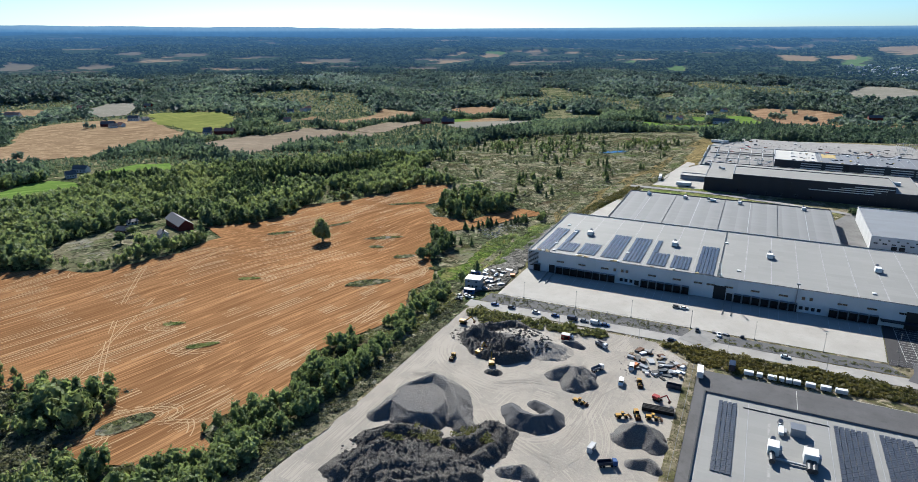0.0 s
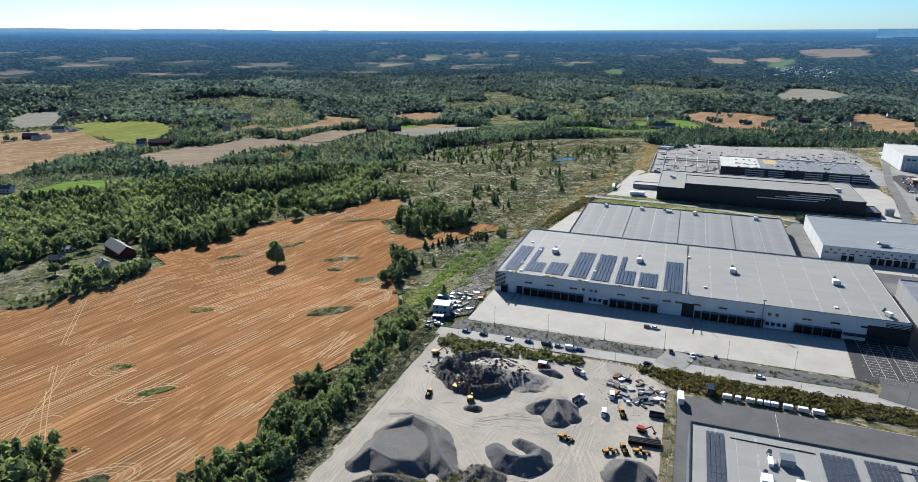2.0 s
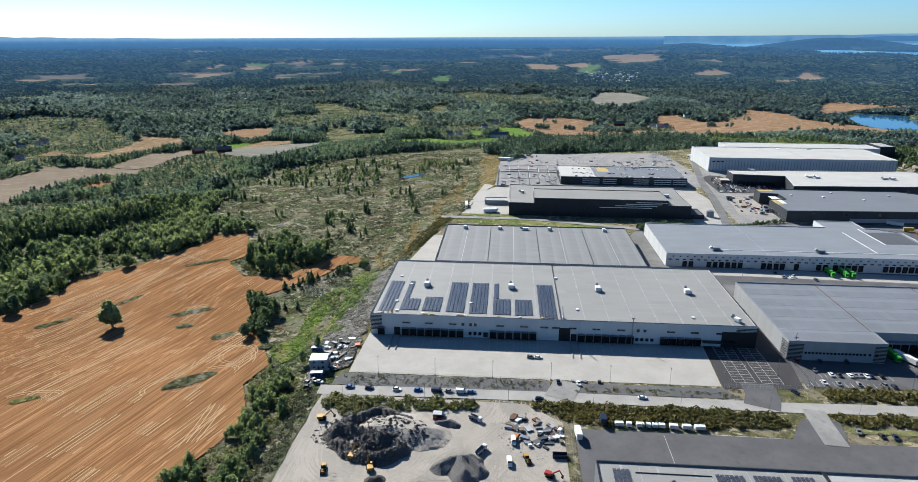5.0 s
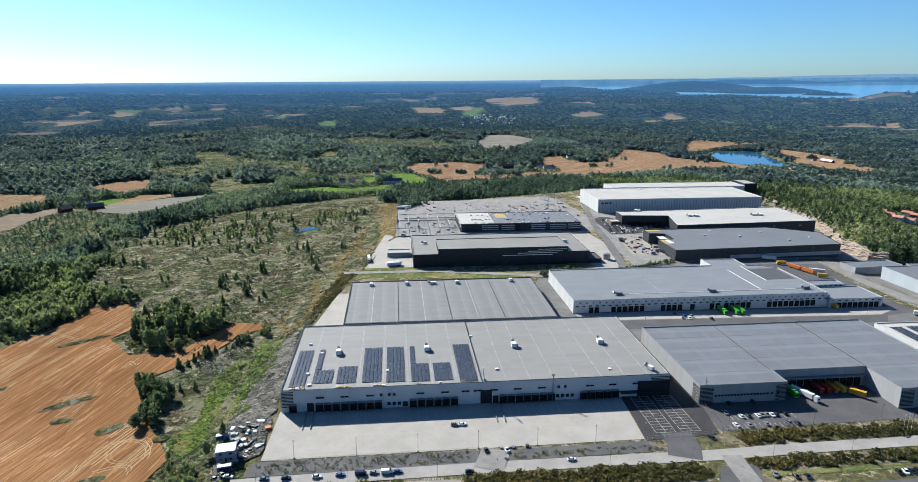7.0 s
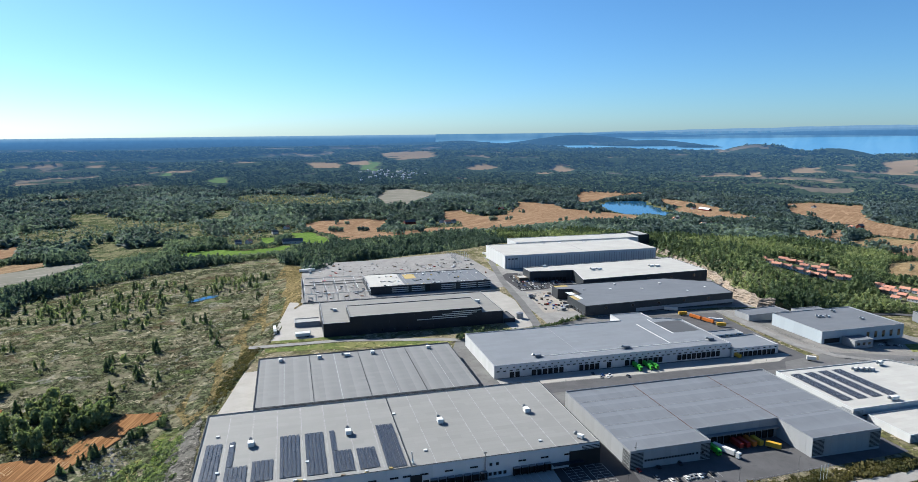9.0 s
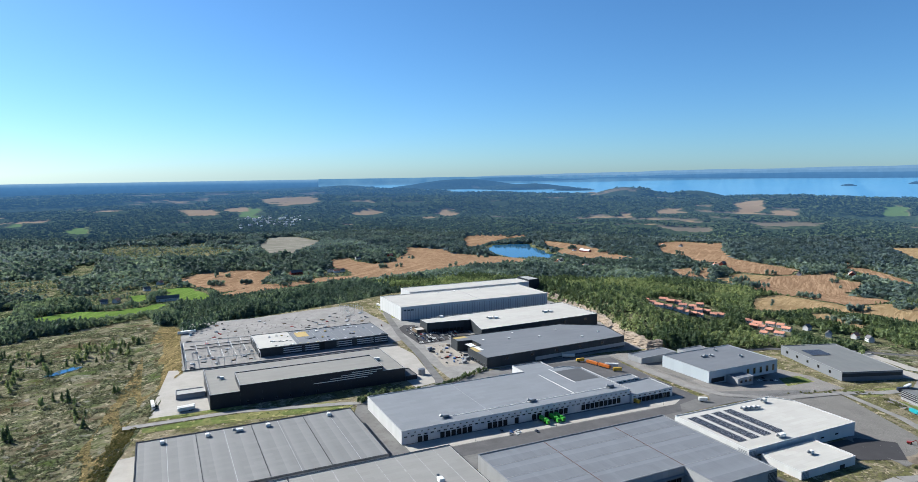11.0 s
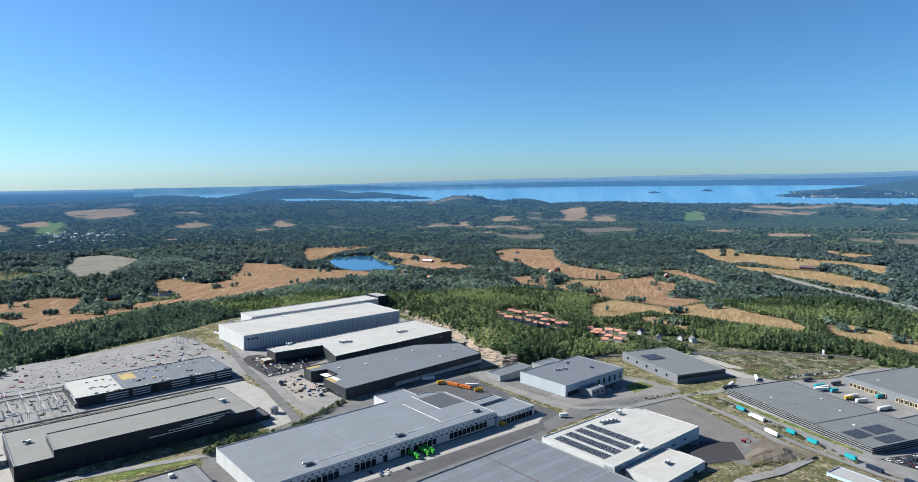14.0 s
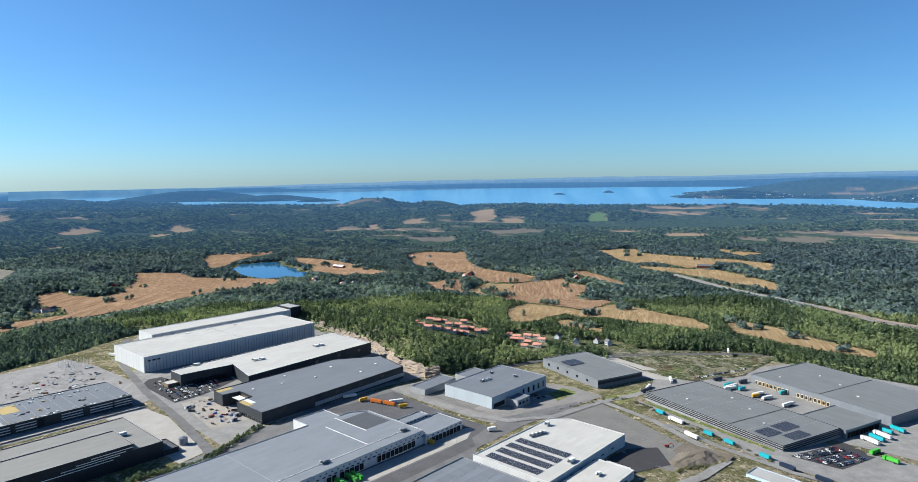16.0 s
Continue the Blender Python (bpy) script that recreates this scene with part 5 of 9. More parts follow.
for k in range(34):
    x0 = rng.choice((rng.uniform(4, 12), rng.uniform(30, 36), rng.uniform(46, 57), rng.uniform(66, 108)))
    mat = rng.choice((INSULATION, WHITE_PAINT, WOOD, INSULATION, WHITE_METAL))
    bm = bmesh.new()
    h = rng.uniform(0.5, 1.1)
    box(bm, -rng.uniform(0.6, 1.3), rng.uniform(0.6, 1.3), -0.6, 0.6, 0, h)
    bmesh.ops.bevel(bm, geom=bm.edges[:], offset=0.08, segments=1, affect="EDGES")
    pallet = tagged(new("material_pallet", mesh_of("material_pallet", bm, mat)), "wrapped pallet of roofing material by the roof edge", "pallet", "pallets along the roof edge")
    pallet.matrix_basis = pose(x0, rng.uniform(1.6, 2.6), Z_A, 0, 0, rng.uniform(-20, 20))

# grey hall behind it
back_hall = Hall("warehouse", "grey flat-roofed warehouse with dark roof seams", rect(153.3, 95), (25.5, 105.6, -0.4), 9.2, MID_METAL, ROOF_B, COPING, 0, 6.0, (1, 3))
for k in range(1, 8):
    back_hall.seam(COPING if k in (2, 4, 6) else PALE_COPING, 19.25 * k - 0.15, 19.25 * k + 0.15, 0.6, 94.4, 0.3 if k in (2, 4, 6) else 0.06)
for x0, y0 in ((16.5, 86), (46, 86), (88, 86), (134, 87)):
    ventilation_unit((25.5 + x0, 105.6 + y0 - 1, 8.3), 0, (2.6, 3.0, 2.0))
ventilation_unit((25.5 + 68, 105.6 + 85, 8.3), 90, (3.0, 4.6, 1.6))

# white logistics hall with rows of small windows
white_hall = Hall("warehouse", "white warehouse with window rows above dark docks", ((0, 0), (209, 0), (209, 70), (194, 80), (184, 80), (184, 102), (152, 103), (152, 82), (0, 82)), (198.8, 135.2, -1.0), 10.6, WHITE_METAL, ROOF_C, PALE_COPING, 0, 5.25, (0, 1, 6, 7, 8))
white_hall.windows(0, [3 + 5.25 * k for k in range(40)], 5.4, 2.4, 0.8, 2)
white_hall.windows(0, [5.2 + 5.25 * k for k in range(40)], 7.9, 1.2, 0.7, 1)
white_hall.docks(0, [14 + 4.6 * k for k in range(2)] + [32 + 4.6 * k for k in range(6)] + [72 + 4.6 * k for k in range(4)] + [96, 112, 117] + [124 + 4.6 * k for k in range(5)] + [160 + 4.6 * k for k in range(9)], 1.1, 3.2, 3.0)
white_hall.seam(WHITE_PAINT, 38, 198, 12.2, 12.7, 0.3)
white_hall.seam(WHITE_PAINT, 160, 160.5, 14, 68, 0.3)
white_hall.seam(PALE_COPING, 76, 76.3, 1, 82, 0.12)
white_hall.seam(ROOF_DARK, 178.5, 206, 38, 70, 0.05)
white_hall.seam(WHITE_PAINT, 177.6, 178.2, 36, 79, 0.3)
for x0 in (40, 118, 198):
    ventilation_unit((198.8 + x0, 135.2 + 12, 9.1), 90, (3.4, 4.8, 1.8), mat=MID_METAL, text="grey ventilation unit with a steel intake on a roof")
annex = Hall("annex", "low white loading annex with a blue-grey roof", rect(46, 30), (408.2, 133, -3.2), 8.0, WHITE_METAL, ROOF_C, PALE_COPING, 0, 5.75, (0, 1), category="annex")
annex.docks(0, [4 + 4.6 * k for k in range(9)], 1.1, 3.2, 3.0)
annex.windows(0, [3 + 5.75 * k for k in range(8)], 6.0, 2.2, 0.7, 2)
stair = Hall("annex", "small white rooftop storey with a window band", rect(34, 12), (409, 163.5, -3.2), 9.6, WHITE_METAL, ROOF_C, PALE_COPING, 0, 5.6, (0, 1), category="annex")
stair.windows(0, [3 + 4.6 * k for k in range(7)], 8.0, 3.0, 0.8, 2)

# black warehouse with white light strips
black_hall = Hall("warehouse", "black warehouse with a raised main bay and white strips", rect(174.5, 79), (79.5, 275.5, -2.4), 12.9, DARK_METAL, ROOF_H, PALE_COPING, 0, 6.0, (0, 1, 3))
high_bay = Hall("high_bay", "raised black high bay on a warehouse roof", rect(128, 40), (103.8, 275.2, -2.4), 18.0, DARK_METAL, ROOF_H, PALE_COPING, 0, 6.0, (0, 1, 3), 0.0, "warehouse")
for x0, x1, z0 in ((63, 113, 9.8), (78, 118, 11.7), (88, 122.5, 13.4), (98, 127.4, 15.2)):
    high_bay.add("light_strip", WHITE_PAINT, 0, (x0, x1, -0.25, -0.09, z0, z0 + 0.55), label="white horizontal facade strip")
high_bay.windows(0, [6 + 12 * k for k in range(6)], 2.2, 1.6, 1.6, 1)
ventilation_unit((93, 319, 10.0), 90, (2.4, 3.4, 1.8))
ventilation_unit((238, 312, 10.0), 90, (3.0, 5.0, 2.6))
low_block = Hall("annex", "low black plant annex beside a warehouse", rect(12, 24), (254.8, 276, -2.8), 4.6, DARK_METAL, ROOF_DARK, COPING, 0, 5.3, (0, 1), category="annex")
silo = thing("storage_tank", "round pale grey storage tank by a black warehouse", "tank", (276, 288, -3.0))
bm = bmesh.new()
tube(bm, 3.6, 3.6, 0, 6.0, 28)
part("shell", bm, PALE_COPING, silo)
bm = bmesh.new()
tube(bm, 3.7, 0.6, 6.004, 6.9, 28)
part("tank_roof", bm, STEEL, silo)
shed = Hall("open_shed", "low grey lean-to beside a black warehouse", rect(24, 14), (54, 316, -2.8), 4.6, GREY_METAL, ROOF_PALE, PALE_COPING, 0, 6.0, (3,), category="shed")

# warehouse under construction
new_hall = Hall("warehouse", "unfinished dark warehouse with a part white roof", rect(148, 66), (140.6, 425, -4.1), 9.8, SLATE_METAL, ROOF_I, PALE_COPING, 0, 6.2, (0, 1))
new_hall.seam(ROOF_WHITE, 0.6, 42, 0.6, 66, 0.06)
new_hall.seam(INSULATION, 48, 62, 34, 58, 0.08)
for x0, x1 in ((26, 46), (50, 66), (86, 104), (110, 130), (132, 148)):
    for z0 in (2.0, 4.4, 6.8):
        new_hall.add("light_strip", WHITE_PAINT, 0, (x0, x1, -0.22, -0.09, z0, z0 + 0.8))
new_hall.add("gate", DOOR_DARK, 0, (67, 72, -0.24, -0.09, 0.1, 9.0))
for k in range(9):
    new_hall.seam(PALE_COPING, 46 + 11 * k, 46.2 + 11 * k, 1, 66, 0.05)
rng = random.Random(8)
for k in range(70):
    x0, y0 = rng.uniform(16, 147), rng.choice((rng.uniform(2, 6), rng.uniform(20, 30), rng.uniform(44, 64)))
    bm = bmesh.new()
    box(bm, -rng.uniform(0.6, 1.6), rng.uniform(0.6, 1.6), -rng.uniform(0.5, 1.2), rng.uniform(0.5, 1.2), 0, rng.uniform(0.4, 1.1))
    ob = tagged(new("material_pallet", mesh_of("material_pallet", bm, rng.choice((WHITE_PAINT, PALE_COPING, WHITE_METAL, INSULATION, SLATE_METAL)))),
                "stack of building material on an unfinished roof", "pallet", "pallets on the unfinished roof")
    ob.matrix_basis = pose(140.6 + x0, 425 + y0 * 0.97, 5.2, 0, 0, rng.uniform(0, 90))
steel_frame = thing("steel_frame", "bare white steel frame of an unfinished hall", "building frame", (66.8, 409, -4.1))
col = boxes("column", WHITE_METAL, (-0.2, 0.2, -0.2, 0.2, 0, 9.0))
beam_x = boxes("beam", WHITE_METAL, (0, 12.2, -0.2, 0.2, 9.004, 9.6))
beam_y = boxes("beam", WHITE_METAL, (-0.2, 0.2, 0.2, 15.8, 9.004, 9.7))
for i in range(7):
    for j in range(6):
        piece("column", col, steel_frame, Matrix.Translation((i * 12.2, 2 + j * 16, 0)))
        if i < 6 and j in (0, 5):
            piece("beam", beam_x, steel_frame, Matrix.Translation((i * 12.2, 2 + j * 16, 0)))
        if j < 5 and (i + j) % 3 < 2:
            piece("beam", beam_y, steel_frame, Matrix.Translation((i * 12.2, 2 + j * 16, 0)))
low_wall = thing("foundation_wall", "low grey concrete foundation wall of a building site", "wall", (64.5, 406, -4.1))
for dims in ((0, 230, 0, 0.5, 0, 1.6), (0, 0.5, 0.52, 128, 0, 1.4), (4, 236, 86, 86.5, 0, 1.2), (10, 230, 100, 100.5, 0, 1.0)):
    bm = bmesh.new()
    box(bm, *dims)
    part("wall_segment", bm, CONCRETE, low_wall)
far_frame = thing("steel_frame", "bare grey steel frame at a building site edge", "building frame", (286, 612, -8))
for i in range(5):
    for j in range(3):
        piece("column", col, far_frame, Matrix.Translation((i * 7, j * 12, 0)))
        if i < 4:
            piece("beam", boxes("beam", STEEL, (0, 7, -0.15, 0.15, 9.004, 9.4)), far_frame, Matrix.Translation((i * 7, j * 12, 0)))

# tall white hall and the halls round it
tall_hall = Hall("warehouse", "tall white warehouse with ribbed walls", rect(239, 89), (344.2, 531.3, -7.2), 19.7, WHITE_METAL, ROOF_WHITE, WHITE_METAL, 0, 4.0, (0, 3))
for k in range(60):
    tall_hall.add("wall_rib", PALE_COPING, 0, (4 * k + 1.6, 4 * k + 2.4, -0.2, -0.08, 0.6, 16.5))
tall_hall.add("sign", NAVY_PAINT, 0, (4, 8, -0.26, -0.21, 13.6, 15.4), (9.5, 13.5, -0.26, -0.21, 13.6, 15.4), (15, 19, -0.26, -0.21, 13.6, 15.4), label="three dark blue sign blocks")
tall_hall.seam(PALE_COPING, 126, 126.5, 1, 89, 0.2)
for x0 in (90, 118, 160):
    skylight((344.2 + x0, 531.3 + 80, 12.0), 4)
rear_hall = Hall("warehouse", "long low white warehouse behind a taller one", rect(224, 44), (411, 669, -9), 14.0, WHITE_METAL, ROOF_WHITE, WHITE_METAL, 0, 6.0, (0, 3))
rear_hall.add("loading_band", DARK_METAL, 0, (30, 222, -0.3, -0.09, 0.4, 5.0), label="dark band of loading gates")
rear_block = Hall("office_block", "dark office block at a warehouse end", rect(22, 40), (636, 672, -10), 18, DARK_METAL, ROOF_PALE, COPING, 0, 5.5, (0, 3), category="office")
rear_porch = Hall("annex", "low white annex with a flat roof", rect(36, 20), (409, 648, -9), 11, WHITE_METAL, ROOF_WHITE, WHITE_METAL, 0, 6, (0, 3), category="annex")
pale_hall = Hall("warehouse", "dark-walled warehouse with a white roof and notched corner", ((46, 0), (226, 10), (226, 95), (0, 84), (0, 60), (58, 54)), (348, 386, -5.6), 13.6, SLATE_METAL, ROOF_WHITE, WHITE_METAL, 0, 5.0, (0, 4, 5, 3))
pale_hall.docks(4, [8 + 4.8 * k for k in range(9)], 1.1, 3.4, 3.4)
pale_hall.windows(0, [24 + 34 * k for k in range(5)], 7.0, 3.6, 2.4, 2)
for x0, y0 in ((30, 84), (84, 50), (92, 48), (168, 48), (176, 47)):
    ventilation_unit((348 + x0, 386 + y0, 7.5), 90, (4, 5, 1.8))
porch = Hall("annex", "small brown timber porch beside a car park", rect(12, 16), (336, 451, -5.6), 4.6, WOOD, ROOF_WHITE, WOOD, 0, 4, None, category="annex")
steel_hall = Hall("warehouse", "new dark warehouse with a grey roof and pale base", ((0, 0), (184, 9), (196, 62), (150, 92), (2, 92), (1, 73), (18, 70), (18, 48), (0, 44)), (344.2, 278, -3.8), 11.4, SLATE_METAL, ROOF_I, COPING, 0, 5.2, (0, 1, 3, 4, 5, 6, 7, 8))
steel_hall.add("base_band", PALE_COPING, 0, (60, 186, -0.2, -0.09, 0.3, 4.2), label="pale grey base band")
steel_hall.windows(0, [24 + 32 * k for k in range(5)], 6.6, 3.4, 2.4, 2)
steel_hall.windows(8, [3 + 3.6 * k for k in range(12)], 0.6, 2.6, 3.2, 2)
steel_hall.seam(INSULATION, 1, 7, 26, 44, 0.12)
steel_hall.seam(WHITE_PAINT, 4, 12, 30, 60, 0.1)
steel_hall.seam(INSULATION, 3, 19, 84, 91, 0.1)
steel_hall.add("scaffold_wall", WOOD, 6, (2, 20, -0.3, -0.1, 0.2, 9), label="open ochre timber framing")
for x0, y0 in ((60, 60), (96, 52), (30, 66), (130, 70), (170, 40), (140, 30), (76, 80)):
    skylight((344.2 + x0, 278 + y0, 7.1), 2.4)

# ridged grey hall with the truck recess
recess_hall = Hall("warehouse", "grey warehouse with a striped roof and truck recess", ((0, 0), (51, 0), (51, 14.3), (109, 14.3), (109, -13.6), (158, -13.6), (158, 86), (0, 86)), (229.5, -12.1, -0.6), 11.8, GREY_METAL, ROOF_J, MID_METAL, 0, 4.4, (0, 1, 2, 3, 4, 5, 7))
recess_hall.louvre(0, 0.1, 8, 1.0, 11.2, 0.8)
recess_hall.louvre(7, 78, 85.8, 1.0, 11.2, 0.8)
recess_hall.louvre(0, 44.6, 50.9, 1.0, 11.2, 0.8)
recess_hall.louvre(4, 0.2, 8, 1.0, 11.2, 0.8)
recess_hall.louvre(4, 41, 48.8, 1.0, 11.2, 0.8)
recess_hall.windows(0, [9.5 + 1.9 * k for k in range(17)] + [42.5, 46], 4.6, 1.3, 1.1, 1)
recess_hall.docks(2, [4 + 4.5 * k for k in range(12)], 1.1, 3.4, 3.4)
recess_hall.add("canopy", MID_METAL, 2, (0.5, 58, -2.6, -0.1, 6.4, 7.2))
for y0 in (16, 33, 50, 67):
    recess_hall.seam(PALE_COPING, 1, 157, y0, y0 + 0.18, 0.1)
for x0 in (50, 110):
    recess_hall.seam(RUST, x0, x0 + 0.4, 16, 85, 0.12)
lamp_post = recess_hall.add("service_pipe", STEEL, 0, (4, 4.3, 1.5, 1.8, 11, 16), (3, 5.4, 1.4, 1.9, 13, 13.3))

# white hall with solar rows, and its lower neighbour
solar_hall = Hall("warehouse", "white warehouse with dark solar rows on its roof", ((0, 0), (113, 0), (113, 52), (103, 67), (0, 69)), (403.2, 8.2, -4.6), 11.1, WHITE_METAL, ROOF_WHITE, WHITE_METAL, 0, 4.8, (0, 1, 4))
solar_hall.windows(0, [10, 30, 44, 62, 76, 92], 5.2, 3.6, 1.0, 2)
solar_hall.louvre(0, 0.2, 8, 1, 10.6, 0.8, MID_METAL)
solar_hall.louvre(4, 60, 67.8, 1, 10.6, 0.8, MID_METAL)
for x0 in (5, 17.5, 30, 42.5):
    solar_array((403.2 + x0, 8.2 + 13, 6.0), 8.5, 48)
ventilation_unit((403.2 + 40, 8.2 + 6, 6.0), 90, (3, 6, 2.2))
for dx in (0, 4, 8, 12):
    ventilation_unit((403.2 + 60 + dx, 8.2 + 56 - dx * 0.3, 6.0), 90, (2.2, 3.0, 1.8))
ventilation_unit((403.2 + 88, 8.2 + 60, 6.0), 90, (3, 3, 3))
low_hall = Hall("warehouse", "low plain white warehouse with a white roof", rect(54, 30), (411.5, -25.2, -4.4), 7.9, WHITE_METAL, ROOF_WHITE, WHITE_METAL, 0, 4.5, (0, 1, 3))
low_hall.louvre(0, 0.2, 7, 1, 7.4, 0.8, MID_METAL)
low_hall.add("gate", DOOR_DARK, 0, (38, 43, -0.2, -0.09, 0.1, 4.6))
ventilation_unit((443, -9, 3.0), 90, (2.4, 3.2, 2.0))
office = Hall("annex", "small white stepped annex of a warehouse", rect(7, 20), (465.9, -19, -4.4), 5.0, WHITE_METAL, ROOF_WHITE, WHITE_METAL, 0, 5, (0, 1), category="annex")

# light blue metal hall
blue_hall = Hall("warehouse", "pale blue metal warehouse with a grey roof", rect(93.5, 62), (513.8, 147.2, -5.2), 11.7, plain("pale_blue_cladding", (0.33, 0.365, 0.39), 0.45, 0, 0.05, each=0.08), ROOF_I, PALE_COPING, 0, 5.4, (0, 1, 3))
blue_hall.add("gate", DOOR_DARK, 0, (3, 20, -0.25, -0.09, 0.2, 4.6))
blue_hall.windows(0, [52 + 9 * k for k in range(5)], 1.2, 3.0, 6.0, 1)
blue_porch = Hall("annex", "small blue-grey entrance annex", rect(20, 14), (536, 132.6, -5.4), 6.2, GREY_METAL, ROOF_I, PALE_COPING, 0, 5, (0, 1, 3), category="annex")
blue_porch.windows(0, [4, 10, 16], 1.4, 3.0, 2.4, 2)
for x0, y0 in ((34, 40), (38, 39), (44, 38), (64, 52), (70, 24)):
    ventilation_unit((513.8 + x0, 147.2 + y0, 6.0), 90, (1.6, 2.6, 1.2))
small_store = Hall("store_shed", "low pale blue storage shed", rect(52, 20), (499, 224, -5), 6.2, GREY_METAL, ROOF_I, PALE_COPING, 4, 5, (0, 3), category="shed")
side_store = Hall("store_shed", "small flat grey storage building", rect(34, 22), (570, 224, -9), 6.0, GREY_METAL, ROOF_I, PALE_COPING, 0, 5, (0, 3), category="shed")

# grey hall by the road, turned from the grid
grey_hall = Hall("warehouse", "grey banded warehouse beside a concrete apron", rect(66.5, 102), (662.2, 115.2, -14.6), 8.7, MID_METAL, ROOF_N, PALE_COPING, -19.5, 6.0, ())
grey_hall.add("dark_band", SLATE_METAL, 0, (0.1, 65, -0.2, -0.02, 3.6, 7.0), label="dark upper cladding band")
solar_array((691, 168.5, -5.85), 22, 20, -19.5)
grey_hall.windows(3, [12, 30, 48, 66, 84], 2.6, 3.4, 3.0, 1)

# distribution centre of three joined halls, turned from the grid
DC_AT, DC_TURN = (607.3, -89.2, -15.0), -20.0
dc_m = pose(*DC_AT, 0, 0, DC_TURN)


def dc(x, y, z=0.0):
    v = dc_m @ Vector((x, y, z))
    return v.x, v.y, v.z


dc_west = Hall("warehouse", "dark warehouse with pale horizontal bands and docks", rect(80, 156), DC_AT, 9.2, DARK_METAL, ROOF_N, MID_METAL, DC_TURN, 6.0, (0, 1, 3))
for side, length in ((0, 80), (3, 156)):
    for z0 in (0.6, 2.4, 4.2, 6.0, 7.8):
        dc_west.add("pale_band", PALE_COPING, side, (0.1, length - 0.1, -0.2, -0.09, z0, z0 + (1.6 if z0 < 1 else 0.5)), label="pale horizontal cladding band")
dc_west.seam(COPING, 0.8, 79, 55, 55.5, 0.3)
for y0 in (20, 38, 76, 94, 112, 134):
    dc_west.seam(PALE_COPING, 0.8, 79, y0, y0 + 0.2, 0.06)
for x0, y0, w, d in ((6, 18, 19, 15), (29, 19, 23, 15), (19, 3, 24, 12)):
    solar_array(dc(x0, y0, 8.7), w, d, DC_TURN)
dc_link = Hall("warehouse", "low grey hall joining two larger halls", rect(56, 44), dc(80.6, -4), 7.6, MID_METAL, ROOF_N, MID_METAL, DC_TURN, 6.0, (0,))
dc_link.docks(0, [5 + 5 * k for k in range(10)], 1.1, 3.4, 3.4)
dc_east = Hall("warehouse", "large grey warehouse with a row of docks", rect(100, 150), dc(146, -8), 9.6, MID_METAL, ROOF_N, MID_METAL, DC_TURN, 6.0, (0, 3))
dc_east.docks(3, [8 + 4.6 * k for k in range(9)] + [58 + 4.6 * k for k in range(8)], 1.1, 3.4, 3.4, plain("cream_dock_frame", (0.40, 0.33, 0.21), 0.8, 0, 0.1))
dc_east.seam(COPING, 0.8, 99, 72, 72.5, 0.3)
for k in range(5):
    dc_east.add("pale_band", PALE_COPING, 0, (0.1, 99.9, -0.2, -0.09, 0.6 + 1.8 * k, 1.1 + 1.8 * k))
for x0, y0 in ((30, 40), (50, 70), (62, 100), (20, 120)):
    skylight(dc(x0, y0, 8.7), 2.2)
    skylight(dc(146 + x0, y0, 9.1), 2.2)
hotel = Hall("office_block", "light blue office building with a pale roof", rect(17, 46), (521, -130, -11), 8.5, plain("blue_grey_render", (0.36, 0.45, 0.52), 0.6, 0, 0.06), ROOF_PALE, PALE_COPING, -8, 5.0, (0, 3), category="office")
hotel.windows(3, [3 + 4 * k for k in range(11)], 4.4, 2.2, 1.8, 1)
hotel.windows(3, [3 + 4 * k for k in range(11)], 1.2, 2.2, 1.8, 1)

# roofs in the foreground
near_hall = Hall("warehouse", "grey warehouse with solar rows and a dark roof edge", rect(84, 90), (113.8, -211.5, 0), 10.2, MID_METAL, ROOF_A, COPING, 0, 6.0, (2, 3))
near_wing = Hall("warehouse", "pale grey flat-roofed warehouse wing", rect(120, 90), (198.2, -211.7, 0), 10.2, MID_METAL, ROOF_PALE, COPING, 0, 6.0, (2,))
for x0, y0, w, d in ((119.4, -170, 6.4, 44.5), (157.2, -190, 10.4, 64), (171, -190, 10.2, 64.5), (185, -190, 8.2, 65)):
    solar_array((x0, y0, 9.7), w, d, 0, 1.55, 1.3, 0.35)
for x0 in (129.5, 155.4, 169.6, 183):
    near_hall.seam(PALE_COPING, x0 - 113.8, x0 - 113.6, 2, 88, 0.05)
near_hall.seam(COPING, 14, 42, 84.2, 84.5, 0.3)
near_hall.seam(COPING, 60, 82, 83, 83.3, 0.3)
ventilation_unit((137.6, -152, 9.7), 0, (3.4, 4.4, 3.4))
ventilation_unit((148.6, -152, 9.7), 0, (4.2, 4.6, 3.6))
ventilation_unit((140.2, -138.4, 9.7), 0, (1.6, 5.0, 1.2))
lift_box = thing("roof_housing", "grey box housing on a flat roof", "roof housing", (145.4, -136.8, 9.7))
bm = bmesh.new()
box(bm, -2.3, 2.3, -2.0, 2.0, 0, 2.8)
part("casing", bm, PALE_COPING, lift_box)
bm = bmesh.new()
box(bm, -2.4, 2.4, -2.1, 2.1, 2.804, 3.0)
part("lid", bm, STEEL, lift_box)
duct = thing("roof_duct", "pale ventilation duct linking two roof units", "duct", (138.5, -156, 9.7))
bm = bmesh.new()
box(bm, 0, 9.5, 0, 0.7, 0.4, 1.0)
part("duct_run", bm, PALE_COPING, duct)
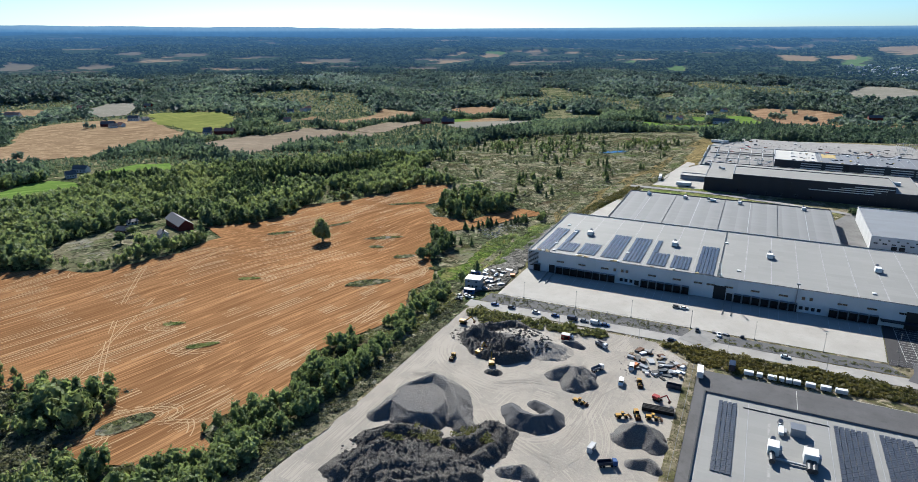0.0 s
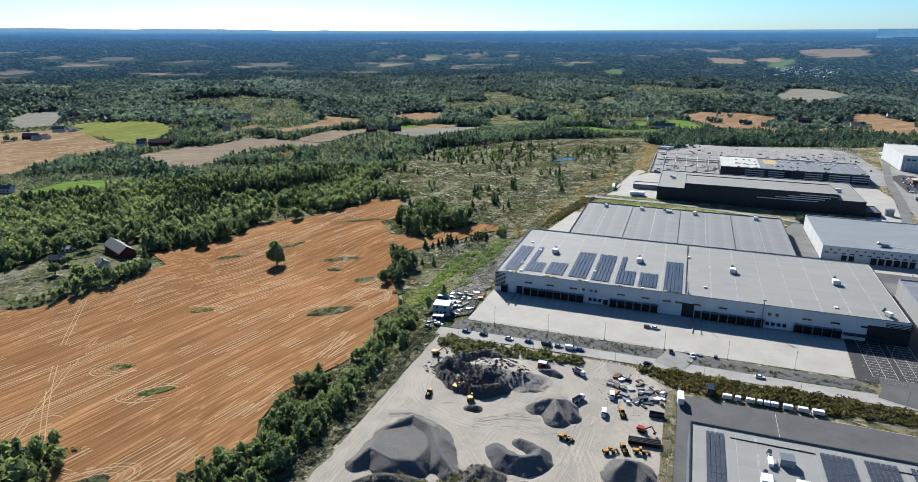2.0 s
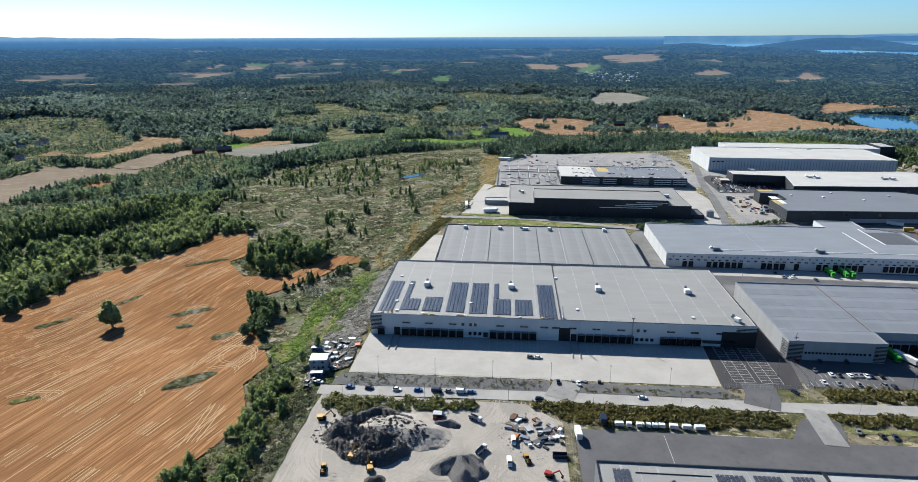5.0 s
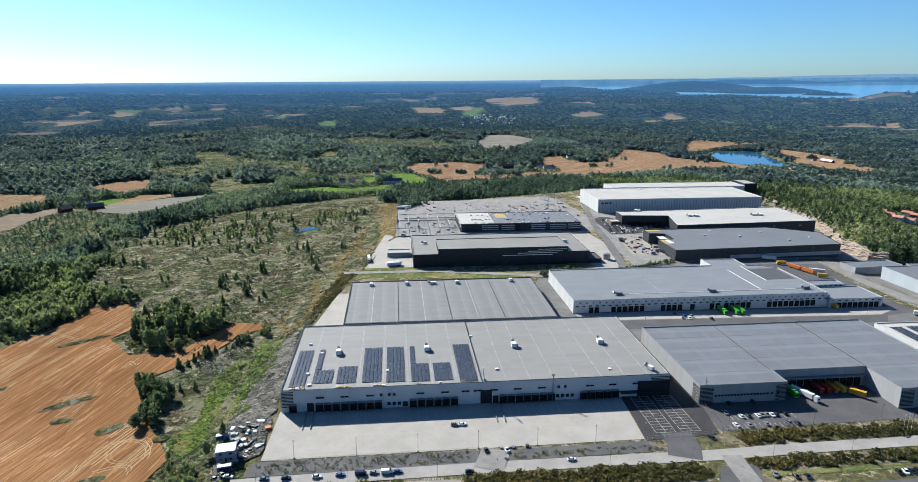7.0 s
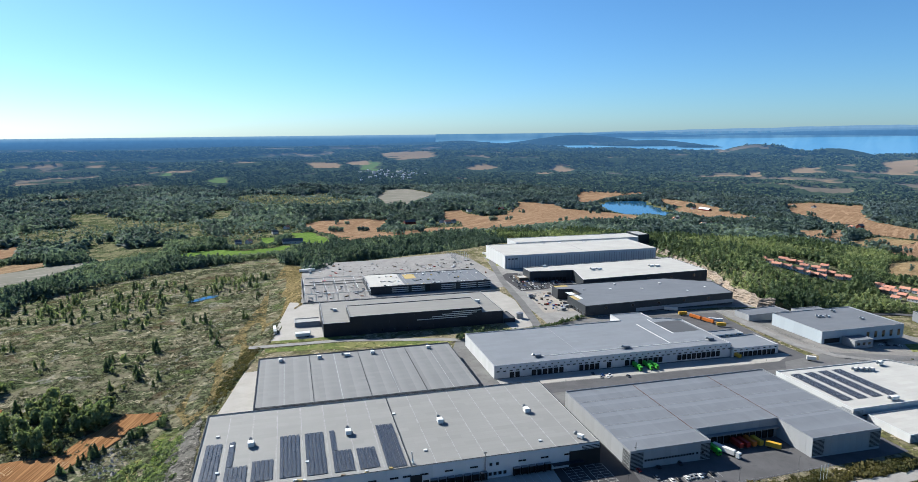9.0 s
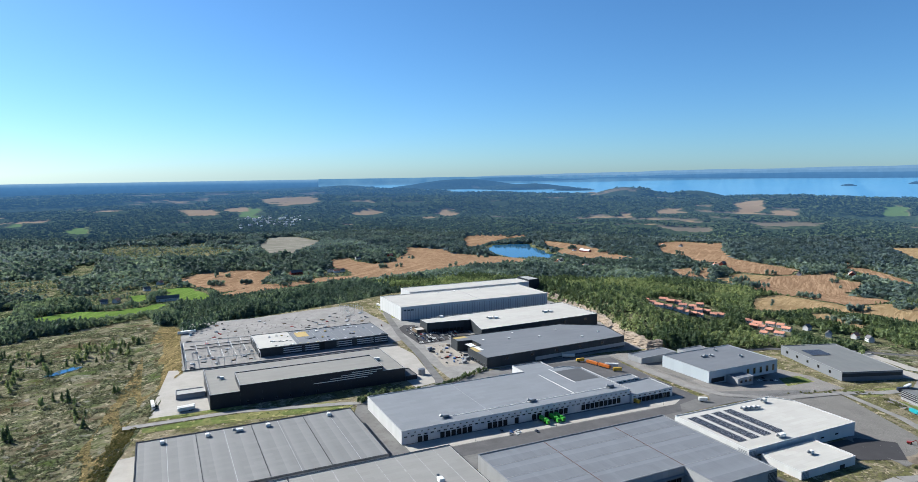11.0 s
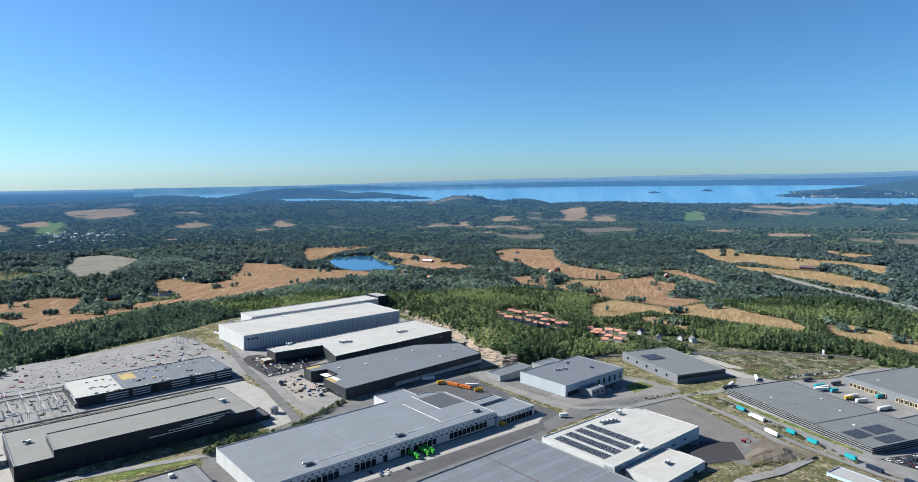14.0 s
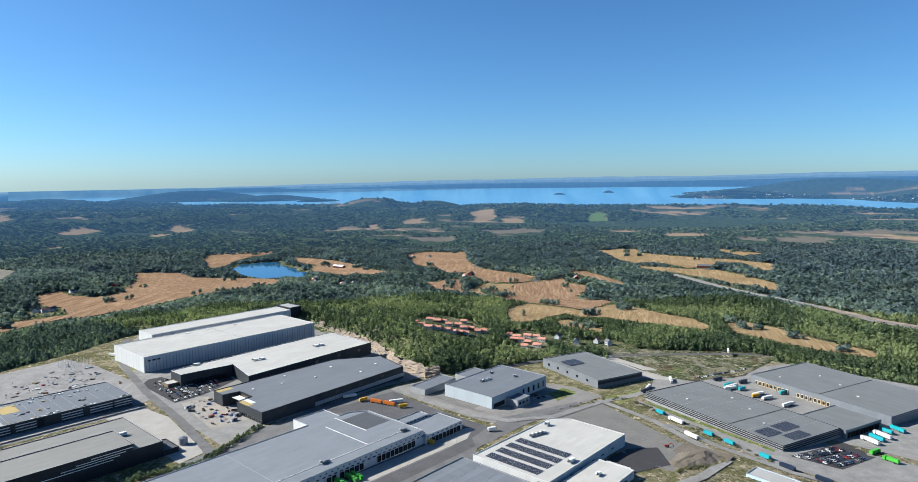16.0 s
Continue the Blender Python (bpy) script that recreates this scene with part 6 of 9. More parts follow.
for x0 in (0.5, 3.5, 6.5, 9.0):
    bm = bmesh.new()
    box(bm, x0, x0 + 0.12, 0.2, 0.32, 0, 0.398)
    part("support", bm, STEEL, duct)
for dx, dy in ((-0.7, -5.4), (10.2, -5.6), (11.6, -5.4)):
    tank = thing("flue_drum", "dark horizontal ventilation drum on a roof", "ventilation drum", (138 + dx, -151 + dy, 9.7), 0, "roof drums")
    bm = bmesh.new()
    tube(bm, 0.95, 0.95, -2.6, 2.6, 14, pose(0, 0, 1.5, 90, 0, 0))
    part("drum", bm, SLATE_METAL, tank)
    for y0 in (-1.8, 1.8):
        bm = bmesh.new()
        box(bm, -0.6, 0.6, y0 - 0.15, y0 + 0.15, 0, 0.7)
        part("cradle", bm, STEEL, tank)


# ---- vehicles, machines, stores and houses ----
def yard_z(x, y):
    """Height of the paving at a place in the park."""
    lift = 0.02
    for _, _, up, _, poly in YARDS:
        if outside(x, y, poly) < 0:
            lift = max(lift, up)
    for i, (_, _, line, width, _) in enumerate(ROADS[:9]):
        if outside(x, y, strip(line, width)) < 0:
            lift = max(lift, 0.26 + 0.05 * i)
    return float(park_z(x, y)) + lift


def wheel_mesh(radius, width):
    bm = bmesh.new()
    tube(bm, radius, radius, -width / 2, width / 2, 12, pose(0, 0, 0, 0, 90, 0))
    return mesh_of("wheel", bm, RUBBER)


def loft(bm, sections):
    """Skins rings of x half-width, y, z bottom, z top from front to back."""
    rings = [[bm.verts.new((sx * w, y, z)) for sx, z in ((-1, z0), (1, z0), (1, z1), (-1, z1))] for w, y, z0, z1 in sections]
    bm.faces.new(rings[0]), bm.faces.new(list(reversed(rings[-1])))
    for a, b in zip(rings, rings[1:]):
        for i in range(4):
            bm.faces.new((a[i], b[i], b[(i + 1) % 4], a[(i + 1) % 4]))
    bmesh.ops.recalc_face_normals(bm, faces=bm.faces[:])


def car(paint, text, tall=0.0):
    ob = thing("car", text, "car", (0, 0, -60))
    bm = bmesh.new()
    loft(bm, ((0.80, -2.15, 0.35, 0.62), (0.88, -1.9, 0.28, 0.80), (0.90, -0.9, 0.25, 0.92), (0.90, 1.3, 0.25, 0.95), (0.86, 2.05, 0.3, 0.92), (0.78, 2.2, 0.4, 0.78)))
    part("body", bm, paint, ob)
    bm = bmesh.new()
    loft(bm, ((0.72, -0.98, 0.90, 0.93), (0.66, -0.35, 0.93, 1.40 + tall), (0.66, 1.1 + tall, 0.95, 1.42 + tall), (0.70, 1.75 + tall * 0.6, 0.94, 0.98 + tall)))
    part("cabin", bm, GLASS, ob)
    bm = bmesh.new()
    box(bm, -0.64, 0.64, -0.32, 1.08 + tall, 1.424 + tall, 1.47 + tall)
    part("roof", bm, paint, ob)
    w = wheel_mesh(0.33, 0.22)
    for x, y in ((-0.82, -1.35), (0.82, -1.35), (-0.82, 1.35), (0.82, 1.35)):
        piece("wheel", w, ob, Matrix.Translation((x, y, 0.33)))
    return ob


def van(paint, text):
    ob = thing("van", text, "van", (0, 0, -60))
    bm = bmesh.new()
    loft(bm, ((0.85, -2.6, 0.4, 0.95), (0.95, -2.3, 0.35, 1.15), (0.97, -1.4, 0.3, 2.0), (0.97, 2.6, 0.3, 2.1), (0.95, 2.7, 0.4, 2.05)))
    part("body", bm, paint, ob)
    bm = bmesh.new()
    box(bm, -0.8, 0.8, -2.02, -1.5, 1.25, 1.85, pose(0, -0.14, 0, -14, 0, 0))
    part("windscreen", bm, GLASS, ob)
    w = wheel_mesh(0.36, 0.24)
    for x, y in ((-0.88, -1.8), (0.88, -1.8), (-0.88, 1.7), (0.88, 1.7)):
        piece("wheel", w, ob, Matrix.Translation((x, y, 0.36)))
    return ob


def trailer(paint, text, length=13.6, cab=None):
    """A box trailer, with a tractor in front when a cab paint is given."""
    ob = thing("lorry" if cab else "trailer", text, "lorry" if cab else "trailer", (0, 0, -60))
    bm = bmesh.new()
    box(bm, -1.27, 1.27, 0, length, 1.15, 3.95)
    bmesh.ops.bevel(bm, geom=bm.edges[:], offset=0.06, segments=1, affect="EDGES")
    part("cargo_box", bm, paint, ob)
    bm = bmesh.new()
    box(bm, -0.9, 0.9, 0.4, length - 0.2, 0.75, 1.146)
    part("chassis", bm, STEEL, ob)
    w = wheel_mesh(0.5, 0.34)
    axles = [length - 1.6, length - 2.9] + ([length - 4.2] if length > 10 else [])
    if cab:
        bm = bmesh.new()
        loft(bm, ((1.2, -3.3, 0.7, 2.9), (1.25, -3.0, 0.55, 3.5), (1.25, -1.2, 0.55, 3.75), (1.2, -1.0, 0.6, 3.6)))
        part("cab", bm, cab, ob)
        bm = bmesh.new()
        box(bm, -1.05, 1.05, -3.36, -3.2, 1.9, 2.7)
        part("windscreen", bm, GLASS, ob)
        bm = bmesh.new()
        box(bm, -0.8, 0.8, -0.98, 2.4, 0.55, 0.745)
        part("tractor_frame", bm, RUBBER, ob)
        axles += [-2.4, 0.9]
    else:
        bm = bmesh.new()
        box(bm, -0.8, -0.6, 1.9, 2.1, 0, 0.746), box(bm, 0.6, 0.8, 1.9, 2.1, 0, 0.746)
        part("support_leg", bm, STEEL, ob)
    for y in axles:
        for x in (-1.02, 1.02):
            piece("wheel", w, ob, Matrix.Translation((x, y, 0.5)))
    return ob


def tipper(paint, body, text):
    ob = thing("tipper_lorry", text, "lorry", (0, 0, -60))
    bm = bmesh.new()
    loft(bm, ((1.2, -4.2, 0.7, 2.6), (1.25, -4.0, 0.6, 3.0), (1.25, -2.3, 0.6, 3.1), (1.2, -2.2, 0.6, 3.0)))
    part("cab", bm, paint, ob)
    bm = bmesh.new()
    box(bm, -1.05, 1.05, -4.26, -4.1, 1.8, 2.5)
    part("windscreen", bm, GLASS, ob)
    for name, d in (("tipper_floor", (-1.25, 1.25, -1.8, 4.2, 1.3, 1.5)), ("tipper_side", (-1.3, -1.2, -1.8, 4.2, 1.502, 2.7)), ("tipper_side", (1.2, 1.3, -1.8, 4.2, 1.502, 2.7)), ("tipper_front", (-1.18, 1.18, -1.8, -1.65, 1.502, 3.0))):
        bm = bmesh.new()
        box(bm, *d)
        part(name, bm, body, ob)
    bm = bmesh.new()
    box(bm, -0.6, 0.6, -2.1, 4.0, 0.7, 1.29)
    part("chassis", bm, RUBBER, ob)
    w = wheel_mesh(0.52, 0.36)
    for y in (-3.2, -1.7, 1.9, 3.3):
        for x in (-1.0, 1.0):
            piece("wheel", w, ob, Matrix.Translation((x, y, 0.52)))
    return ob


def wheel_loader(text):
    ob = thing("wheel_loader", text, "wheel loader", (0, 0, -60))
    for name, mat, dims in (("engine_cover", YELLOW_PAINT, (-1.1, 1.1, 0.6, 3.4, 1.0, 2.3)), ("cab", GLASS, (-0.8, 0.8, -0.7, 0.58, 1.5, 3.3)), ("cab_roof", YELLOW_PAINT, (-0.9, 0.9, -0.8, 0.7, 3.304, 3.5)),
                            ("front_frame", YELLOW_PAINT, (-0.6, 0.6, -2.4, -0.72, 0.8, 1.7)), ("lift_arm", YELLOW_PAINT, (-0.75, -0.5, -4.0, -1.6, 1.0, 1.5)), ("lift_arm", YELLOW_PAINT, (0.5, 0.75, -4.0, -1.6, 1.0, 1.5)),
                            ("bucket_floor", RUST, (-1.5, 1.5, -5.2, -3.9, 0.25, 0.45)), ("bucket_back", RUST, (-1.5, 1.5, -4.05, -3.9, 0.454, 1.6)), ("counterweight", RUBBER, (-1.1, 1.1, 3.404, 3.8, 0.9, 1.8))):
        bm = bmesh.new()
        box(bm, *dims)
        bmesh.ops.bevel(bm, geom=bm.edges[:], offset=0.05, segments=1, affect="EDGES")
        part(name, bm, mat, ob)
    w = wheel_mesh(0.85, 0.65)
    for x in (-1.15, 1.15):
        for y in (-1.7, 1.8):
            piece("wheel", w, ob, Matrix.Translation((x, y, 0.85)))
    return ob


def excavator(paint, text):
    ob = thing("excavator", text, "excavator", (0, 0, -60))
    for x in (-1.3, 1.3):
        bm = bmesh.new()
        box(bm, x - 0.35, x + 0.35, -2.2, 2.2, 0, 0.95)
        bmesh.ops.bevel(bm, geom=[e for e in bm.edges if abs(e.verts[0].co.y - e.verts[1].co.y) < 0.01 and abs(e.verts[0].co.z - e.verts[1].co.z) < 0.01], offset=0.4, segments=2, affect="EDGES")
        part("track", bm, RUBBER, ob)
    for name, mat, dims in (("house", paint, (-1.4, 1.4, -0.6, 2.6, 1.1, 2.5)), ("cab", GLASS, (-1.4, -0.4, -1.7, -0.62, 1.1, 2.9)), ("cab_roof", paint, (-1.45, -0.35, -1.75, -0.55, 2.904, 3.05)), ("turntable", RUBBER, (-0.9, 0.9, -0.9, 0.9, 0.7, 1.096))):
        bm = bmesh.new()
        box(bm, *dims)
        part(name, bm, mat, ob)
    for name, mat, m, dims in (("boom", paint, pose(0.3, -0.7, 1.6, -40, 0, 0), (-0.28, 0.28, -5.2, 0, -0.3, 0.3)), ("stick", paint, pose(0.3, -4.6, 4.9, 55, 0, 0), (-0.2, 0.2, -3.2, 0, -0.22, 0.22)), ("bucket", RUST, pose(0.3, -6.4, 2.0, 20, 0, 0), (-0.7, 0.7, -0.8, 0.4, -0.9, 0.3))):
        bm = bmesh.new()
        box(bm, *dims, m)
        part(name, bm, mat, ob)
    return ob


def cabin(paint, text, length=6.0, deep=2.5, high=2.7, storeys=1):
    ob = thing("site_cabin", text, "cabin", (0, 0, -60))
    for s in range(storeys):
        bm = bmesh.new()
        box(bm, -length / 2, length / 2, -deep / 2, deep / 2, s * high + 0.15, (s + 1) * high)
        part("cabin_body", bm, paint, ob)
        bm = bmesh.new()
        box(bm, -length / 2 - 0.08, length / 2 + 0.08, -deep / 2 - 0.08, deep / 2 + 0.08, (s + 1) * high + 0.004, (s + 1) * high + 0.14)
        part("cabin_roof", bm, PALE_COPING, ob)
        for x in (-length / 4, length / 4):
            bm = bmesh.new()
            box(bm, x - 0.6, x + 0.6, -deep / 2 - 0.06, -deep / 2 - 0.004, s * high + 1.1, s * high + 2.1)
            part("window", bm, GLASS, ob)
    bm = bmesh.new()
    box(bm, -0.45, 0.45, -deep / 2 - 0.06, -deep / 2 - 0.004, 0.2, 2.1)
    part("door", bm, DOOR_DARK, ob)
    return ob


def skip(paint, text, length=6.0):
    ob = thing("skip", text, "skip", (0, 0, -60))
    for name, d in (("skip_floor", (-1.1, 1.1, -length / 2, length / 2, 0, 0.2)), ("skip_side", (-1.2, -1.1, -length / 2, length / 2, 0.204, 1.8)), ("skip_side", (1.1, 1.2, -length / 2, length / 2, 0.204, 1.8)),
                    ("skip_end", (-1.098, 1.098, -length / 2, -length / 2 + 0.1, 0.204, 1.8)), ("skip_end", (-1.098, 1.098, length / 2 - 0.1, length / 2, 0.204, 1.8))):
        bm = bmesh.new()
        box(bm, *d)
        part(name, bm, paint, ob)
    return ob


PAINTS = ((WHITE_PAINT, "white"), (BLACK_PAINT, "black"), (SILVER_PAINT, "silver"), (NAVY_PAINT, "dark blue"), (RED_PAINT, "red"), (BLUE_PAINT, "blue"), (MID_METAL, "grey"))
CARS = [car(p, f"{c} passenger car parked on asphalt") for p, c in PAINTS] + [car(p, f"{c} estate car parked on asphalt", 0.18) for p, c in PAINTS[:4]]
VANS = [van(WHITE_PAINT, "white delivery van parked on gravel"), van(NAVY_PAINT, "dark blue van parked beside the road")]


def park(ob, x, y, turn, group=""):
    made = copy_thing(ob, pose(x, y, yard_z(x, y), 0, 0, turn))
    if group:
        tagged(made, group=group)
    return made


rng = random.Random(11)


def any_car():
    return rng.choice(CARS[:4] * 3 + CARS[7:] * 2 + CARS[:7])


# cars along the road by the gravel depot
for x in (2.1, 11.8, 25.6, 36, 45.3, 51.3, 57.2, 62.1):
    park(rng.choice(VANS + CARS), x, -60.6 + rng.uniform(-0.4, 0.4), 90 + rng.uniform(-4, 4), "cars along the road")
for x, y, t in ((-17.6, -55, 40), (-20, -58, 60), (-14.5, -56.5, 80), (-19, -62, 100), (105, -47.5, 5), (115, -48, 10), (144.4, -58.6, 92), (95, -63.5, 90), (220, -47, 20), (92, -22, 90), (96, -22, 95)):
    park(rng.choice(CARS), x, y, t)
for x, y in ((234, -14), (239, -24), (245.6, -28), (249.7, -28.4), (255, -28), (257.7, -27.6), (260.5, -27.4), (263.2, -28), (265.7, -27.6), (271, -27), (238.2, -36.5), (245.2, -37), (255, -36.4), (267.5, -37), (271.8, -37.3), (246.4, -13.8), (260.3, -13.5)):
    park(any_car(), x, y, rng.choice((0, 180, 20)) + rng.uniform(-5, 5), "cars in a warehouse yard")
for x, y in ((234, -79), (242.7, -81.4), (248, -82), (292.6, -82.2), (296, -82), (299, -82), (302, -82), (276, 125), (279, 117), (282, 121), (284, 116), (287, 119), (300, 113)):
    park(any_car(), x, y, rng.uniform(-20, 20), "cars beside the halls")
for row in range(9):
    for k in range(24):
        if rng.random() < 0.66:
            x, y = 322 + 1.2 * row + 2.9 * k, 404 + 9.5 * row + k * 0.35
            if outside(x, y, YARDS[14][4]) < -2:
                park(any_car(), x, y, rng.choice((0, 180)), "cars in the staff car park")
u = Vector((math.cos(radians(-20)), math.sin(radians(-20))))
v = Vector((-u.y, u.x))
for row in range(7):
    for k in range(24):
        if rng.random() < 0.72:
            q = Vector((588, -92)) + u * (2 + 2.9 * k) - v * (4 + 5.0 * row + 2.5 * (row // 2))
            if outside(q.x, q.y, YARDS[23][4]) < -2:
                park(any_car(), q.x, q.y, -20 + rng.choice((0, 180)), "cars in the distribution centre car park")
for k in range(24):
    park(any_car(), 770 + 3.1 * k, 46 - 1.35 * k, -66, "cars along the apron edge")
for x, y in ((574, 140), (580, 138), (588, 137), (592, 136), (586, 146)):
    park(any_car(), x, y, rng.uniform(0, 180), "cars beside the halls")

def small_trailer(length, at, turn):
    ob = thing("box_trailer", "small white box trailer in a parked row", "trailer", at, turn)
    bm = bmesh.new()
    box(bm, -1.0, 1.0, -length * 0.4, length * 0.4, 0.55, 2.25)
    bmesh.ops.bevel(bm, geom=bm.edges[:], offset=0.08, segments=1, affect="EDGES")
    part("cargo_box", bm, WHITE_PAINT, ob)
    part("drawbar", drawbar(length), STEEL, ob)
    w = wheel_mesh(0.34, 0.2)
    for x in (-0.9, 0.9):
        piece("wheel", w, ob, Matrix.Translation((x, 0, 0.34)))
    return ob


def drawbar(length):
    bm = bmesh.new()
    box(bm, -0.06, 0.06, -length / 2 - 0.8, -length / 2 + 0.4, 0.40, 0.546)
    return bm


# lorries and trailers
teal = trailer(TEAL_PAINT, "teal box trailer parked beside a hall")
teal_short = trailer(TEAL_PAINT, "short teal box trailer beside a hall", 9.0)
white_trailer = trailer(WHITE_PAINT, "white box trailer parked beside a hall")
green_lorry = trailer(GREEN_PAINT, "bright green lorry at a loading dock", 9.0, GREEN_PAINT)
white_lorry = trailer(WHITE_PAINT, "white articulated lorry in a yard", 13.6, WHITE_PAINT)
orange_trailer = trailer(ORANGE_PAINT, "orange box trailer in a yard")
yellow_trailer = trailer(plain("mustard_paint", (0.44, 0.264, 0.024), 0.45), "mustard yellow box trailer in a yard", 8.5)
red_trailer = trailer(RED_PAINT, "red box trailer at a loading dock", 9.5)
small_navy = trailer(NAVY_PAINT, "small dark blue trailer beside a hedge", 5.0)
small_white = trailer(WHITE_PAINT, "short white box trailer in a yard", 7.0)
navy_trailer = trailer(NAVY_PAINT, "dark blue box trailer in a yard", 12.0)
for x, length in ((129.5, 4.7), (133.8, 2.9), (138.7, 4.4), (142.3, 2.6), (145.2, 2.9), (148.2, 3.5), (153.3, 4.7), (159.0, 4.9), (164.7, 5.6)):
    tagged(small_trailer(length, (x, -82.4, yard_z(x, -82.4)), 90 + rng.uniform(-3, 3)), group="parked row of white trailers")
park(small_navy, 122.6, -83.5, 0)
park(small_white, 110.6, -96, 4)
for x, y in ((628, 31), (601, -26), (592, -47), (580, -79)):
    park(teal_short, x, y, 160, "teal trailers along a hall")
park(white_lorry, 616, 11, 160, "lorries along a hall")
park(white_trailer, 585, -15, 160, "lorries along a hall")
park(navy_trailer, 569, -97, 165)
park(navy_trailer, 560, -124, 165)
for k, (x, y) in enumerate(((690, -134), (701, -136), (711, -140), (723, -143), (736, -147))):
    park((white_lorry, teal, white_lorry, teal_short, teal)[k], x, y, 150, "lorries at the docks")
park(green_lorry, 665, -147, 70)
park(green_lorry, 652, -156, 160)
for x, y, ob in ((765, 2, "w"), (763, -9, "t"), (757, -28, "w"), (778, -46, "t"), (743, -61, "w"), (791, -2, "n"), (782, 23, "n")):
    park({"w": white_lorry, "t": teal_short, "n": navy_trailer}[ob], x, y, 70, "trailers in the distribution yard")
park(white_lorry, 912, 60, 110)
park(yellow_trailer, 748, -28, 60)
park(white_lorry, 757, 0, 60)
park(white_trailer, 752, -40, 65)
park(teal, 770, 6, 70)
park(navy_trailer, 690, 68, 75)
park(white_lorry, 734, 62, -60)
park(white_trailer, 704, 74, 100)
for x in (315.8, 325.4, 330.4):
    park(green_lorry, x, 124.5, 0, "green lorries at the docks")
park(yellow_trailer, 411.5, 127, 0)
park(white_lorry, 296, -14, 24)
for x, ob in ((305.5, red_trailer), (310.2, red_trailer), (314.8, orange_trailer), (319.4, yellow_trailer), (288, green_lorry)):
    park(ob, x, -8, 0, "trailers in the truck recess")
park(yellow_trailer, 328, -14, 40)
park(orange_trailer, 452, 237, 14)
park(orange_trailer, 456, 222, 14)
park(yellow_trailer, 449.5, 257, 80)
park(yellow_trailer, 462, 211, 60)
park(white_trailer, 469, 225, 60)
park(small_white, 470, 108, 60)
park(white_trailer, 54, 281, -82)
park(white_trailer, 54.5, 284.6, -82)
park(white_lorry, 36, 300, 4)
park(red_trailer, 470, 286, 60)
park(white_trailer, 450, 274, 60)
for k in range(3):
    park(white_trailer, 77 + k * 4, 580 + 2 * k, 90, "trailers at the building site")
park(white_trailer, 352, 634, 20)
for x in (478, 497, 512, 530, 551, 575, 596):
    park(white_trailer, x, 648, rng.uniform(-3, 3), "white trailers behind a tall hall")

# gravel depot
EARTH = gravel_material("brown_earth", (0.105, 0.088, 0.068), (0.15, 0.13, 0.105))
SHALE = gravel_material("dark_shale_heap", (0.076, 0.074, 0.074), (0.150, 0.136, 0.120), lumps=0.45)
STONE_GREY = gravel_material("grey_crushed_stone", (0.158, 0.154, 0.152), (0.205, 0.192, 0.176), lumps=0.36)


def heap(label, ridges, seed, mat=STONE_GREY, top=(), slope=0.78, rough=0.5, cell=0.55, name="stone_mound"):
    """A tipped heap: slopes at rest fall from crests (x, y, z) and from a levelled top (outline, height), worn by gullies."""
    crests = [np.array(r, float) for r in ridges]
    pts = np.concatenate([c[:, :2] for c in crests] + [np.array(outline, float) for outline, _ in top])
    reach = 1.6 + max([c[:, 2].max() for c in crests] + [h for _, h in top]) / slope * 1.35
    lo, hi = pts.min(0) - reach, pts.max(0) + reach
    mid = (lo + hi) / 2
    X, Y = np.meshgrid(np.arange(lo[0], hi[0], cell), np.arange(lo[1], hi[1], cell))
    warp = 1 + 0.45 * (smooth_noise(X / 4 + 30, Y / 4 + 30, seed, 3) - 0.5)
    Z = np.full(X.shape, -9.0)
    for c in crests:
        for a, b in zip(c, c[1:] if len(c) > 1 else c):
            e = b[:2] - a[:2]
            k = np.clip(((X - a[0]) * e[0] + (Y - a[1]) * e[1]) / max(e @ e, 1e-6), 0, 1)
            d = np.hypot(X - a[0] - k * e[0], Y - a[1] - k * e[1])
            Z = np.maximum(Z, a[2] + (b[2] - a[2]) * k - slope * warp * np.maximum(d - 0.5, 0))
    for outline, h in top:
        Z = np.maximum(Z, h - slope * warp * np.maximum(outside(X, Y, outline), 0))
    lump = smooth_noise(X / 1.7 + 40, Y / 1.7 + 40, seed + 1, 3) - 0.5
    fold = smooth_noise(X / 6 + 9, Y / 6 + 9, seed + 2, 2) - 0.5
    Z = Z + np.clip(Z + 0.6, 0, 1.2) * (rough * 1.1 * lump + min(rough, 0.8) * 1.6 * fold)
    Z = np.maximum(Z, -0.7)
    n = X.shape
    me = mesh_from(name, np.stack([X - mid[0], Y - mid[1], Z], -1).reshape(-1, 3), grid_faces(*n)[:, ::-1], False)
    me.materials.append(mat)
    ob = tagged(new(name, me), label, "gravel heap", "heaps in the gravel depot")
    ob.matrix_basis = pose(mid[0], mid[1], float(park_z(mid[0], mid[1])) + 0.12)
    return ob


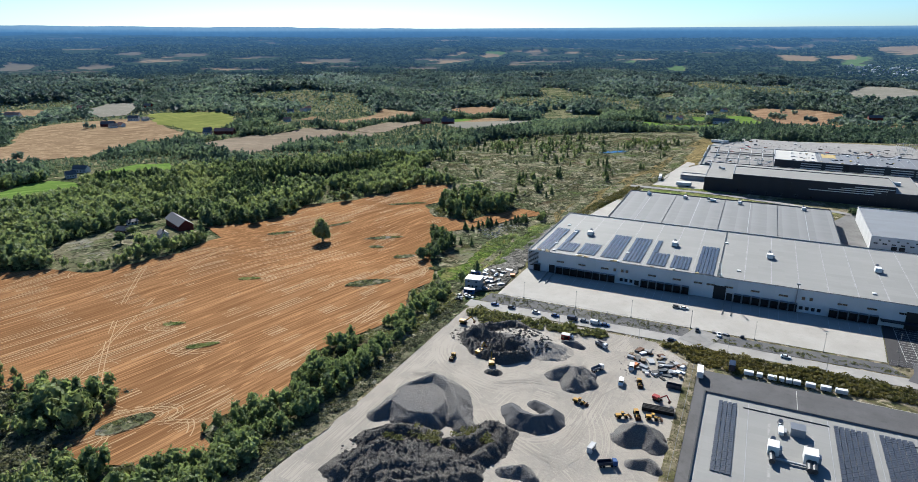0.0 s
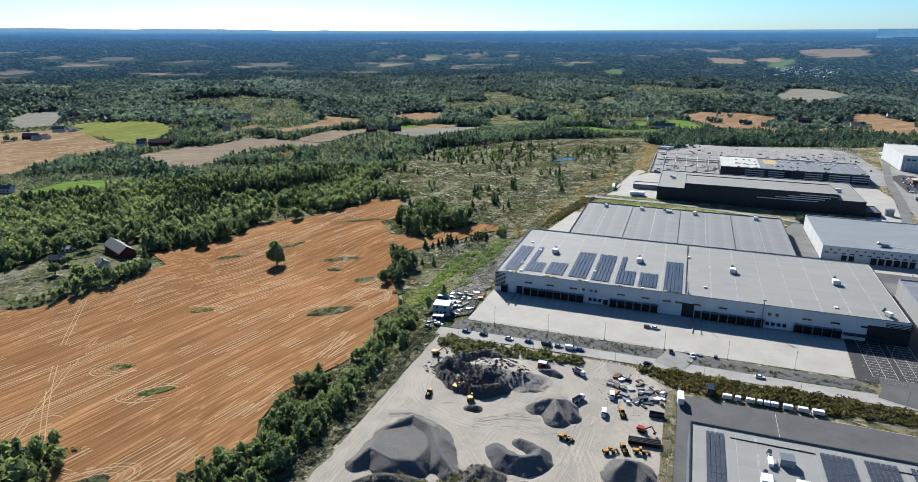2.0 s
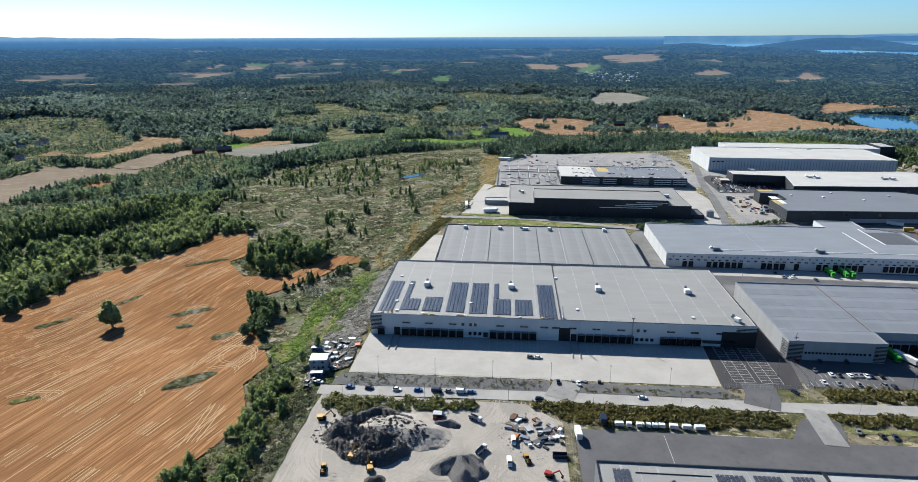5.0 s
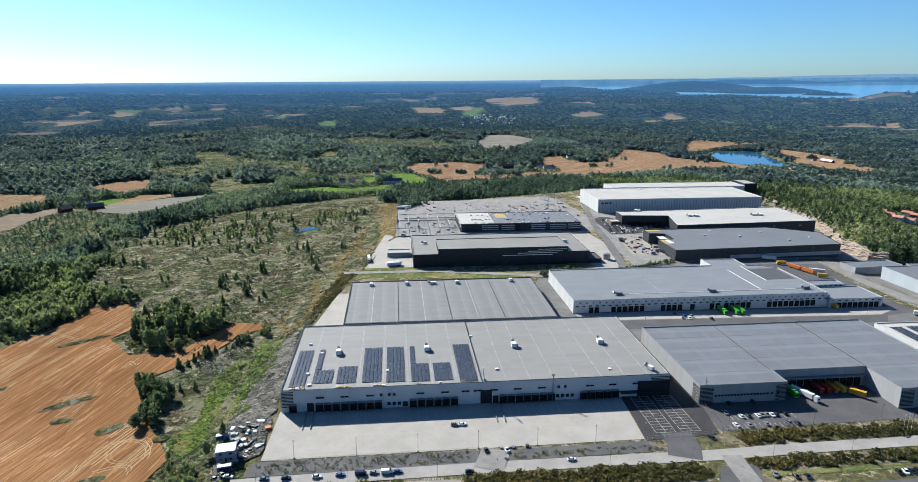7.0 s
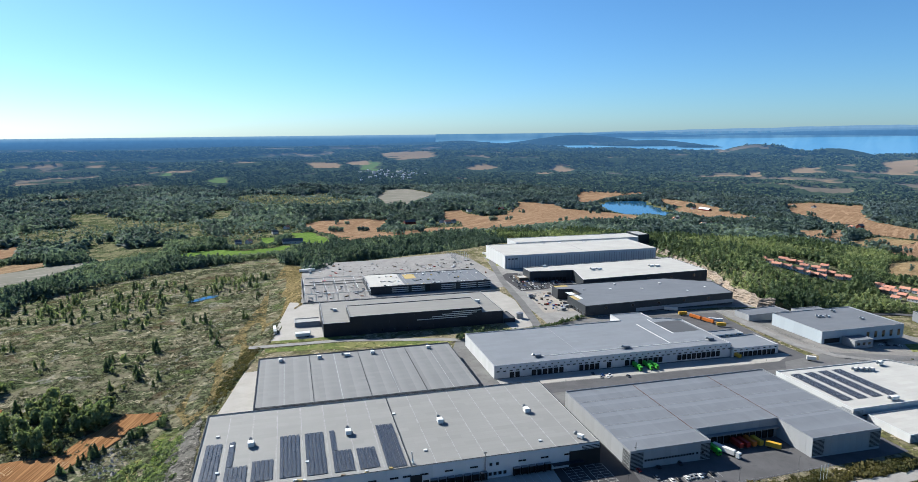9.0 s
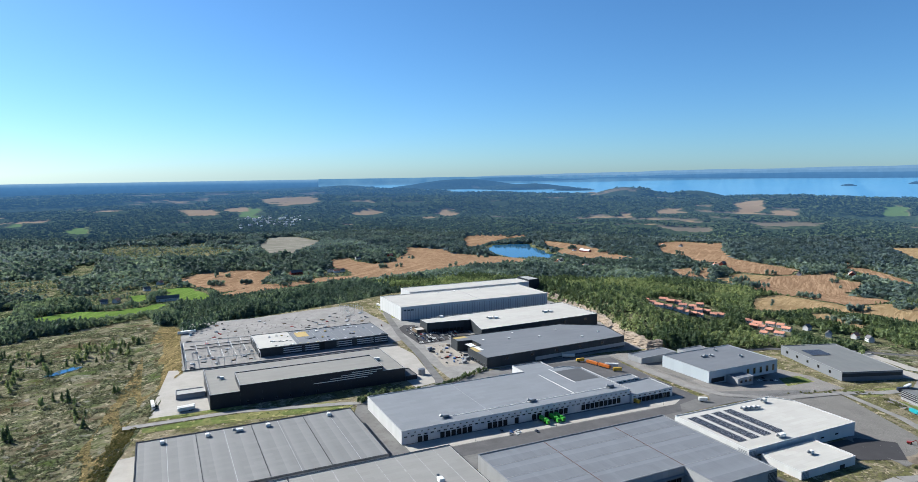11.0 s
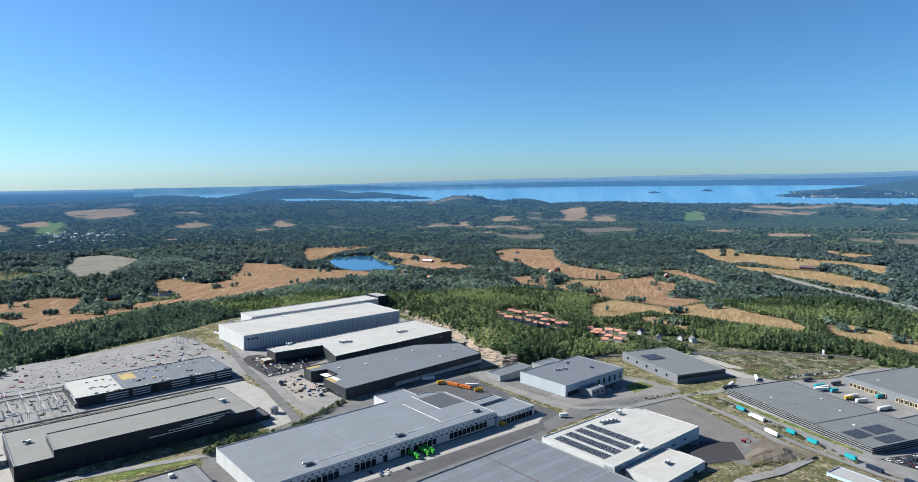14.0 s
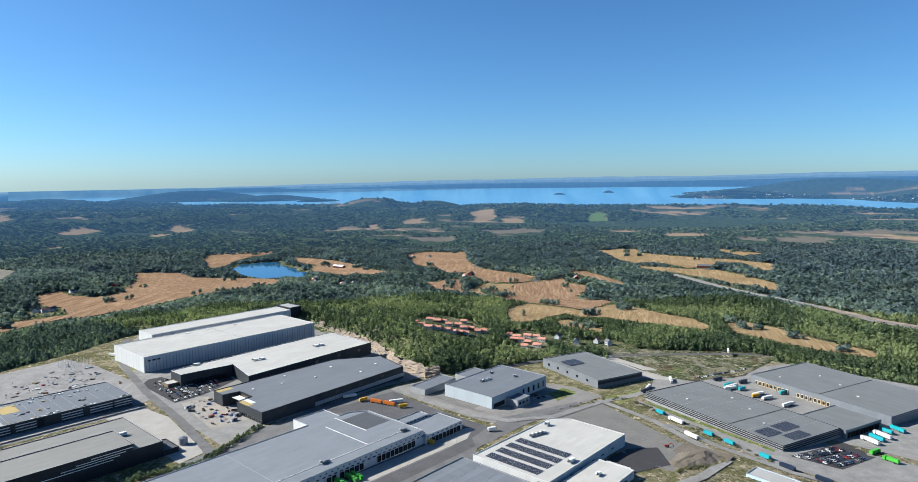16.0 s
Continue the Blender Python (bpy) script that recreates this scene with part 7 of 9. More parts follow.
heap("grey gravel heap with a levelled top", (((3.8, -157, 5.2), (10.4, -149, 6.6), (19.5, -153, 6.6), (24.5, -159.5, 5.6)), ((24.5, -159.5, 5.6), (29, -166, 4.6), (36, -171, 2.4)), ((2, -171, 4.6), (-1, -177, 2.6))), 3,
     top=((((2.6, -160), (11.5, -150.4), (18.2, -154.1), (22.4, -164.9), (20.9, -172.4), (12.4, -174.4), (1.6, -170.4)), 4.5),), rough=0.18)
heap("broad mound of dark broken stone", (((6.3, -190, 3.6), (12.2, -184.3, 4.4), (22.8, -181.5, 3.8), (27, -188, 3.2)), ((4.8, -211, 3.4), (7.8, -203, 3.8), (12, -195, 3.8)), ((14.4, -209, 3.6), (21.9, -201, 4.2), (34.3, -199, 3.6), (43.9, -189, 3.4)),
     ((24.2, -211, 3), (37, -204, 3.2), (46.8, -195, 2.6))), 5, SHALE, top=((((8, -207), (12, -190), (24, -186), (42, -188), (46, -194), (36, -202), (20, -208)), 2.7),), rough=0.9, slope=0.6)
heap("dark rubble mound with green weeds", (((31.3, -183, 3.2), (40.6, -178.5, 3.8), (43.5, -166, 3.6), (48.6, -168, 3.4), (49.3, -175.5, 3.4)), ((43.9, -189, 3.2), (48.2, -179, 3.4))), 14, SHALE, rough=0.9, slope=0.7)
heap("ring-shaped heap of dark crushed stone", (((45.2, -150.5, 2.8), (47, -153.2, 3.6), (51, -156.7, 4.2), (57.4, -156.8, 4.4), (61.8, -152.8, 4.0), (61.7, -148.1, 3.2), (56.9, -145, 2.4), (52.5, -143.6, 1.8)),), 7, CRUSHED, rough=0.4)
heap("grey conical gravel heap in the depot", (((53.2, -118.1, 3.2), (58, -116, 4.8), (64.4, -115, 5.0)), ((60.5, -116, 5.2), (63.1, -123, 4.0)), ((64.4, -115, 5.0), (68.5, -119.5, 3.0))), 8, rough=0.14)
heap("grey conical gravel heap beside parked machines", (((89.7, -151.5, 3.6), (92.8, -147, 5.4), (96.8, -147, 5.2), (100.2, -150.5, 3.6)),), 9, rough=0.12)
heap("low grey gravel heap in the depot", (((95, -164.5, 1.9), (100, -162.5, 2.4), (103, -165, 1.6)),), 10, rough=0.15)
heap("heap of blasted dark stone blocks", (((4, -100, 3.4), (7, -95, 4.0), (11, -89.7, 4.2), (22.4, -82.5, 4.2), (36.4, -89, 3.2), (45.8, -93.8, 2.0)), ((8, -97, 4.0), (17.5, -99.7, 4.4), (25.5, -103.3, 4.6), (34, -100.4, 3.8), (43.2, -100.3, 2.2)),
     ((8.4, -105.5, 3.0), (14.3, -113, 2.6), (27.7, -115.2, 3.6), (35.3, -108.7, 3.4))), 12, SHALE, top=((((19, -94), (27, -89), (38, -93), (46, -97), (36, -98.5), (20, -97)), 3.4),), rough=0.9)
heap("pale gravel ramp on a stone heap", (((44, -97, 3.0), (50, -99, 0.6)),), 23, GRAVEL, top=((((20, -97.5), (23, -91.5), (31, -89.5), (40, -93), (45, -97), (37, -98.6)), 4.4),), slope=0.42, rough=0.15)
heap("low heap of dark stone", (((49, -88, 1.8), (54, -87, 2.2), (57, -88.5, 1.4)),), 17, CRUSHED, rough=0.4)
heap("pale grey gravel heap", (((56, -187, 1.8), (62, -184.5, 2.6), (66, -187, 1.6)),), 18, rough=0.5)
heap("small dark gravel heap below a machine", (((26.5, -127.5, 1.4), (29.5, -127, 1.8)),), 19, SHALE, rough=0.5)
heap("dark brown earth mound beside a road", (((512, -38, 3.2), (530, -41, 3.8), (546, -47, 3.0)), ((512, -44, 2.6), (534, -50, 3.0))), 22, EARTH, top=((((508, -38), (534, -38), (546, -46), (536, -51), (512, -46)), 3.0),), slope=0.4, rough=0.6, cell=0.9)


def rubble(name, at, size, count, seed, label, big=1.0, mat=SHALE, slope=0.3):
    """Loose broken blocks strewn over and round a mound."""
    r = np.random.default_rng(seed)
    oct_v = np.array([(1, 0, 0), (-1, 0, 0), (0, 1, 0), (0, -1, 0), (0, 0, 1), (0, 0, -1)], float)
    oct_f = np.array([(0, 2, 4), (2, 1, 4), (1, 3, 4), (3, 0, 4), (2, 0, 5), (1, 2, 5), (3, 1, 5), (0, 3, 5)])
    q = r.random(count) ** 0.5
    ang = r.random(count) * 6.283
    x, y = at[0] + size[0] * q * np.cos(ang), at[1] + size[1] * q * np.sin(ang)
    z = np.array([surface_z(a, b) for a, b in zip(x, y)])
    s = big * (0.25 + 0.9 * r.random(count) ** 3)
    v = oct_v[None] * r.uniform(0.6, 1.3, (count, 6, 1)) * s[:, None, None] * (1, 1, 0.75) + np.stack([x, y, z], -1)[:, None]
    f = oct_f[None] + 6 * np.arange(count)[:, None, None]
    me = mesh_from(name, v.reshape(-1, 3), f.reshape(-1, 3), False)
    me.materials.append(mat)
    tagged(new(name, me), label, "rubble", kind="stuff")


PALE_ROCK = gravel_material("pale_rock", (0.264, 0.251, 0.229), (0.194, 0.18, 0.158))
HEAPS = [o for o in bpy.data.objects if o.name.startswith("stone_mound")]
bpy.context.view_layer.update()


def surface_z(x, y):
    """Top of the heaps at a place."""
    best = float(ground_z(x, y)) + 0.1
    for o in HEAPS:
        inv = o.matrix_world.inverted()
        ok, where, *_ = o.ray_cast(inv @ Vector((x, y, 60)), (inv.to_3x3() @ Vector((0, 0, -1))))
        if ok:
            best = max(best, (o.matrix_world @ where).z)
    return best


rubble("rubble", (24, -197), (26, 17), 900, 1, "dark broken stone blocks on a mound", 1.0)
rubble("rubble", (16, -188), (14, 9), 260, 2, "dark broken stone blocks on a mound", 0.9)
rubble("rubble", (20, -98), (26, 14), 700, 3, "dark blasted stone blocks on a heap", 1.1)
rubble("rubble", (24, -110), (14, 8), 350, 4, "dark blasted stone blocks on a heap", 1.1)
rubble("rubble", (43, -176), (10, 14), 300, 5, "dark broken stone blocks on a mound", 0.9)
rubble("rubble", (-12, -20), (9, 24), 260, 7, "grey loose rubble along a yard edge", 0.7, GREY_GRAVEL)
rubble("rubble", (-57, 94), (14, 24), 300, 10, "pale rock outcrop beside the field", 1.3, PALE_ROCK, 0.2)
rubble("rubble", (-16, 60), (8, 60), 220, 11, "grey loose stones beside a warehouse", 0.6, GREY_GRAVEL)
rubble("rubble", (190, 566), (115, 50), 700, 12, "small heaps of stone on a building site", 1.3, GREY_GRAVEL)
rubble("rubble", (330, 346), (18, 46), 240, 13, "rubble on a building site", 0.7, GREY_GRAVEL)
rubble("rubble", (545, 10), (40, 55), 260, 14, "stones on a gravel plot", 0.6, GREY_GRAVEL)
rubble("rubble", (90, -92), (14, 18), 260, 8, "small scrap and rubble on gravel", 0.6, GREY_GRAVEL)
rubble("rubble", (60, -49), (58, 3.4), 300, 9, "dark stones along a loading yard", 0.6, CRUSHED)
loader = wheel_loader("yellow wheel loader with a rusty bucket")
digger = excavator(YELLOW_PAINT, "yellow tracked excavator with a raised boom")
red_digger = excavator(RED_PAINT, "red tracked excavator among scrap")
dumper = tipper(WHITE_PAINT, MID_METAL, "white tipper lorry on gravel")
blue_dumper = tipper(BLUE_PAINT, NAVY_PAINT, "dark blue tipper lorry on gravel")
for machine, size in ((loader, 0.74), (digger, 0.85), (red_digger, 0.78), (dumper, 0.76), (blue_dumper, 0.8)):
    machine.scale = (size,) * 3
for x, y, t in ((68.6, -135, 80), (6.4, -122.8, 10), (86.1, -137.7, 120), (91, -134, 20), (87.9, -110, 15)):
    park(loader, x, y, t, "wheel loaders on the gravel")
park(digger, 16, -114, 170)
park(digger, 24.8, -121, 200)
park(digger, -4, -88, 100)
park(loader, 97, -134, 100, "wheel loaders on the gravel")
park(red_digger, 96.7, -119.5, 70)
park(red_digger, 542, -17, 30)
park(dumper, 69, -106, 150)
park(dumper, 65.3, -83, 60)
park(blue_dumper, 87.4, -169, 120)
skip_blue = skip(NAVY_PAINT, "dark blue open skip on gravel")
park(skip_blue, 101.5, -107, 90)
park(VANS[0], 80.7, -113, 5)
park(VANS[0], 82.4, -98.5, 5)
park(VANS[0], 48.6, -81, 90)
white_cabin = cabin(WHITE_METAL, "white site cabin with two windows")
blue_cabin = cabin(BLUE_PAINT, "blue site container with a pale roof", 6.0)
big_cabin = cabin(GREY_METAL, "two-storey grey site cabin block", 9.0, 7.5, 2.8, 2)
park(white_cabin, 80.3, -163, 80).scale = (0.7, 0.7, 0.85)
park(big_cabin, -19, -40.5, 8)
park(blue_cabin, -25, -24, 8)
park(blue_cabin, -17.5, -51, 10)
red_cabin = cabin(RED_PAINT, "red site container on the gravel", 4.0)
park(red_cabin, 48, -83, 0)
for x, y, t in ((77, 607, 90), (78, 572, 90), (82, 600, 90), (340, 316, 20), (320, 372, 10), (332, 306, 10)):
    park(white_cabin, x, y, t, "cabins on a building site")
for x, y in ((346, 330), (318, 360), (72, 410), (90, 640)):
    park(skip_blue, x, y, 30)
pipes = thing("pipe_stack", "stack of long black pipes on gravel", "pipes", (98, -127, 0.1), 4)
for k in range(9):
    bm = bmesh.new()
    tube(bm, 0.45, 0.45, -6, 6, 10, pose(0, (k % 5) * 0.95 - 2, 0.5 + 0.8 * (k // 5), 0, 90, 0))
    part("pipe", bm, RUBBER, pipes)


def scatter_stores(poly, count, seed, label, mats, big=2.2, group="stored material"):
    """Stacks, crates and scrap lying about, each a thing of its own."""
    r = random.Random(seed)
    p = np.array(poly)
    made = 0
    while made < count:
        x, y = r.uniform(p[:, 0].min(), p[:, 0].max()), r.uniform(p[:, 1].min(), p[:, 1].max())
        if outside(x, y, poly) > -0.5:
            continue
        made += 1
        w, d, h = r.uniform(0.5, big), r.uniform(0.4, big * 0.7), r.uniform(0.3, 1.4)
        ob = thing("material_stack", label, "building material", (x, y, yard_z(x, y)), r.uniform(0, 180), group)
        mat = r.choice(mats)
        bm = bmesh.new()
        box(bm, -w, w, -d, d, 0.12 if y < 0 else 0.0, 0.12 + h)
        bmesh.ops.bevel(bm, geom=bm.edges[:], offset=0.05, segments=1, affect="EDGES")
        part("load", bm, mat, ob)
        bm = bmesh.new()
        box(bm, -w * 0.95, w * 0.95, -d * 0.9, d * 0.9, 0, 0.116)
        if y < 0:
            part("pallet", bm, WOOD, ob)


MIX = (GREY_METAL, PALE_COPING, STEEL, WOOD, CONCRETE, RUST, MID_METAL, WHITE_METAL, SLATE_METAL, RUBBER, CRUSHED, WOOD, STEEL)
scatter_stores(((78, -76), (104, -84), (105, -104), (86, -104), (80, -92)), 55, 1, "stack of scrap and building material on gravel", MIX + (ORANGE_PAINT, WHITE_PAINT))
scatter_stores(((-26, -12), (-4, -4), (-3, -30), (-14, -48), (-18, -34)), 50, 2, "stack of building material beside site cabins", MIX + (ORANGE_PAINT, WHITE_PAINT))
scatter_stores(((310, 302), (346, 306), (349, 390), (324, 390)), 36, 3, "stack of building material in a yard", MIX + (BLUE_PAINT, RED_PAINT))
scatter_stores(((70, 512), (300, 500), (312, 560), (150, 620), (76, 625)), 50, 4, "stack of building material on a building site", MIX + (RED_PAINT,), 3.0)
scatter_stores(((70, 414), (138, 414), (138, 500), (72, 500)), 24, 5, "stack of steel on a building site", MIX, 2.4)
scatter_stores(((210, 520), (312, 500), (316, 610), (290, 640), (240, 600)), 36, 6, "stack of building material on a building site", MIX, 3.2)
scatter_stores(((420, 655), (640, 660), (640, 668), (420, 664)), 12, 7, "crate stored behind a warehouse", MIX, 2.4)
scatter_stores(((430, 722), (640, 728), (645, 745), (430, 735)), 34, 8, "orange or dark storage box behind a warehouse", (ORANGE_PAINT, YELLOW_PAINT, SLATE_METAL, YELLOW_PAINT), 3.6)
scatter_stores(((58, 322), (76, 322), (76, 334), (58, 334)), 10, 9, "dark crate beside a black warehouse", (SLATE_METAL, STEEL, RUBBER), 1.8)
scatter_stores(((110, -46.5), (128, -46), (128, -44.8), (110, -45)), 8, 10, "grey technical cabinet at a yard entrance", (CONCRETE, STEEL, SLATE_METAL), 1.6)

# markings, lamps and fences


def marking(name, label, lines):
    ob = thing(name, label, "road marking", (lines[0][0], lines[0][1], 0))
    for x0, y0, x1, y1 in lines:
        d = Vector((x1 - x0, y1 - y0))
        n = Vector((-d.y, d.x)).normalized() * 0.09
        bm = bmesh.new()
        vs = [bm.verts.new((x - lines[0][0], y - lines[0][1], yard_z(x, y) + 0.012)) for x, y in ((x0 - n.x, y0 - n.y), (x1 - n.x, y1 - n.y), (x1 + n.x, y1 + n.y), (x0 + n.x, y0 + n.y))]
        f = bm.faces.new(vs)
        up = bmesh.ops.extrude_face_region(bm, geom=[f])["geom"]
        for e in up:
            if isinstance(e, bmesh.types.BMVert):
                e.co.z += 0.01
        part("line", bm, LINE_PAINT, ob)
    return ob


for x0 in (194.0, 207.5):
    lines = [(x0 + 5.2, -39, x0 + 5.2, 0)]
    for k in range(15):
        lines.append((x0, -39 + 2.7 * k, x0 + 10.4, -39 + 2.7 * k))
    marking("bay_lines", "white parking bay lines on black asphalt", [(a, b, c, d) for a, b, c, d in lines] + [(x0, -39, x0, 0), (x0 + 10.4, -39, x0 + 10.4, 0)])
marking("bay_lines", "white loading bay lines on pale concrete", [(18 + 4.55 * k, -16, 18 + 4.55 * k, -2) for k in range(9)] + [(69 + 4.55 * k, -16, 69 + 4.55 * k, -2) for k in range(7)] + [(119 + 4.55 * k, -16, 119 + 4.55 * k, -2) for k in range(8)] + [(165 + 4.55 * k, -16, 165 + 4.55 * k, -2) for k in range(6)])
marking("bay_lines", "white lane lines across dark asphalt", [(145, -86, 145, -120), (148, -88, 148, -120), (128, -85, 200, -86.2)])
marking("bay_lines", "white parking bay lines in a yard", [(240 + 2.7 * k, -31, 240 + 2.7 * k, -26) for k in range(14)] + [(232 + 2.8 * k, -39.5, 232 + 2.8 * k, -35) for k in range(16)])


def street_lamp(x, y, turn=0.0, high=9.0):
    ob = thing("street_lamp", "thin grey lamp post at a yard edge", "street lamp", (x, y, yard_z(x, y)), turn, "lamp posts")
    for name, mat, fn in (("footing", CONCRETE, lambda b: box(b, -0.3, 0.3, -0.3, 0.3, 0, 0.5)), ("pole", STEEL, lambda b: tube(b, 0.09, 0.06, 0.504, high, 8)), ("lamp_head", SLATE_METAL, lambda b: box(b, -0.15, 0.15, -1.2, 0.1, high + 0.004, high + 0.16))):
        bm = bmesh.new()
        fn(bm)
        part(name, bm, mat, ob)


for k in range(7):
    street_lamp(13 + 29.5 * k, -44.4, 180)
for k in range(9):
    street_lamp(0 + 40 * k, -67, 0)
for x, y in ((192, -30), (204.8, -22), (218, -30), (232, -40), (280, -38), (320, -36), (430, 118), (250, 118), (320, 117)):
    street_lamp(x, y)


def flagpole(x, y):
    ob = thing("flagpole", "white flagpole with a pale hanging flag", "flagpole", (x, y, yard_z(x, y)), 30, "flagpoles")
    for name, mat, fn in (("pole", WHITE_PAINT, lambda b: tube(b, 0.10, 0.06, 0, 10, 8)), ("flag", WHITE_PAINT, lambda b: box(b, 0.1, 1.3, -0.02, 0.02, 6.4, 9.7))):
        bm = bmesh.new()
        fn(bm)
        part(name, bm, mat, ob)


for x, y in ((322.3, -48.6), (324.6, -48.4), (327.0, -48.2)):
    flagpole(x, y)


def fence(line, label, high=2.0, gap=3.0):
    ob = thing("fence", label, "fence", (line[0][0], line[0][1], 0))
    post = boxes("post", STEEL, (-0.04, 0.04, -0.04, 0.04, 0, high))
    for a, b in zip(line, line[1:]):
        d = Vector(b) - Vector(a)
        k = max(1, round(d.length / gap))
        for i in range(k):
            x, y = a[0] + d.x * i / k, a[1] + d.y * i / k
            piece("post", post, ob, Matrix.Translation((x - line[0][0], y - line[0][1], yard_z(x, y))))
        bm = bmesh.new()
        for z in (0.3, 1.1, high - 0.1):
            za, zb = yard_z(*a) + z, yard_z(*b) + z
            n = Vector((-d.y, d.x)).normalized() * 0.02
            o = Vector(line[0])
            q = [Vector(a) - o, Vector(b) - o]
            vs = [bm.verts.new((p.x + s * n.x, p.y + s * n.y, h + e)) for e in (-0.02, 0.02) for p, h, s in ((q[0], za, -1), (q[1], zb, -1), (q[1], zb, 1), (q[0], za, 1))]
            for f in ((3, 2, 1, 0), (4, 5, 6, 7), (0, 1, 5, 4), (1, 2, 6, 5), (2, 3, 7, 6), (3, 0, 4, 7)):
                bm.faces.new([vs[i] for i in f])
        part("rail", bm, STEEL, ob)


fence(((107.2, -86), (107.2, -130), (107.2, -200)), "wire fence beside a gravel depot", 2.2)
fence(((-2, -46), (60, -45.6), (100, -45.4)), "low wire fence along a loading yard", 1.6, 4.0)
fence(((187, -45), (228, -43), (232, -34), (231, -14)), "wire fence round a car park", 2.2)
fence(((228, -41.5), (345, -37.5)), "wire fence above a hedge", 2.0, 4.0)
fence(((496, 104), (540, 100), (640, 98)), "wire fence along a gravel plot", 2.0, 4.0)
fence(((500, 120), (496, 190), (496, 262)), "wire fence along a road", 2.0, 4.0)


# blasted rock behind the halls
def rock_wall(line, high, seed, label):
    pts = [Vector(p) for p in line]
    verts, rows, cols = [], 14, 0
    for a, b in zip(pts, pts[1:]):
        n = int((b - a).length / 2.0)
        for i in range(n):
            p = a.lerp(b, i / n)
            d = (b - a).normalized()
            cols += 1
            for r in range(rows):
                h = r / (rows - 1)
                k = float(smooth_noise(np.array([p.x / 4.0 + 3 * r]), np.array([p.y / 4.0]), seed, 3)[0])
                out = (h * 7 + (k - 0.5) * 5) * (1 if r else 0.4)
                top = high * (0.65 + 0.7 * float(smooth_noise(np.array([p.x / 14]), np.array([p.y / 14]), seed + 1, 2)[0]))
                verts.append((p.x - d.y * out, p.y + d.x * out, float(park_z(p.x, p.y)) - 1.5 + h * top))
    me = mesh_from("rock_wall", verts, grid_faces(cols, rows), False)
    me.materials.append(ROCK_FACE)
    tagged(new("rock_wall", me), label, "rock face", kind="structure")


rock_wall(((652, 768), (646, 600), (604, 424), (556, 330), (552, 276), (566, 262)), 12, 3, "pale blasted rock face behind the halls")


# ---- houses and farms ----
def gable(bm, w, d, z0, ridge, over=0.5, thick=0.25):
    """Two roof slopes with thickness, ridge along x."""
    for s in (-1, 1):
        lo, hi = [], []
        for x in (-w / 2 - over, w / 2 + over):
            for y, z in ((s * (d / 2 + over), z0 - over * (ridge - z0) / (d / 2)), (0, ridge)):
                lo.append(bm.verts.new((x, y, z))), hi.append(bm.verts.new((x, y, z + thick)))
        for f in ((lo[0], lo[1], lo[3], lo[2]), (hi[0], hi[2], hi[3], hi[1]), (lo[0], hi[0], hi[1], lo[1]), (lo[2], lo[3], hi[3], hi[2]), (lo[0], lo[2], hi[2], hi[0])):
            bm.faces.new(f)
    bmesh.ops.recalc_face_normals(bm, faces=bm.faces[:])


def house(x, y, turn, w, d, high, ridge, wall, roof, label, group="", windows=3, chimney=True, category="house"):
    z = float(ground_z(x, y))
    ob = thing("house" if category == "house" else "barn", label, category, (x, y, z), turn, group)
    bm = bmesh.new()
    lo = [bm.verts.new(p) for p in ((-w / 2, -d / 2, -1), (w / 2, -d / 2, -1), (w / 2, d / 2, -1), (-w / 2, d / 2, -1))]
    hi = [bm.verts.new(p) for p in ((-w / 2, -d / 2, high), (w / 2, -d / 2, high), (w / 2, d / 2, high), (-w / 2, d / 2, high))]
    top = [bm.verts.new((-w / 2, 0, ridge)), bm.verts.new((w / 2, 0, ridge))]
    for f in ((lo[0], lo[1], hi[1], hi[0]), (lo[2], lo[3], hi[3], hi[2]), (lo[1], lo[2], hi[2], top[1], hi[1]), (lo[3], lo[0], hi[0], top[0], hi[3])):
        bm.faces.new(f)
    part("wall", bm, wall, ob)
    bm = bmesh.new()
    gable(bm, w, d, high + 0.02, ridge + 0.02)
    part("roof", bm, roof, ob)
    if chimney:
        bm = bmesh.new()
        box(bm, w * 0.2, w * 0.2 + 0.7, -0.4, 0.4, ridge - 0.6, ridge + 1.2)
        part("chimney", bm, RUST, ob)
    for k in range(windows):
        xx = -w / 2 + w * (k + 0.5) / windows
        for s in (-1, 1):
            bm = bmesh.new()
            box(bm, xx - 0.65, xx + 0.65, *((-d / 2 - 0.06, -d / 2 - 0.002) if s < 0 else (d / 2 + 0.002, d / 2 + 0.06)), high * 0.35, high * 0.35 + 1.3)
            part("window", bm, GLASS, ob)
    return ob


house(-286, -12, -24, 31, 11, 5.0, 9.0, RED_WOOD, SLATE_ROOF, "large dark red barn with a grey metal roof", windows=6, chimney=False, category="barn")
house(-272, -40, -24, 8, 6, 3.4, 5.6, WHITE_METAL, SLATE_ROOF, "small white farmhouse with a grey roof")
house(-312, -42, 20, 9, 7, 3.4, 5.6, WOOD, SLATE_ROOF, "brown timber cottage among trees")
house(-333, -18, 60, 8, 6, 2.6, 4.0, WHITE_METAL, SLATE_ROOF, "small white outbuilding beside a farmhouse", chimney=False)
house(-286, 34, 10, 24, 6, 2.6, 4.0, RED_WOOD, RED_WOOD, "long low dark red shed", chimney=False, category="barn")
rng = random.Random(5)
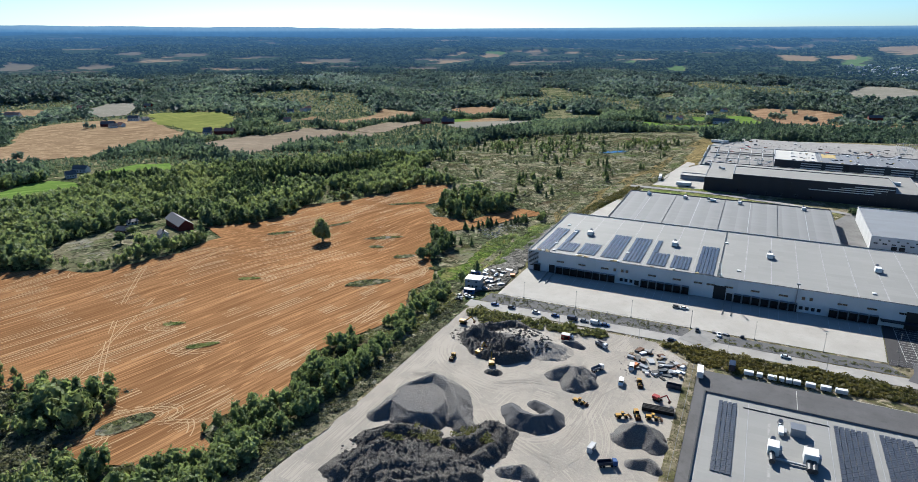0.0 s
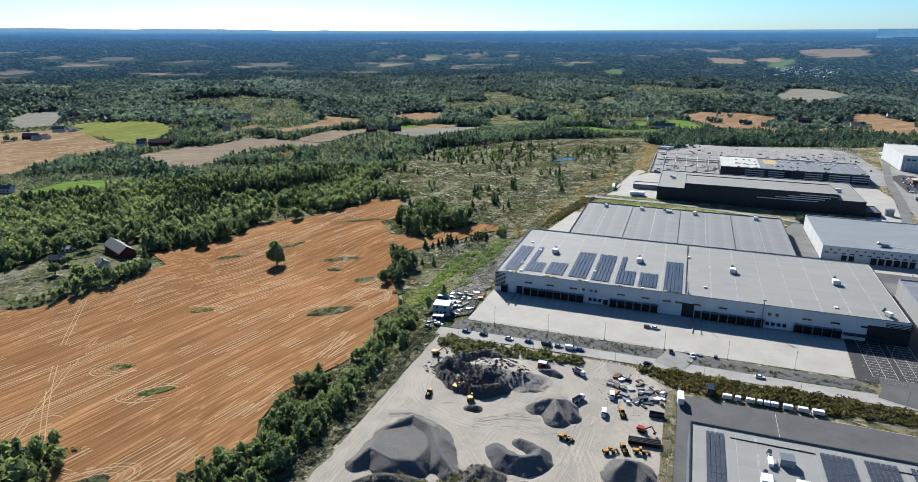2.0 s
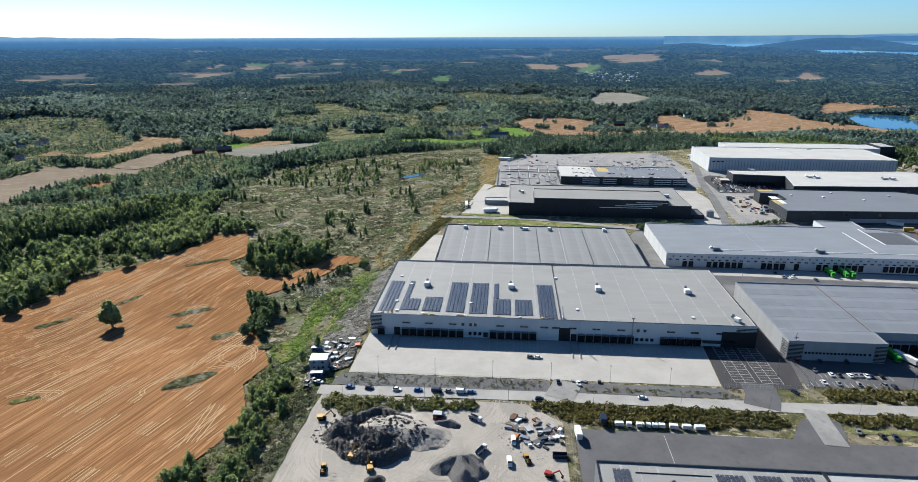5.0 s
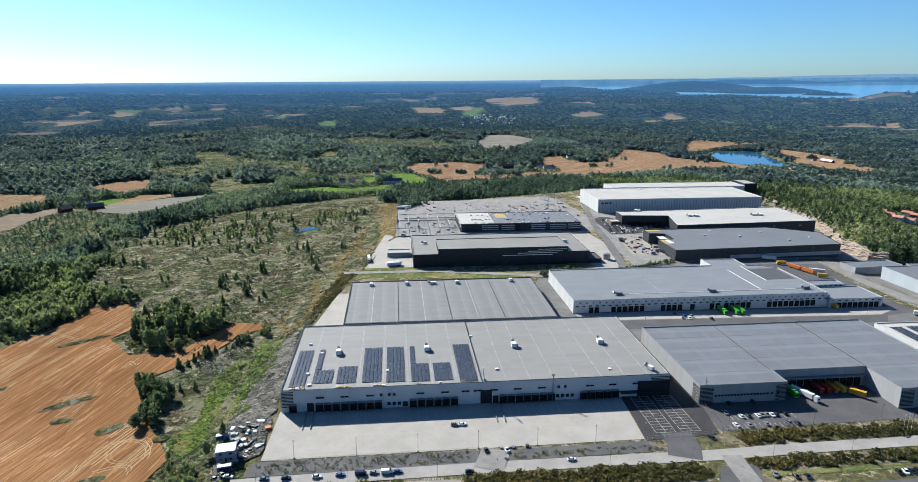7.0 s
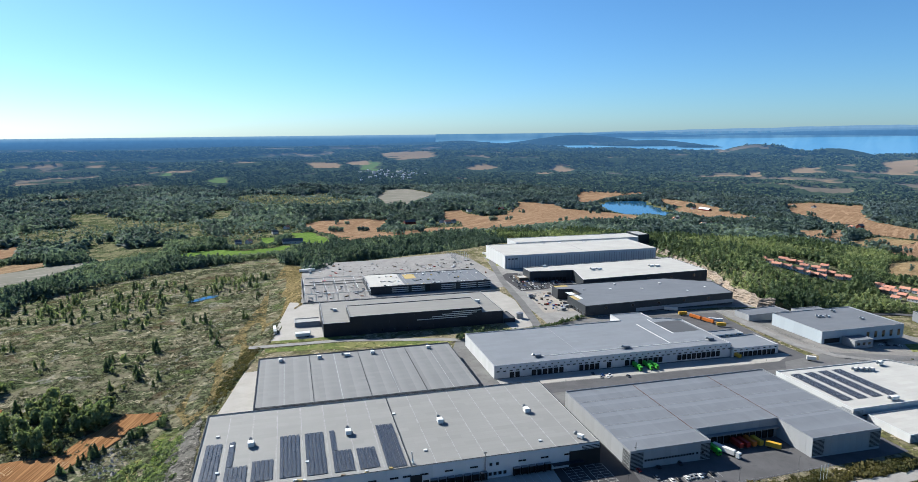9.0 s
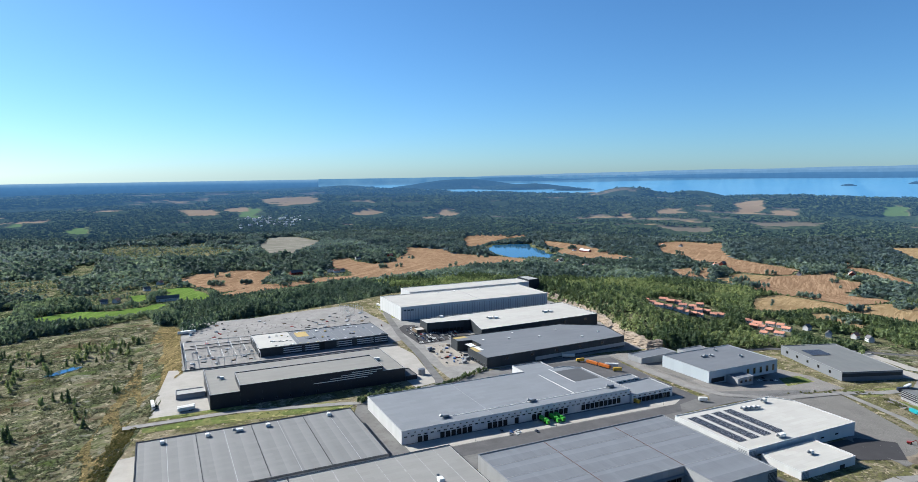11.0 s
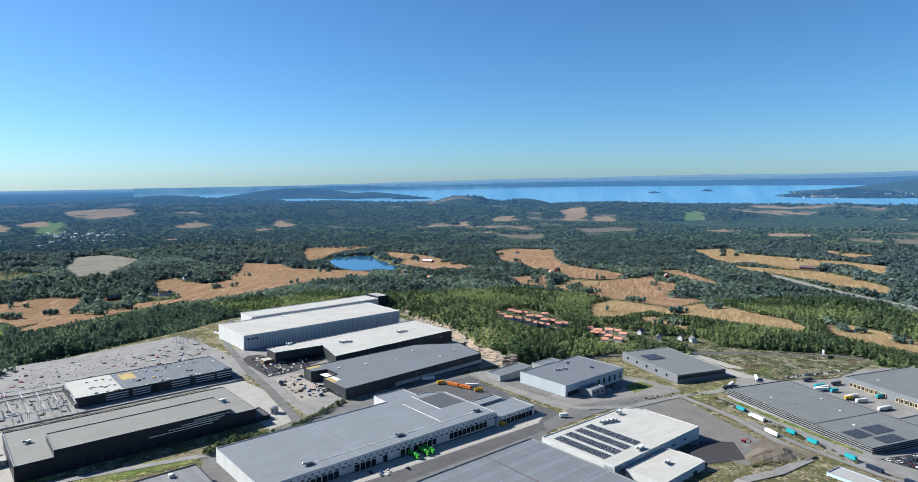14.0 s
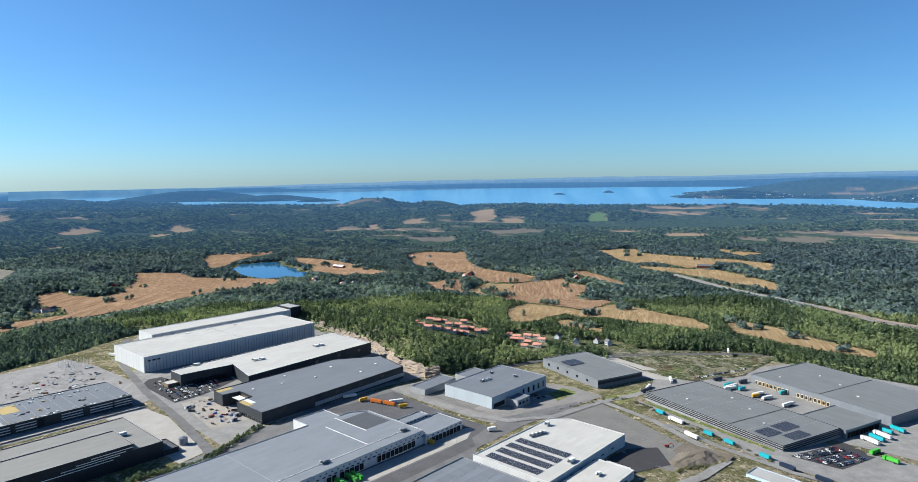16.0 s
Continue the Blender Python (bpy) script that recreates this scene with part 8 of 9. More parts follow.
TERRACES = ((695, 440), (690, 420), (690, 405), (700, 398), (745, 455), (745, 440), (755, 435), (745, 415), (710, 388), (715, 381), (725, 377), (735, 373), (760, 410), (790, 425), (755, 394), (765, 389), (765, 375), (775, 372), (790, 336), (790, 321), (775, 314), (780, 306), (805, 312), (810, 300), (800, 284), (775, 290), (755, 282), (770, 271))
for k, (x, y) in enumerate(TERRACES):
    house(x, y, -56 + (-12 if k > 17 else 0), rng.uniform(9, 12), 9.0, 3.7, 5.7, WHITE_METAL if k % 5 else WOOD, TILE_RED, "terraced house with an orange tiled roof", "terraced houses at the wood edge")
for k in range(14):
    x, y = 1055 + 60 * math.cos(2.4 * k) * (k / 14) ** 0.5, 1110 + 110 * math.sin(2.4 * k) * (k / 14) ** 0.5
    house(x, y, 40 * k, rng.uniform(10, 14), 8.5, 4.8, 7.8, WHITE_METAL if k % 2 else WOOD, SLATE_ROOF if k % 3 else TILE_RED, "detached village house among trees", "village houses")
# x, y, turn, length, depth of barns and houses on the farms
FARMS = ((-1375, 520, 20, 34, 11), (-975, 450, 30, 24, 10), (-955, 445, 70, 14, 9), (-955, 462, 0, 12, 9), (-1005, 530, 30, 20, 10), (-985, 540, 80, 12, 9), (-1345, 660, 10, 18, 10), (-760, 480, 20, 14, 9),
         (-780, 500, 60, 14, 9), (-735, 495, 25, 34, 13), (-580, 115, 20, 16, 9), (-560, 88, 70, 10, 8), (-735, 665, 30, 14, 9), (-820, 780, 30, 14, 9))
FARMS_NORTH = ((-805, 805, 0, 12, 9), (-820, 840, 50, 14, 9), (-485, 860, 20, 16, 10), (-420, 750, 30, 24, 10), (-460, 735, 60, 18, 10), (-1195, 725, 10, 18, 10), (545, 1420, 10, 14, 9), (650, 1450, 40, 18, 10), (338, 1225, 10, 28, 11),
               (420, 1230, 60, 16, 10), (432, 1216, 0, 14, 9), (447, 1220, 30, 12, 9), (-44, 985, 10, 12, 9), (-25, 990, 70, 14, 9), (58, 965, 5, 38, 11), (23, 1095, 20, 12, 9), (47, 1160, 60, 14, 9))
FARMS_EAST = ((830, 276, 10, 10, 7), (1370, 690, 30, 16, 9), (1485, 640, 30, 26, 11), (1500, 650, 80, 14, 9), (1345, 885, 20, 20, 10), (1315, 880, 70, 14, 9), (1900, 465, 110, 40, 15), (1265, 1355, 100, 40, 13), (1255, 1400, 20, 14, 9),
              (1335, 2070, 30, 16, 10), (1045, 1170, 20, 12, 9), (1025, 1035, 60, 12, 9), (1075, 1045, 0, 14, 9), (1070, 990, 30, 14, 9), (850, 223, 10, 10, 7), (852, 206, 60, 9, 7), (1620, 1310, 20, 14, 9), (1600, 1370, 60, 14, 9), (822, 240, 30, 9, 7))
for k, (x, y, t, w, d) in enumerate(FARMS + FARMS_NORTH + FARMS_EAST):
    big = w > 17
    red = big and k % 4
    roof = WHITE_METAL if (x, y) == (1265, 1355) else SLATE_ROOF if k % 3 else TILE_RED
    house(x, y, t, w, d, 5.5 if big else 4.6, 10 if big else 8, RED_WOOD if red else WHITE_METAL, roof, "red farm barn beside fields" if red else "white farmhouse beside fields", "farm buildings", 4, not big, "barn" if big else "house")
for ob in CARS + VANS + [teal, teal_short, white_trailer, green_lorry, white_lorry, orange_trailer, yellow_trailer, red_trailer, navy_trailer, small_navy, small_white, loader, digger, red_digger, dumper, blue_dumper, skip_blue, white_cabin, blue_cabin, big_cabin, red_cabin]:
    for o in (*ob.children_recursive, ob):
        bpy.data.objects.remove(o)


# ---- trees, bushes and woods ----
def leaf_material(name, dark, mid, light, spec=0.2):
    n = Nodes(name)
    tree_tone = n.noise(0.11, 2, 0.6)
    stand = n.noise(0.012, 3, 0.6)
    geo = n.tree.nodes.new("ShaderNodeNewGeometry")
    c = n.mix(n.ramp(tree_tone, (0.40, (0, 0, 0)), (0.60, (1, 1, 1))), shade(dark, 0.8), mid)
    c = n.mix(n.ramp(stand, (0.45, (0, 0, 0)), (0.62, (1, 1, 1))), c, n.mix(0.75, c, light))
    old = n.noise(0.007, 3, 0.6, None, 0.5)
    c = n.mix(n.ramp(old, (0.50, (0, 0, 0)), (0.58, (1, 1, 1))), c, n.mix(0.35, c, dark))
    c = n.mix(geo.outputs["Random Per Island"], n.mix(0.45, c, shade(dark, 0.6)), n.mix(0.35, c, light))
    glow = n.tree.nodes.new("ShaderNodeBsdfTranslucent")
    n.link(n.mix(1.0, c, (1.0, 1.0, 0.7), "MULTIPLY"), glow.inputs["Color"])
    both = n.tree.nodes.new("ShaderNodeMixShader")
    both.inputs[0].default_value = 0.45
    n.link(n.bsdf.outputs[0], both.inputs[1])
    n.link(glow.outputs[0], both.inputs[2])
    n.link(both.outputs[0], n.tree.nodes["Material Output"].inputs["Surface"])
    return n.finish(c, 0.75, 0, spec)


SPRUCE_LEAF = leaf_material("spruce_needles", (0.047, 0.078, 0.050), (0.095, 0.143, 0.076), (0.168, 0.213, 0.092))
BIRCH_LEAF = leaf_material("birch_leaves", (0.105, 0.154, 0.077), (0.202, 0.259, 0.115), (0.320, 0.358, 0.160))
BUSH_LEAF = leaf_material("scrub_leaves", (0.070, 0.086, 0.036), (0.145, 0.155, 0.066), (0.25, 0.235, 0.115))
# distance haze is put into these leaf colours, bluer the farther off
MID_LEAF = leaf_material("hazed_middle_leaves", (0.072, 0.116, 0.109), (0.133, 0.195, 0.148), (0.232, 0.284, 0.169))
FAR_LEAF = leaf_material("hazed_far_leaves", (0.077, 0.125, 0.135), (0.142, 0.200, 0.184), (0.232, 0.290, 0.214))
EDGE_LEAF = leaf_material("hazed_farthest_leaves", (0.079, 0.128, 0.169), (0.135, 0.190, 0.213), (0.206, 0.262, 0.234))
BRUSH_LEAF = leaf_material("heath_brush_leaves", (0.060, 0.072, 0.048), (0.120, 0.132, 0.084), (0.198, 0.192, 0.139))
# needles of the same woods, their colours blued for haze too
MID_SPRUCE = leaf_material("hazed_middle_needles", (0.044, 0.077, 0.081), (0.084, 0.130, 0.109), (0.145, 0.195, 0.130))
FAR_SPRUCE = leaf_material("hazed_far_needles", (0.049, 0.084, 0.096), (0.088, 0.130, 0.130), (0.146, 0.193, 0.156))
EDGE_SPRUCE = leaf_material("hazed_farthest_needles", (0.056, 0.095, 0.127), (0.090, 0.137, 0.161), (0.142, 0.188, 0.184))
SLASH = plain("grey_slash", (0.165, 0.145, 0.118), 0.95, 0, 0.35, 0.8, 0.05)
BARK = plain("grey_bark", (0.0963, 0.0791, 0.0619), 0.9, 0, 0.25, 3.0)


def crown(kind, quads, seed, size=1.0, core=True):
    """Leaf clumps of one tree, one metre high and wide to its kind, as many loose small pieces round a core."""
    rng = np.random.default_rng(seed)
    quads *= 2
    u = rng.random(quads)
    ang = rng.random(quads) * 2 * math.pi
    if kind == "spruce":
        h = 0.08 + 0.92 * u ** 0.85
        rad = 0.24 * (1 - h) ** 0.8 * (0.75 + 0.5 * rng.random(quads)) + 0.012
        tilt = 0.5
        s = (0.16 * (1 - h) + 0.055) * size
    elif kind == "birch":
        th = np.arccos(1 - 2 * u)
        lump = 0.75 + 0.5 * np.sin(3 * ang + seed) * np.sin(2 * th + seed) ** 2
        h = 0.58 - 0.42 * np.cos(th) * lump
        rad = 0.31 * np.sin(th) * lump * (0.8 + 0.35 * rng.random(quads))
        tilt, s = 0.1, np.full(quads, 0.115) * size
    else:
        th = np.arccos(1 - 1.6 * u)
        h = 0.30 - 0.62 * np.cos(th) * (0.7 + 0.5 * rng.random(quads))
        h = np.abs(h)
        rad = 0.62 * np.sin(th) * (0.7 + 0.5 * rng.random(quads))
        tilt, s = 0.2, np.full(quads, 0.24) * size
    c = np.stack([rad * np.cos(ang), rad * np.sin(ang), h], -1)
    out = np.stack([np.cos(ang), np.sin(ang), tilt + (h - 0.5) * (0.0 if kind == "spruce" else 1.6)], -1) + rng.normal(0, 0.55, (quads, 3))
    out /= np.linalg.norm(out, axis=1, keepdims=True)
    side = np.cross(out, rng.normal(0, 1, (quads, 3)))
    side /= np.linalg.norm(side, axis=1, keepdims=True)
    up = np.cross(out, side)
    s = (s * (0.55 + 0.5 * rng.random(quads)))[:, None]
    v = np.stack([c - side * s - up * s * 0.7, c + side * s - up * s * 0.6, c + side * s * rng.uniform(-0.5, 0.5, (quads, 1)) + up * s * 1.1], 1).reshape(-1, 3)
    f = np.arange(3 * quads).reshape(-1, 3)
    if not core:
        return v, f
    k = {"spruce": (0.13, 0.06, 0.34, 0.92), "birch": (0.20, 0.20, 0.58, 0.92), "bush": (0.42, 0.0, 0.32, 0.66)}[kind]
    ring = [(k[0] * math.cos(a), k[0] * math.sin(a), k[2]) for a in (0.3, 1.87, 3.44, 5.0)]
    cv = np.array([(0, 0, k[1]), *ring, (0, 0, k[3])])
    cf = np.array([(0, 2, 1), (0, 3, 2), (0, 4, 3), (0, 1, 4), (5, 1, 2), (5, 2, 3), (5, 3, 4), (5, 4, 1)])
    return np.concatenate([v, cv]), np.concatenate([f, 3 * quads + cf])


def trunk_faces(h=0.35, r=0.016):
    v = [(r * q * math.cos(a), r * q * math.sin(a), z) for z, q in ((-0.06, 1.0), (h, 0.6)) for a in (0, 2.09, 4.19)]
    return np.array(v), np.array([(0, 1, 4), (0, 4, 3), (1, 2, 5), (1, 5, 4), (2, 0, 3), (2, 3, 5)])


def woods(name, places, kind, mat, quads, height, label, lift=0.0, wide=1.0, size=1.0, seed=1, category="woods", trunks=False):
    """Many trees as one growth: places is an array of x, y, z, and perhaps the greatest height."""
    if not len(places):
        return
    rng = np.random.default_rng(seed)
    vs, fs, base = [], [], 0
    kinds = [crown(kind, quads, seed * 10 + k, size, quads > 18) for k in range(5)]
    pick = rng.integers(0, 5, len(places))
    for k, (cv, cf) in enumerate(kinds):
        p = places[pick == k]
        if not len(p):
            continue
        if trunks:
            tv, tf = trunk_faces()
            cf = np.concatenate([cf, len(cv) + tf])
            cv = np.concatenate([cv, tv])
        h = rng.uniform(*height, len(p)) * (0.75 + 0.5 * smooth_noise(p[:, 0] / 40, p[:, 1] / 40, 77, 2))
        if p.shape[1] > 3:
            h = np.minimum(h, p[:, 3] * rng.uniform(0.8, 1.1, len(p)))
        w = h * rng.uniform(0.85, 1.2, len(p)) * wide
        a = rng.random(len(p)) * 2 * math.pi
        ca, sa = np.cos(a)[:, None], np.sin(a)[:, None]
        x = (cv[None, :, 0] * ca - cv[None, :, 1] * sa) * w[:, None] + p[:, :1]
        y = (cv[None, :, 0] * sa + cv[None, :, 1] * ca) * w[:, None] + p[:, 1:2]
        z = cv[None, :, 2] * h[:, None] + p[:, 2:3] + lift
        vs.append(np.stack([x, y, z], -1).reshape(-1, 3))
        fs.append((cf[None] + (np.arange(len(p)) * len(cv))[:, None, None]).reshape(-1, 3) + base)
        base += len(p) * len(cv)
    setting(name, mesh_from(name, np.concatenate(vs), np.concatenate(fs), False), mat, label, category, "stuff")


def scatter(x0, x1, y0, y1, step, seed):
    rng = np.random.default_rng(seed)
    x, y = np.meshgrid(np.arange(x0, x1, step), np.arange(y0, y1, step))
    return x.ravel() + rng.uniform(-0.48, 0.48, x.size) * step, y.ravel() + rng.uniform(-0.48, 0.48, x.size) * step


def polar(x, y):
    return np.hypot(x - EYE_X, y - EYE_Y), np.degrees(np.arctan2(-(x - EYE_X), y - EYE_Y))


FARMYARDS = (((-330, 10), (-300, 20), (-255, -20), (-258, -50), (-285, -52), (-335, -45)), FARM_CLEARING, *HOUSING, *(tuple((x + 26 * math.cos(q), y + 26 * math.sin(q)) for q in (0.4, 1.9, 3.5, 5.0)) for x, y, *_ in FARMS + FARMS_NORTH + FARMS_EAST))
HEATHS = (CLEAR_CUT, HEATH_LOT, OPEN_GROUND)


def wooded(x, y):
    """1 where woods stand, fewer on heath, none on fields, water and yards."""
    d, a = polar(x, y)
    keep = (a > -96) & (a < 70) & (d < LAND_R + 30)
    x, y, d, a = x[keep], y[keep], d[keep], a[keep]
    ok = outside(x, y, PARK) > np.where(x > 480, 8, 14)
    for poly in (*FIELDS.values(), LAKE, VERGE, BANK, strip(HIGHWAY, 34), EMBANKMENT, *FARMYARDS):
        ok &= ~within(x, y, poly, 3)
    glade = smooth_noise(x / 210 + 50, y / 210 + 50, 61, 3)
    young = (glade > np.where(d < 700, 0.66, 0.615)) & (x < 480)
    ok &= ~young | (np.random.default_rng(62).random(len(x)) < 0.55)
    x, y, d, a, young = x[ok], y[ok], d[ok], a[ok], young[ok]
    # woods grow low along the fields, so that the fields stay in view
    reach = 15.0 * d / (eye_height(a) + 40)
    cap = np.where(young, 5.0, 30.0)
    for f in (1.0, 0.8, 0.6, 0.4, 0.2, 0.1):
        px, py = x - np.sin(np.radians(a)) * reach * f, y + np.cos(np.radians(a)) * reach * f
        for poly in (*FIELDS.values(), LAKE, *FARMYARDS, strip(HIGHWAY, 30), CLEAR_CUT):
            hit = within(px, py, poly, 0)
            cap[hit] = np.minimum(cap[hit], 15.0 * f)
    heath = np.zeros(len(x), bool)
    for poly in HEATHS:
        heath |= within(x, y, poly, 0)
    wood = ~heath & (cap > 1.6)
    return np.stack([x, y, cap], -1)[wood], x[heath], y[heath]


def within(x, y, poly, margin):
    """Which places lie inside an outline or closer to it than the margin."""
    p = np.array(poly)
    hit = (x > p[:, 0].min() - margin) & (x < p[:, 0].max() + margin) & (y > p[:, 1].min() - margin) & (y < p[:, 1].max() + margin)
    hit[hit] = outside(x[hit], y[hit], poly) < margin
    return hit


def on_land(x, y, low=0.2):
    return np.stack([x, y, ground_z(x, y) - low], -1)


def in_wood(p, low=0.2):
    """Places with their greatest heights, set on the land."""
    return np.stack([p[:, 0], p[:, 1], ground_z(p[:, 0], p[:, 1]) - low, p[:, 2]], -1)


def split(x, y, share, seed, patch=90):
    """Divides places into spruce stands and broadleaf stands."""
    rng = np.random.default_rng(seed)
    s = smooth_noise(x / patch, y / patch, seed, 2) + rng.normal(0, 0.10, len(x))
    return s < share


# nearest woods
x, y = scatter(-620, 260, -420, 620, 5.4, 1)
wood, hx, hy = wooded(x, y)
d, _ = polar(wood[:, 0], wood[:, 1])
wood = wood[(d < 720) & (np.random.default_rng(2).random(len(d)) < 0.90)]
sp = split(wood[:, 0], wood[:, 1], 0.30, 5)
woods("spruce_wood", in_wood(wood[sp]), "spruce", SPRUCE_LEAF, 34, (9, 15), "dense dark green spruce wood", 0, 0.95, 1.2, 1, trunks=True)
woods("birch_wood", in_wood(wood[~sp]), "birch", BIRCH_LEAF, 50, (6, 14), "light green birch and aspen wood", 0, 1.0, 1.0, 2, trunks=True)
# the slope beside the gravel road
x, y = scatter(-112, -14, -300, -28, 2.6, 7)
ok = within(x, y, EMBANKMENT, -1)
x, y = x[ok], y[ok]
rng_t = np.random.default_rng(6)
k = rng_t.random(len(x))
clump = smooth_noise(x / 13, y / 13, 8, 3)
tall = (clump > 0.43) & (k < 0.55) & (outside(x, y, PARK) > 10)
woods("thicket", on_land(x, y)[tall], "birch", BIRCH_LEAF, 76, (4, 9), "young birch thicket along the gravel road", 0, 1.0, 0.85, 3, "thicket", True)
by_road = outside(x, y, PARK) < 8
woods("scrub", on_land(x, y)[~tall & ~by_road & (k < 0.9)], "bush", BUSH_LEAF, 22, (0.9, 2.6), "olive scrub along the gravel road", 0, 1.3, 1.0, 4, "scrub")
woods("scrub", on_land(x, y)[by_road], "bush", BRUSH_LEAF, 22, (0.9, 2.0), "dark grey-green scrub beside the gravel road", 0, 1.5, 1.0, 14, "scrub")
# saplings and brush on the clearings
rng_t = np.random.default_rng(9)
hk = rng_t.random(len(hx))
group = smooth_noise(hx / 35, hy / 35, 12, 2)
woods("sapling_stand", on_land(hx, hy)[(hk < 0.10) & (group > 0.50)], "spruce", SPRUCE_LEAF, 30, (4, 13), "scattered thin spruces on a felled clearing", 0, 0.7, 1.2, 5, "saplings", True)
woods("birch_stand", on_land(hx, hy)[(hk > 0.91) & (group > 0.46)], "birch", BIRCH_LEAF, 30, (4, 11), "scattered young birches on a felled clearing", 0, 0.9, 1.2, 7, "saplings", True)
x, y = scatter(-300, 60, 90, 700, 3.6, 13)
ok = within(x, y, CLEAR_CUT, 0) | within(x, y, OPEN_GROUND, -1)
x, y = x[ok], y[ok]
hk = rng_t.random(len(x))
group = smooth_noise(x / 22, y / 22, 14, 3)
low = (hk < 0.60) & (group > 0.46)
woods("brush", on_land(x, y, 0.4)[low], "bush", BRUSH_LEAF, 13, (1.2, 3.0), "low olive brush on a felled clearing", 0, 1.1, 1.2, 6, "brush")
woods("slash", on_land(x, y, 0.4)[~low & (hk < 0.30)], "bush", SLASH, 13, (0.35, 0.9), "grey brown felling slash on a clearing", 0, 2.6, 1.2, 8, "brush")
x, y = scatter(-70, 0, -40, 130, 3.0, 31)
ok = within(x, y, VERGE, 0) & (smooth_noise(x / 12, y / 12, 17, 2) + 0.0016 * (y - 40) > 0.52)
woods("verge_scrub", on_land(x[ok], y[ok], 0.4), "bush", BIRCH_LEAF, 26, (1.2, 3.4), "green bushes on a weedy verge", 0, 1.2, 1.0, 41, "brush")
# middle distance
x, y = scatter(-1500, 1500, -600, 1300, 6.3, 11)
wood, hx, hy = wooded(x, y)
d, _ = polar(wood[:, 0], wood[:, 1])
wood = wood[(d >= 700) & (d < 1350)]
sp = split(wood[:, 0], wood[:, 1], 0.5, 15)
east = (wood[:, 0] > 430) & (wood[:, 1] < 1000)
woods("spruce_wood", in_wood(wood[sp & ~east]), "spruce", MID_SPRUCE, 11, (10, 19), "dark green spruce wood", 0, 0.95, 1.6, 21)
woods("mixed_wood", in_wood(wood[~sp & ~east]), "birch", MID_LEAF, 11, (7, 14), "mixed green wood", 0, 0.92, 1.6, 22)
woods("spruce_wood", in_wood(wood[sp & east]), "spruce", SPRUCE_LEAF, 13, (9, 16), "sunlit green spruce wood", 0, 0.95, 1.45, 23)
woods("birch_wood", in_wood(wood[~sp & east]), "birch", BIRCH_LEAF, 13, (6, 12), "sunlit olive green young wood", 0, 0.95, 1.4, 24)
# far woods
x, y = scatter(-2700, 2700, -800, 2400, 11.2, 31)
wood, hx, hy = wooded(x, y)
d, _ = polar(wood[:, 0], wood[:, 1])
wood = wood[(d >= 1330) & (np.random.default_rng(32).random(len(d)) < 0.94)]
sp = split(wood[:, 0], wood[:, 1], 0.55, 35, 160)
beyond = polar(wood[:, 0], wood[:, 1])[0] + np.random.default_rng(33).normal(0, 120, len(wood)) > 1950
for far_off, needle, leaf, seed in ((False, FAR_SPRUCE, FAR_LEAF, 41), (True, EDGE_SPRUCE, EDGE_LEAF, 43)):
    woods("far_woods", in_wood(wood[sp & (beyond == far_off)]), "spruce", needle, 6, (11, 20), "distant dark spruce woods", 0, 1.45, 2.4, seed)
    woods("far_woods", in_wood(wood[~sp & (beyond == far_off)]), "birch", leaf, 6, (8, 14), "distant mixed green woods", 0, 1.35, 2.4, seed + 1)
# hedgerows and groves along and in the far fields
rng_t = np.random.default_rng(44)
grove = []
for key, poly in FIELDS.items():
    if key[:5] not in ("wheat", "red_f", "east_", "lake_", "barn_"):
        continue
    p = np.array(poly)
    for _ in range(11):
        c = rng_t.uniform(p.min(0), p.max(0))
        if outside(c[0], c[1], poly) < -8:
            grove += [c + rng_t.normal(0, 9, 2) * (1.0, 0.6) for _ in range(rng_t.integers(1, 12))]
grove = np.array(grove)
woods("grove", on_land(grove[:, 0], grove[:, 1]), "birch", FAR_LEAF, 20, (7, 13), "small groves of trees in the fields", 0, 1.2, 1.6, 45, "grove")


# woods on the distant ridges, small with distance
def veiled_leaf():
    """Leaves of the far backdrop, with distance haze put into their colour and glow."""
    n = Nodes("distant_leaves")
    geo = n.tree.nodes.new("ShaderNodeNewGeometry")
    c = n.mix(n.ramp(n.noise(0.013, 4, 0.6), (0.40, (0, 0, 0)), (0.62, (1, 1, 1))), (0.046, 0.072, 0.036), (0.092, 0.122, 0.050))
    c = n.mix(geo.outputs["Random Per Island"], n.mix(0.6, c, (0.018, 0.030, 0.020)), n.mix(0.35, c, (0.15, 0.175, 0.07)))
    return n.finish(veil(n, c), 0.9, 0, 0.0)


rng_t = np.random.default_rng(71)
A2, D2 = np.meshgrid(np.arange(-90, 64, 0.34), LAND_R * 0.985 * 1.0150 ** np.arange(0, 104))
A2, D2 = (A2 + rng_t.uniform(-0.15, 0.15, A2.shape)).ravel(), (D2 * rng_t.uniform(0.994, 1.006, D2.shape)).ravel()
ai, di = np.clip(np.searchsorted(aa, A2), 0, len(aa) - 1), np.clip(np.searchsorted(dd, D2), 0, len(dd) - 1)
ok = (land[di, ai] > -99) & (opened[di, ai] < 0.3)
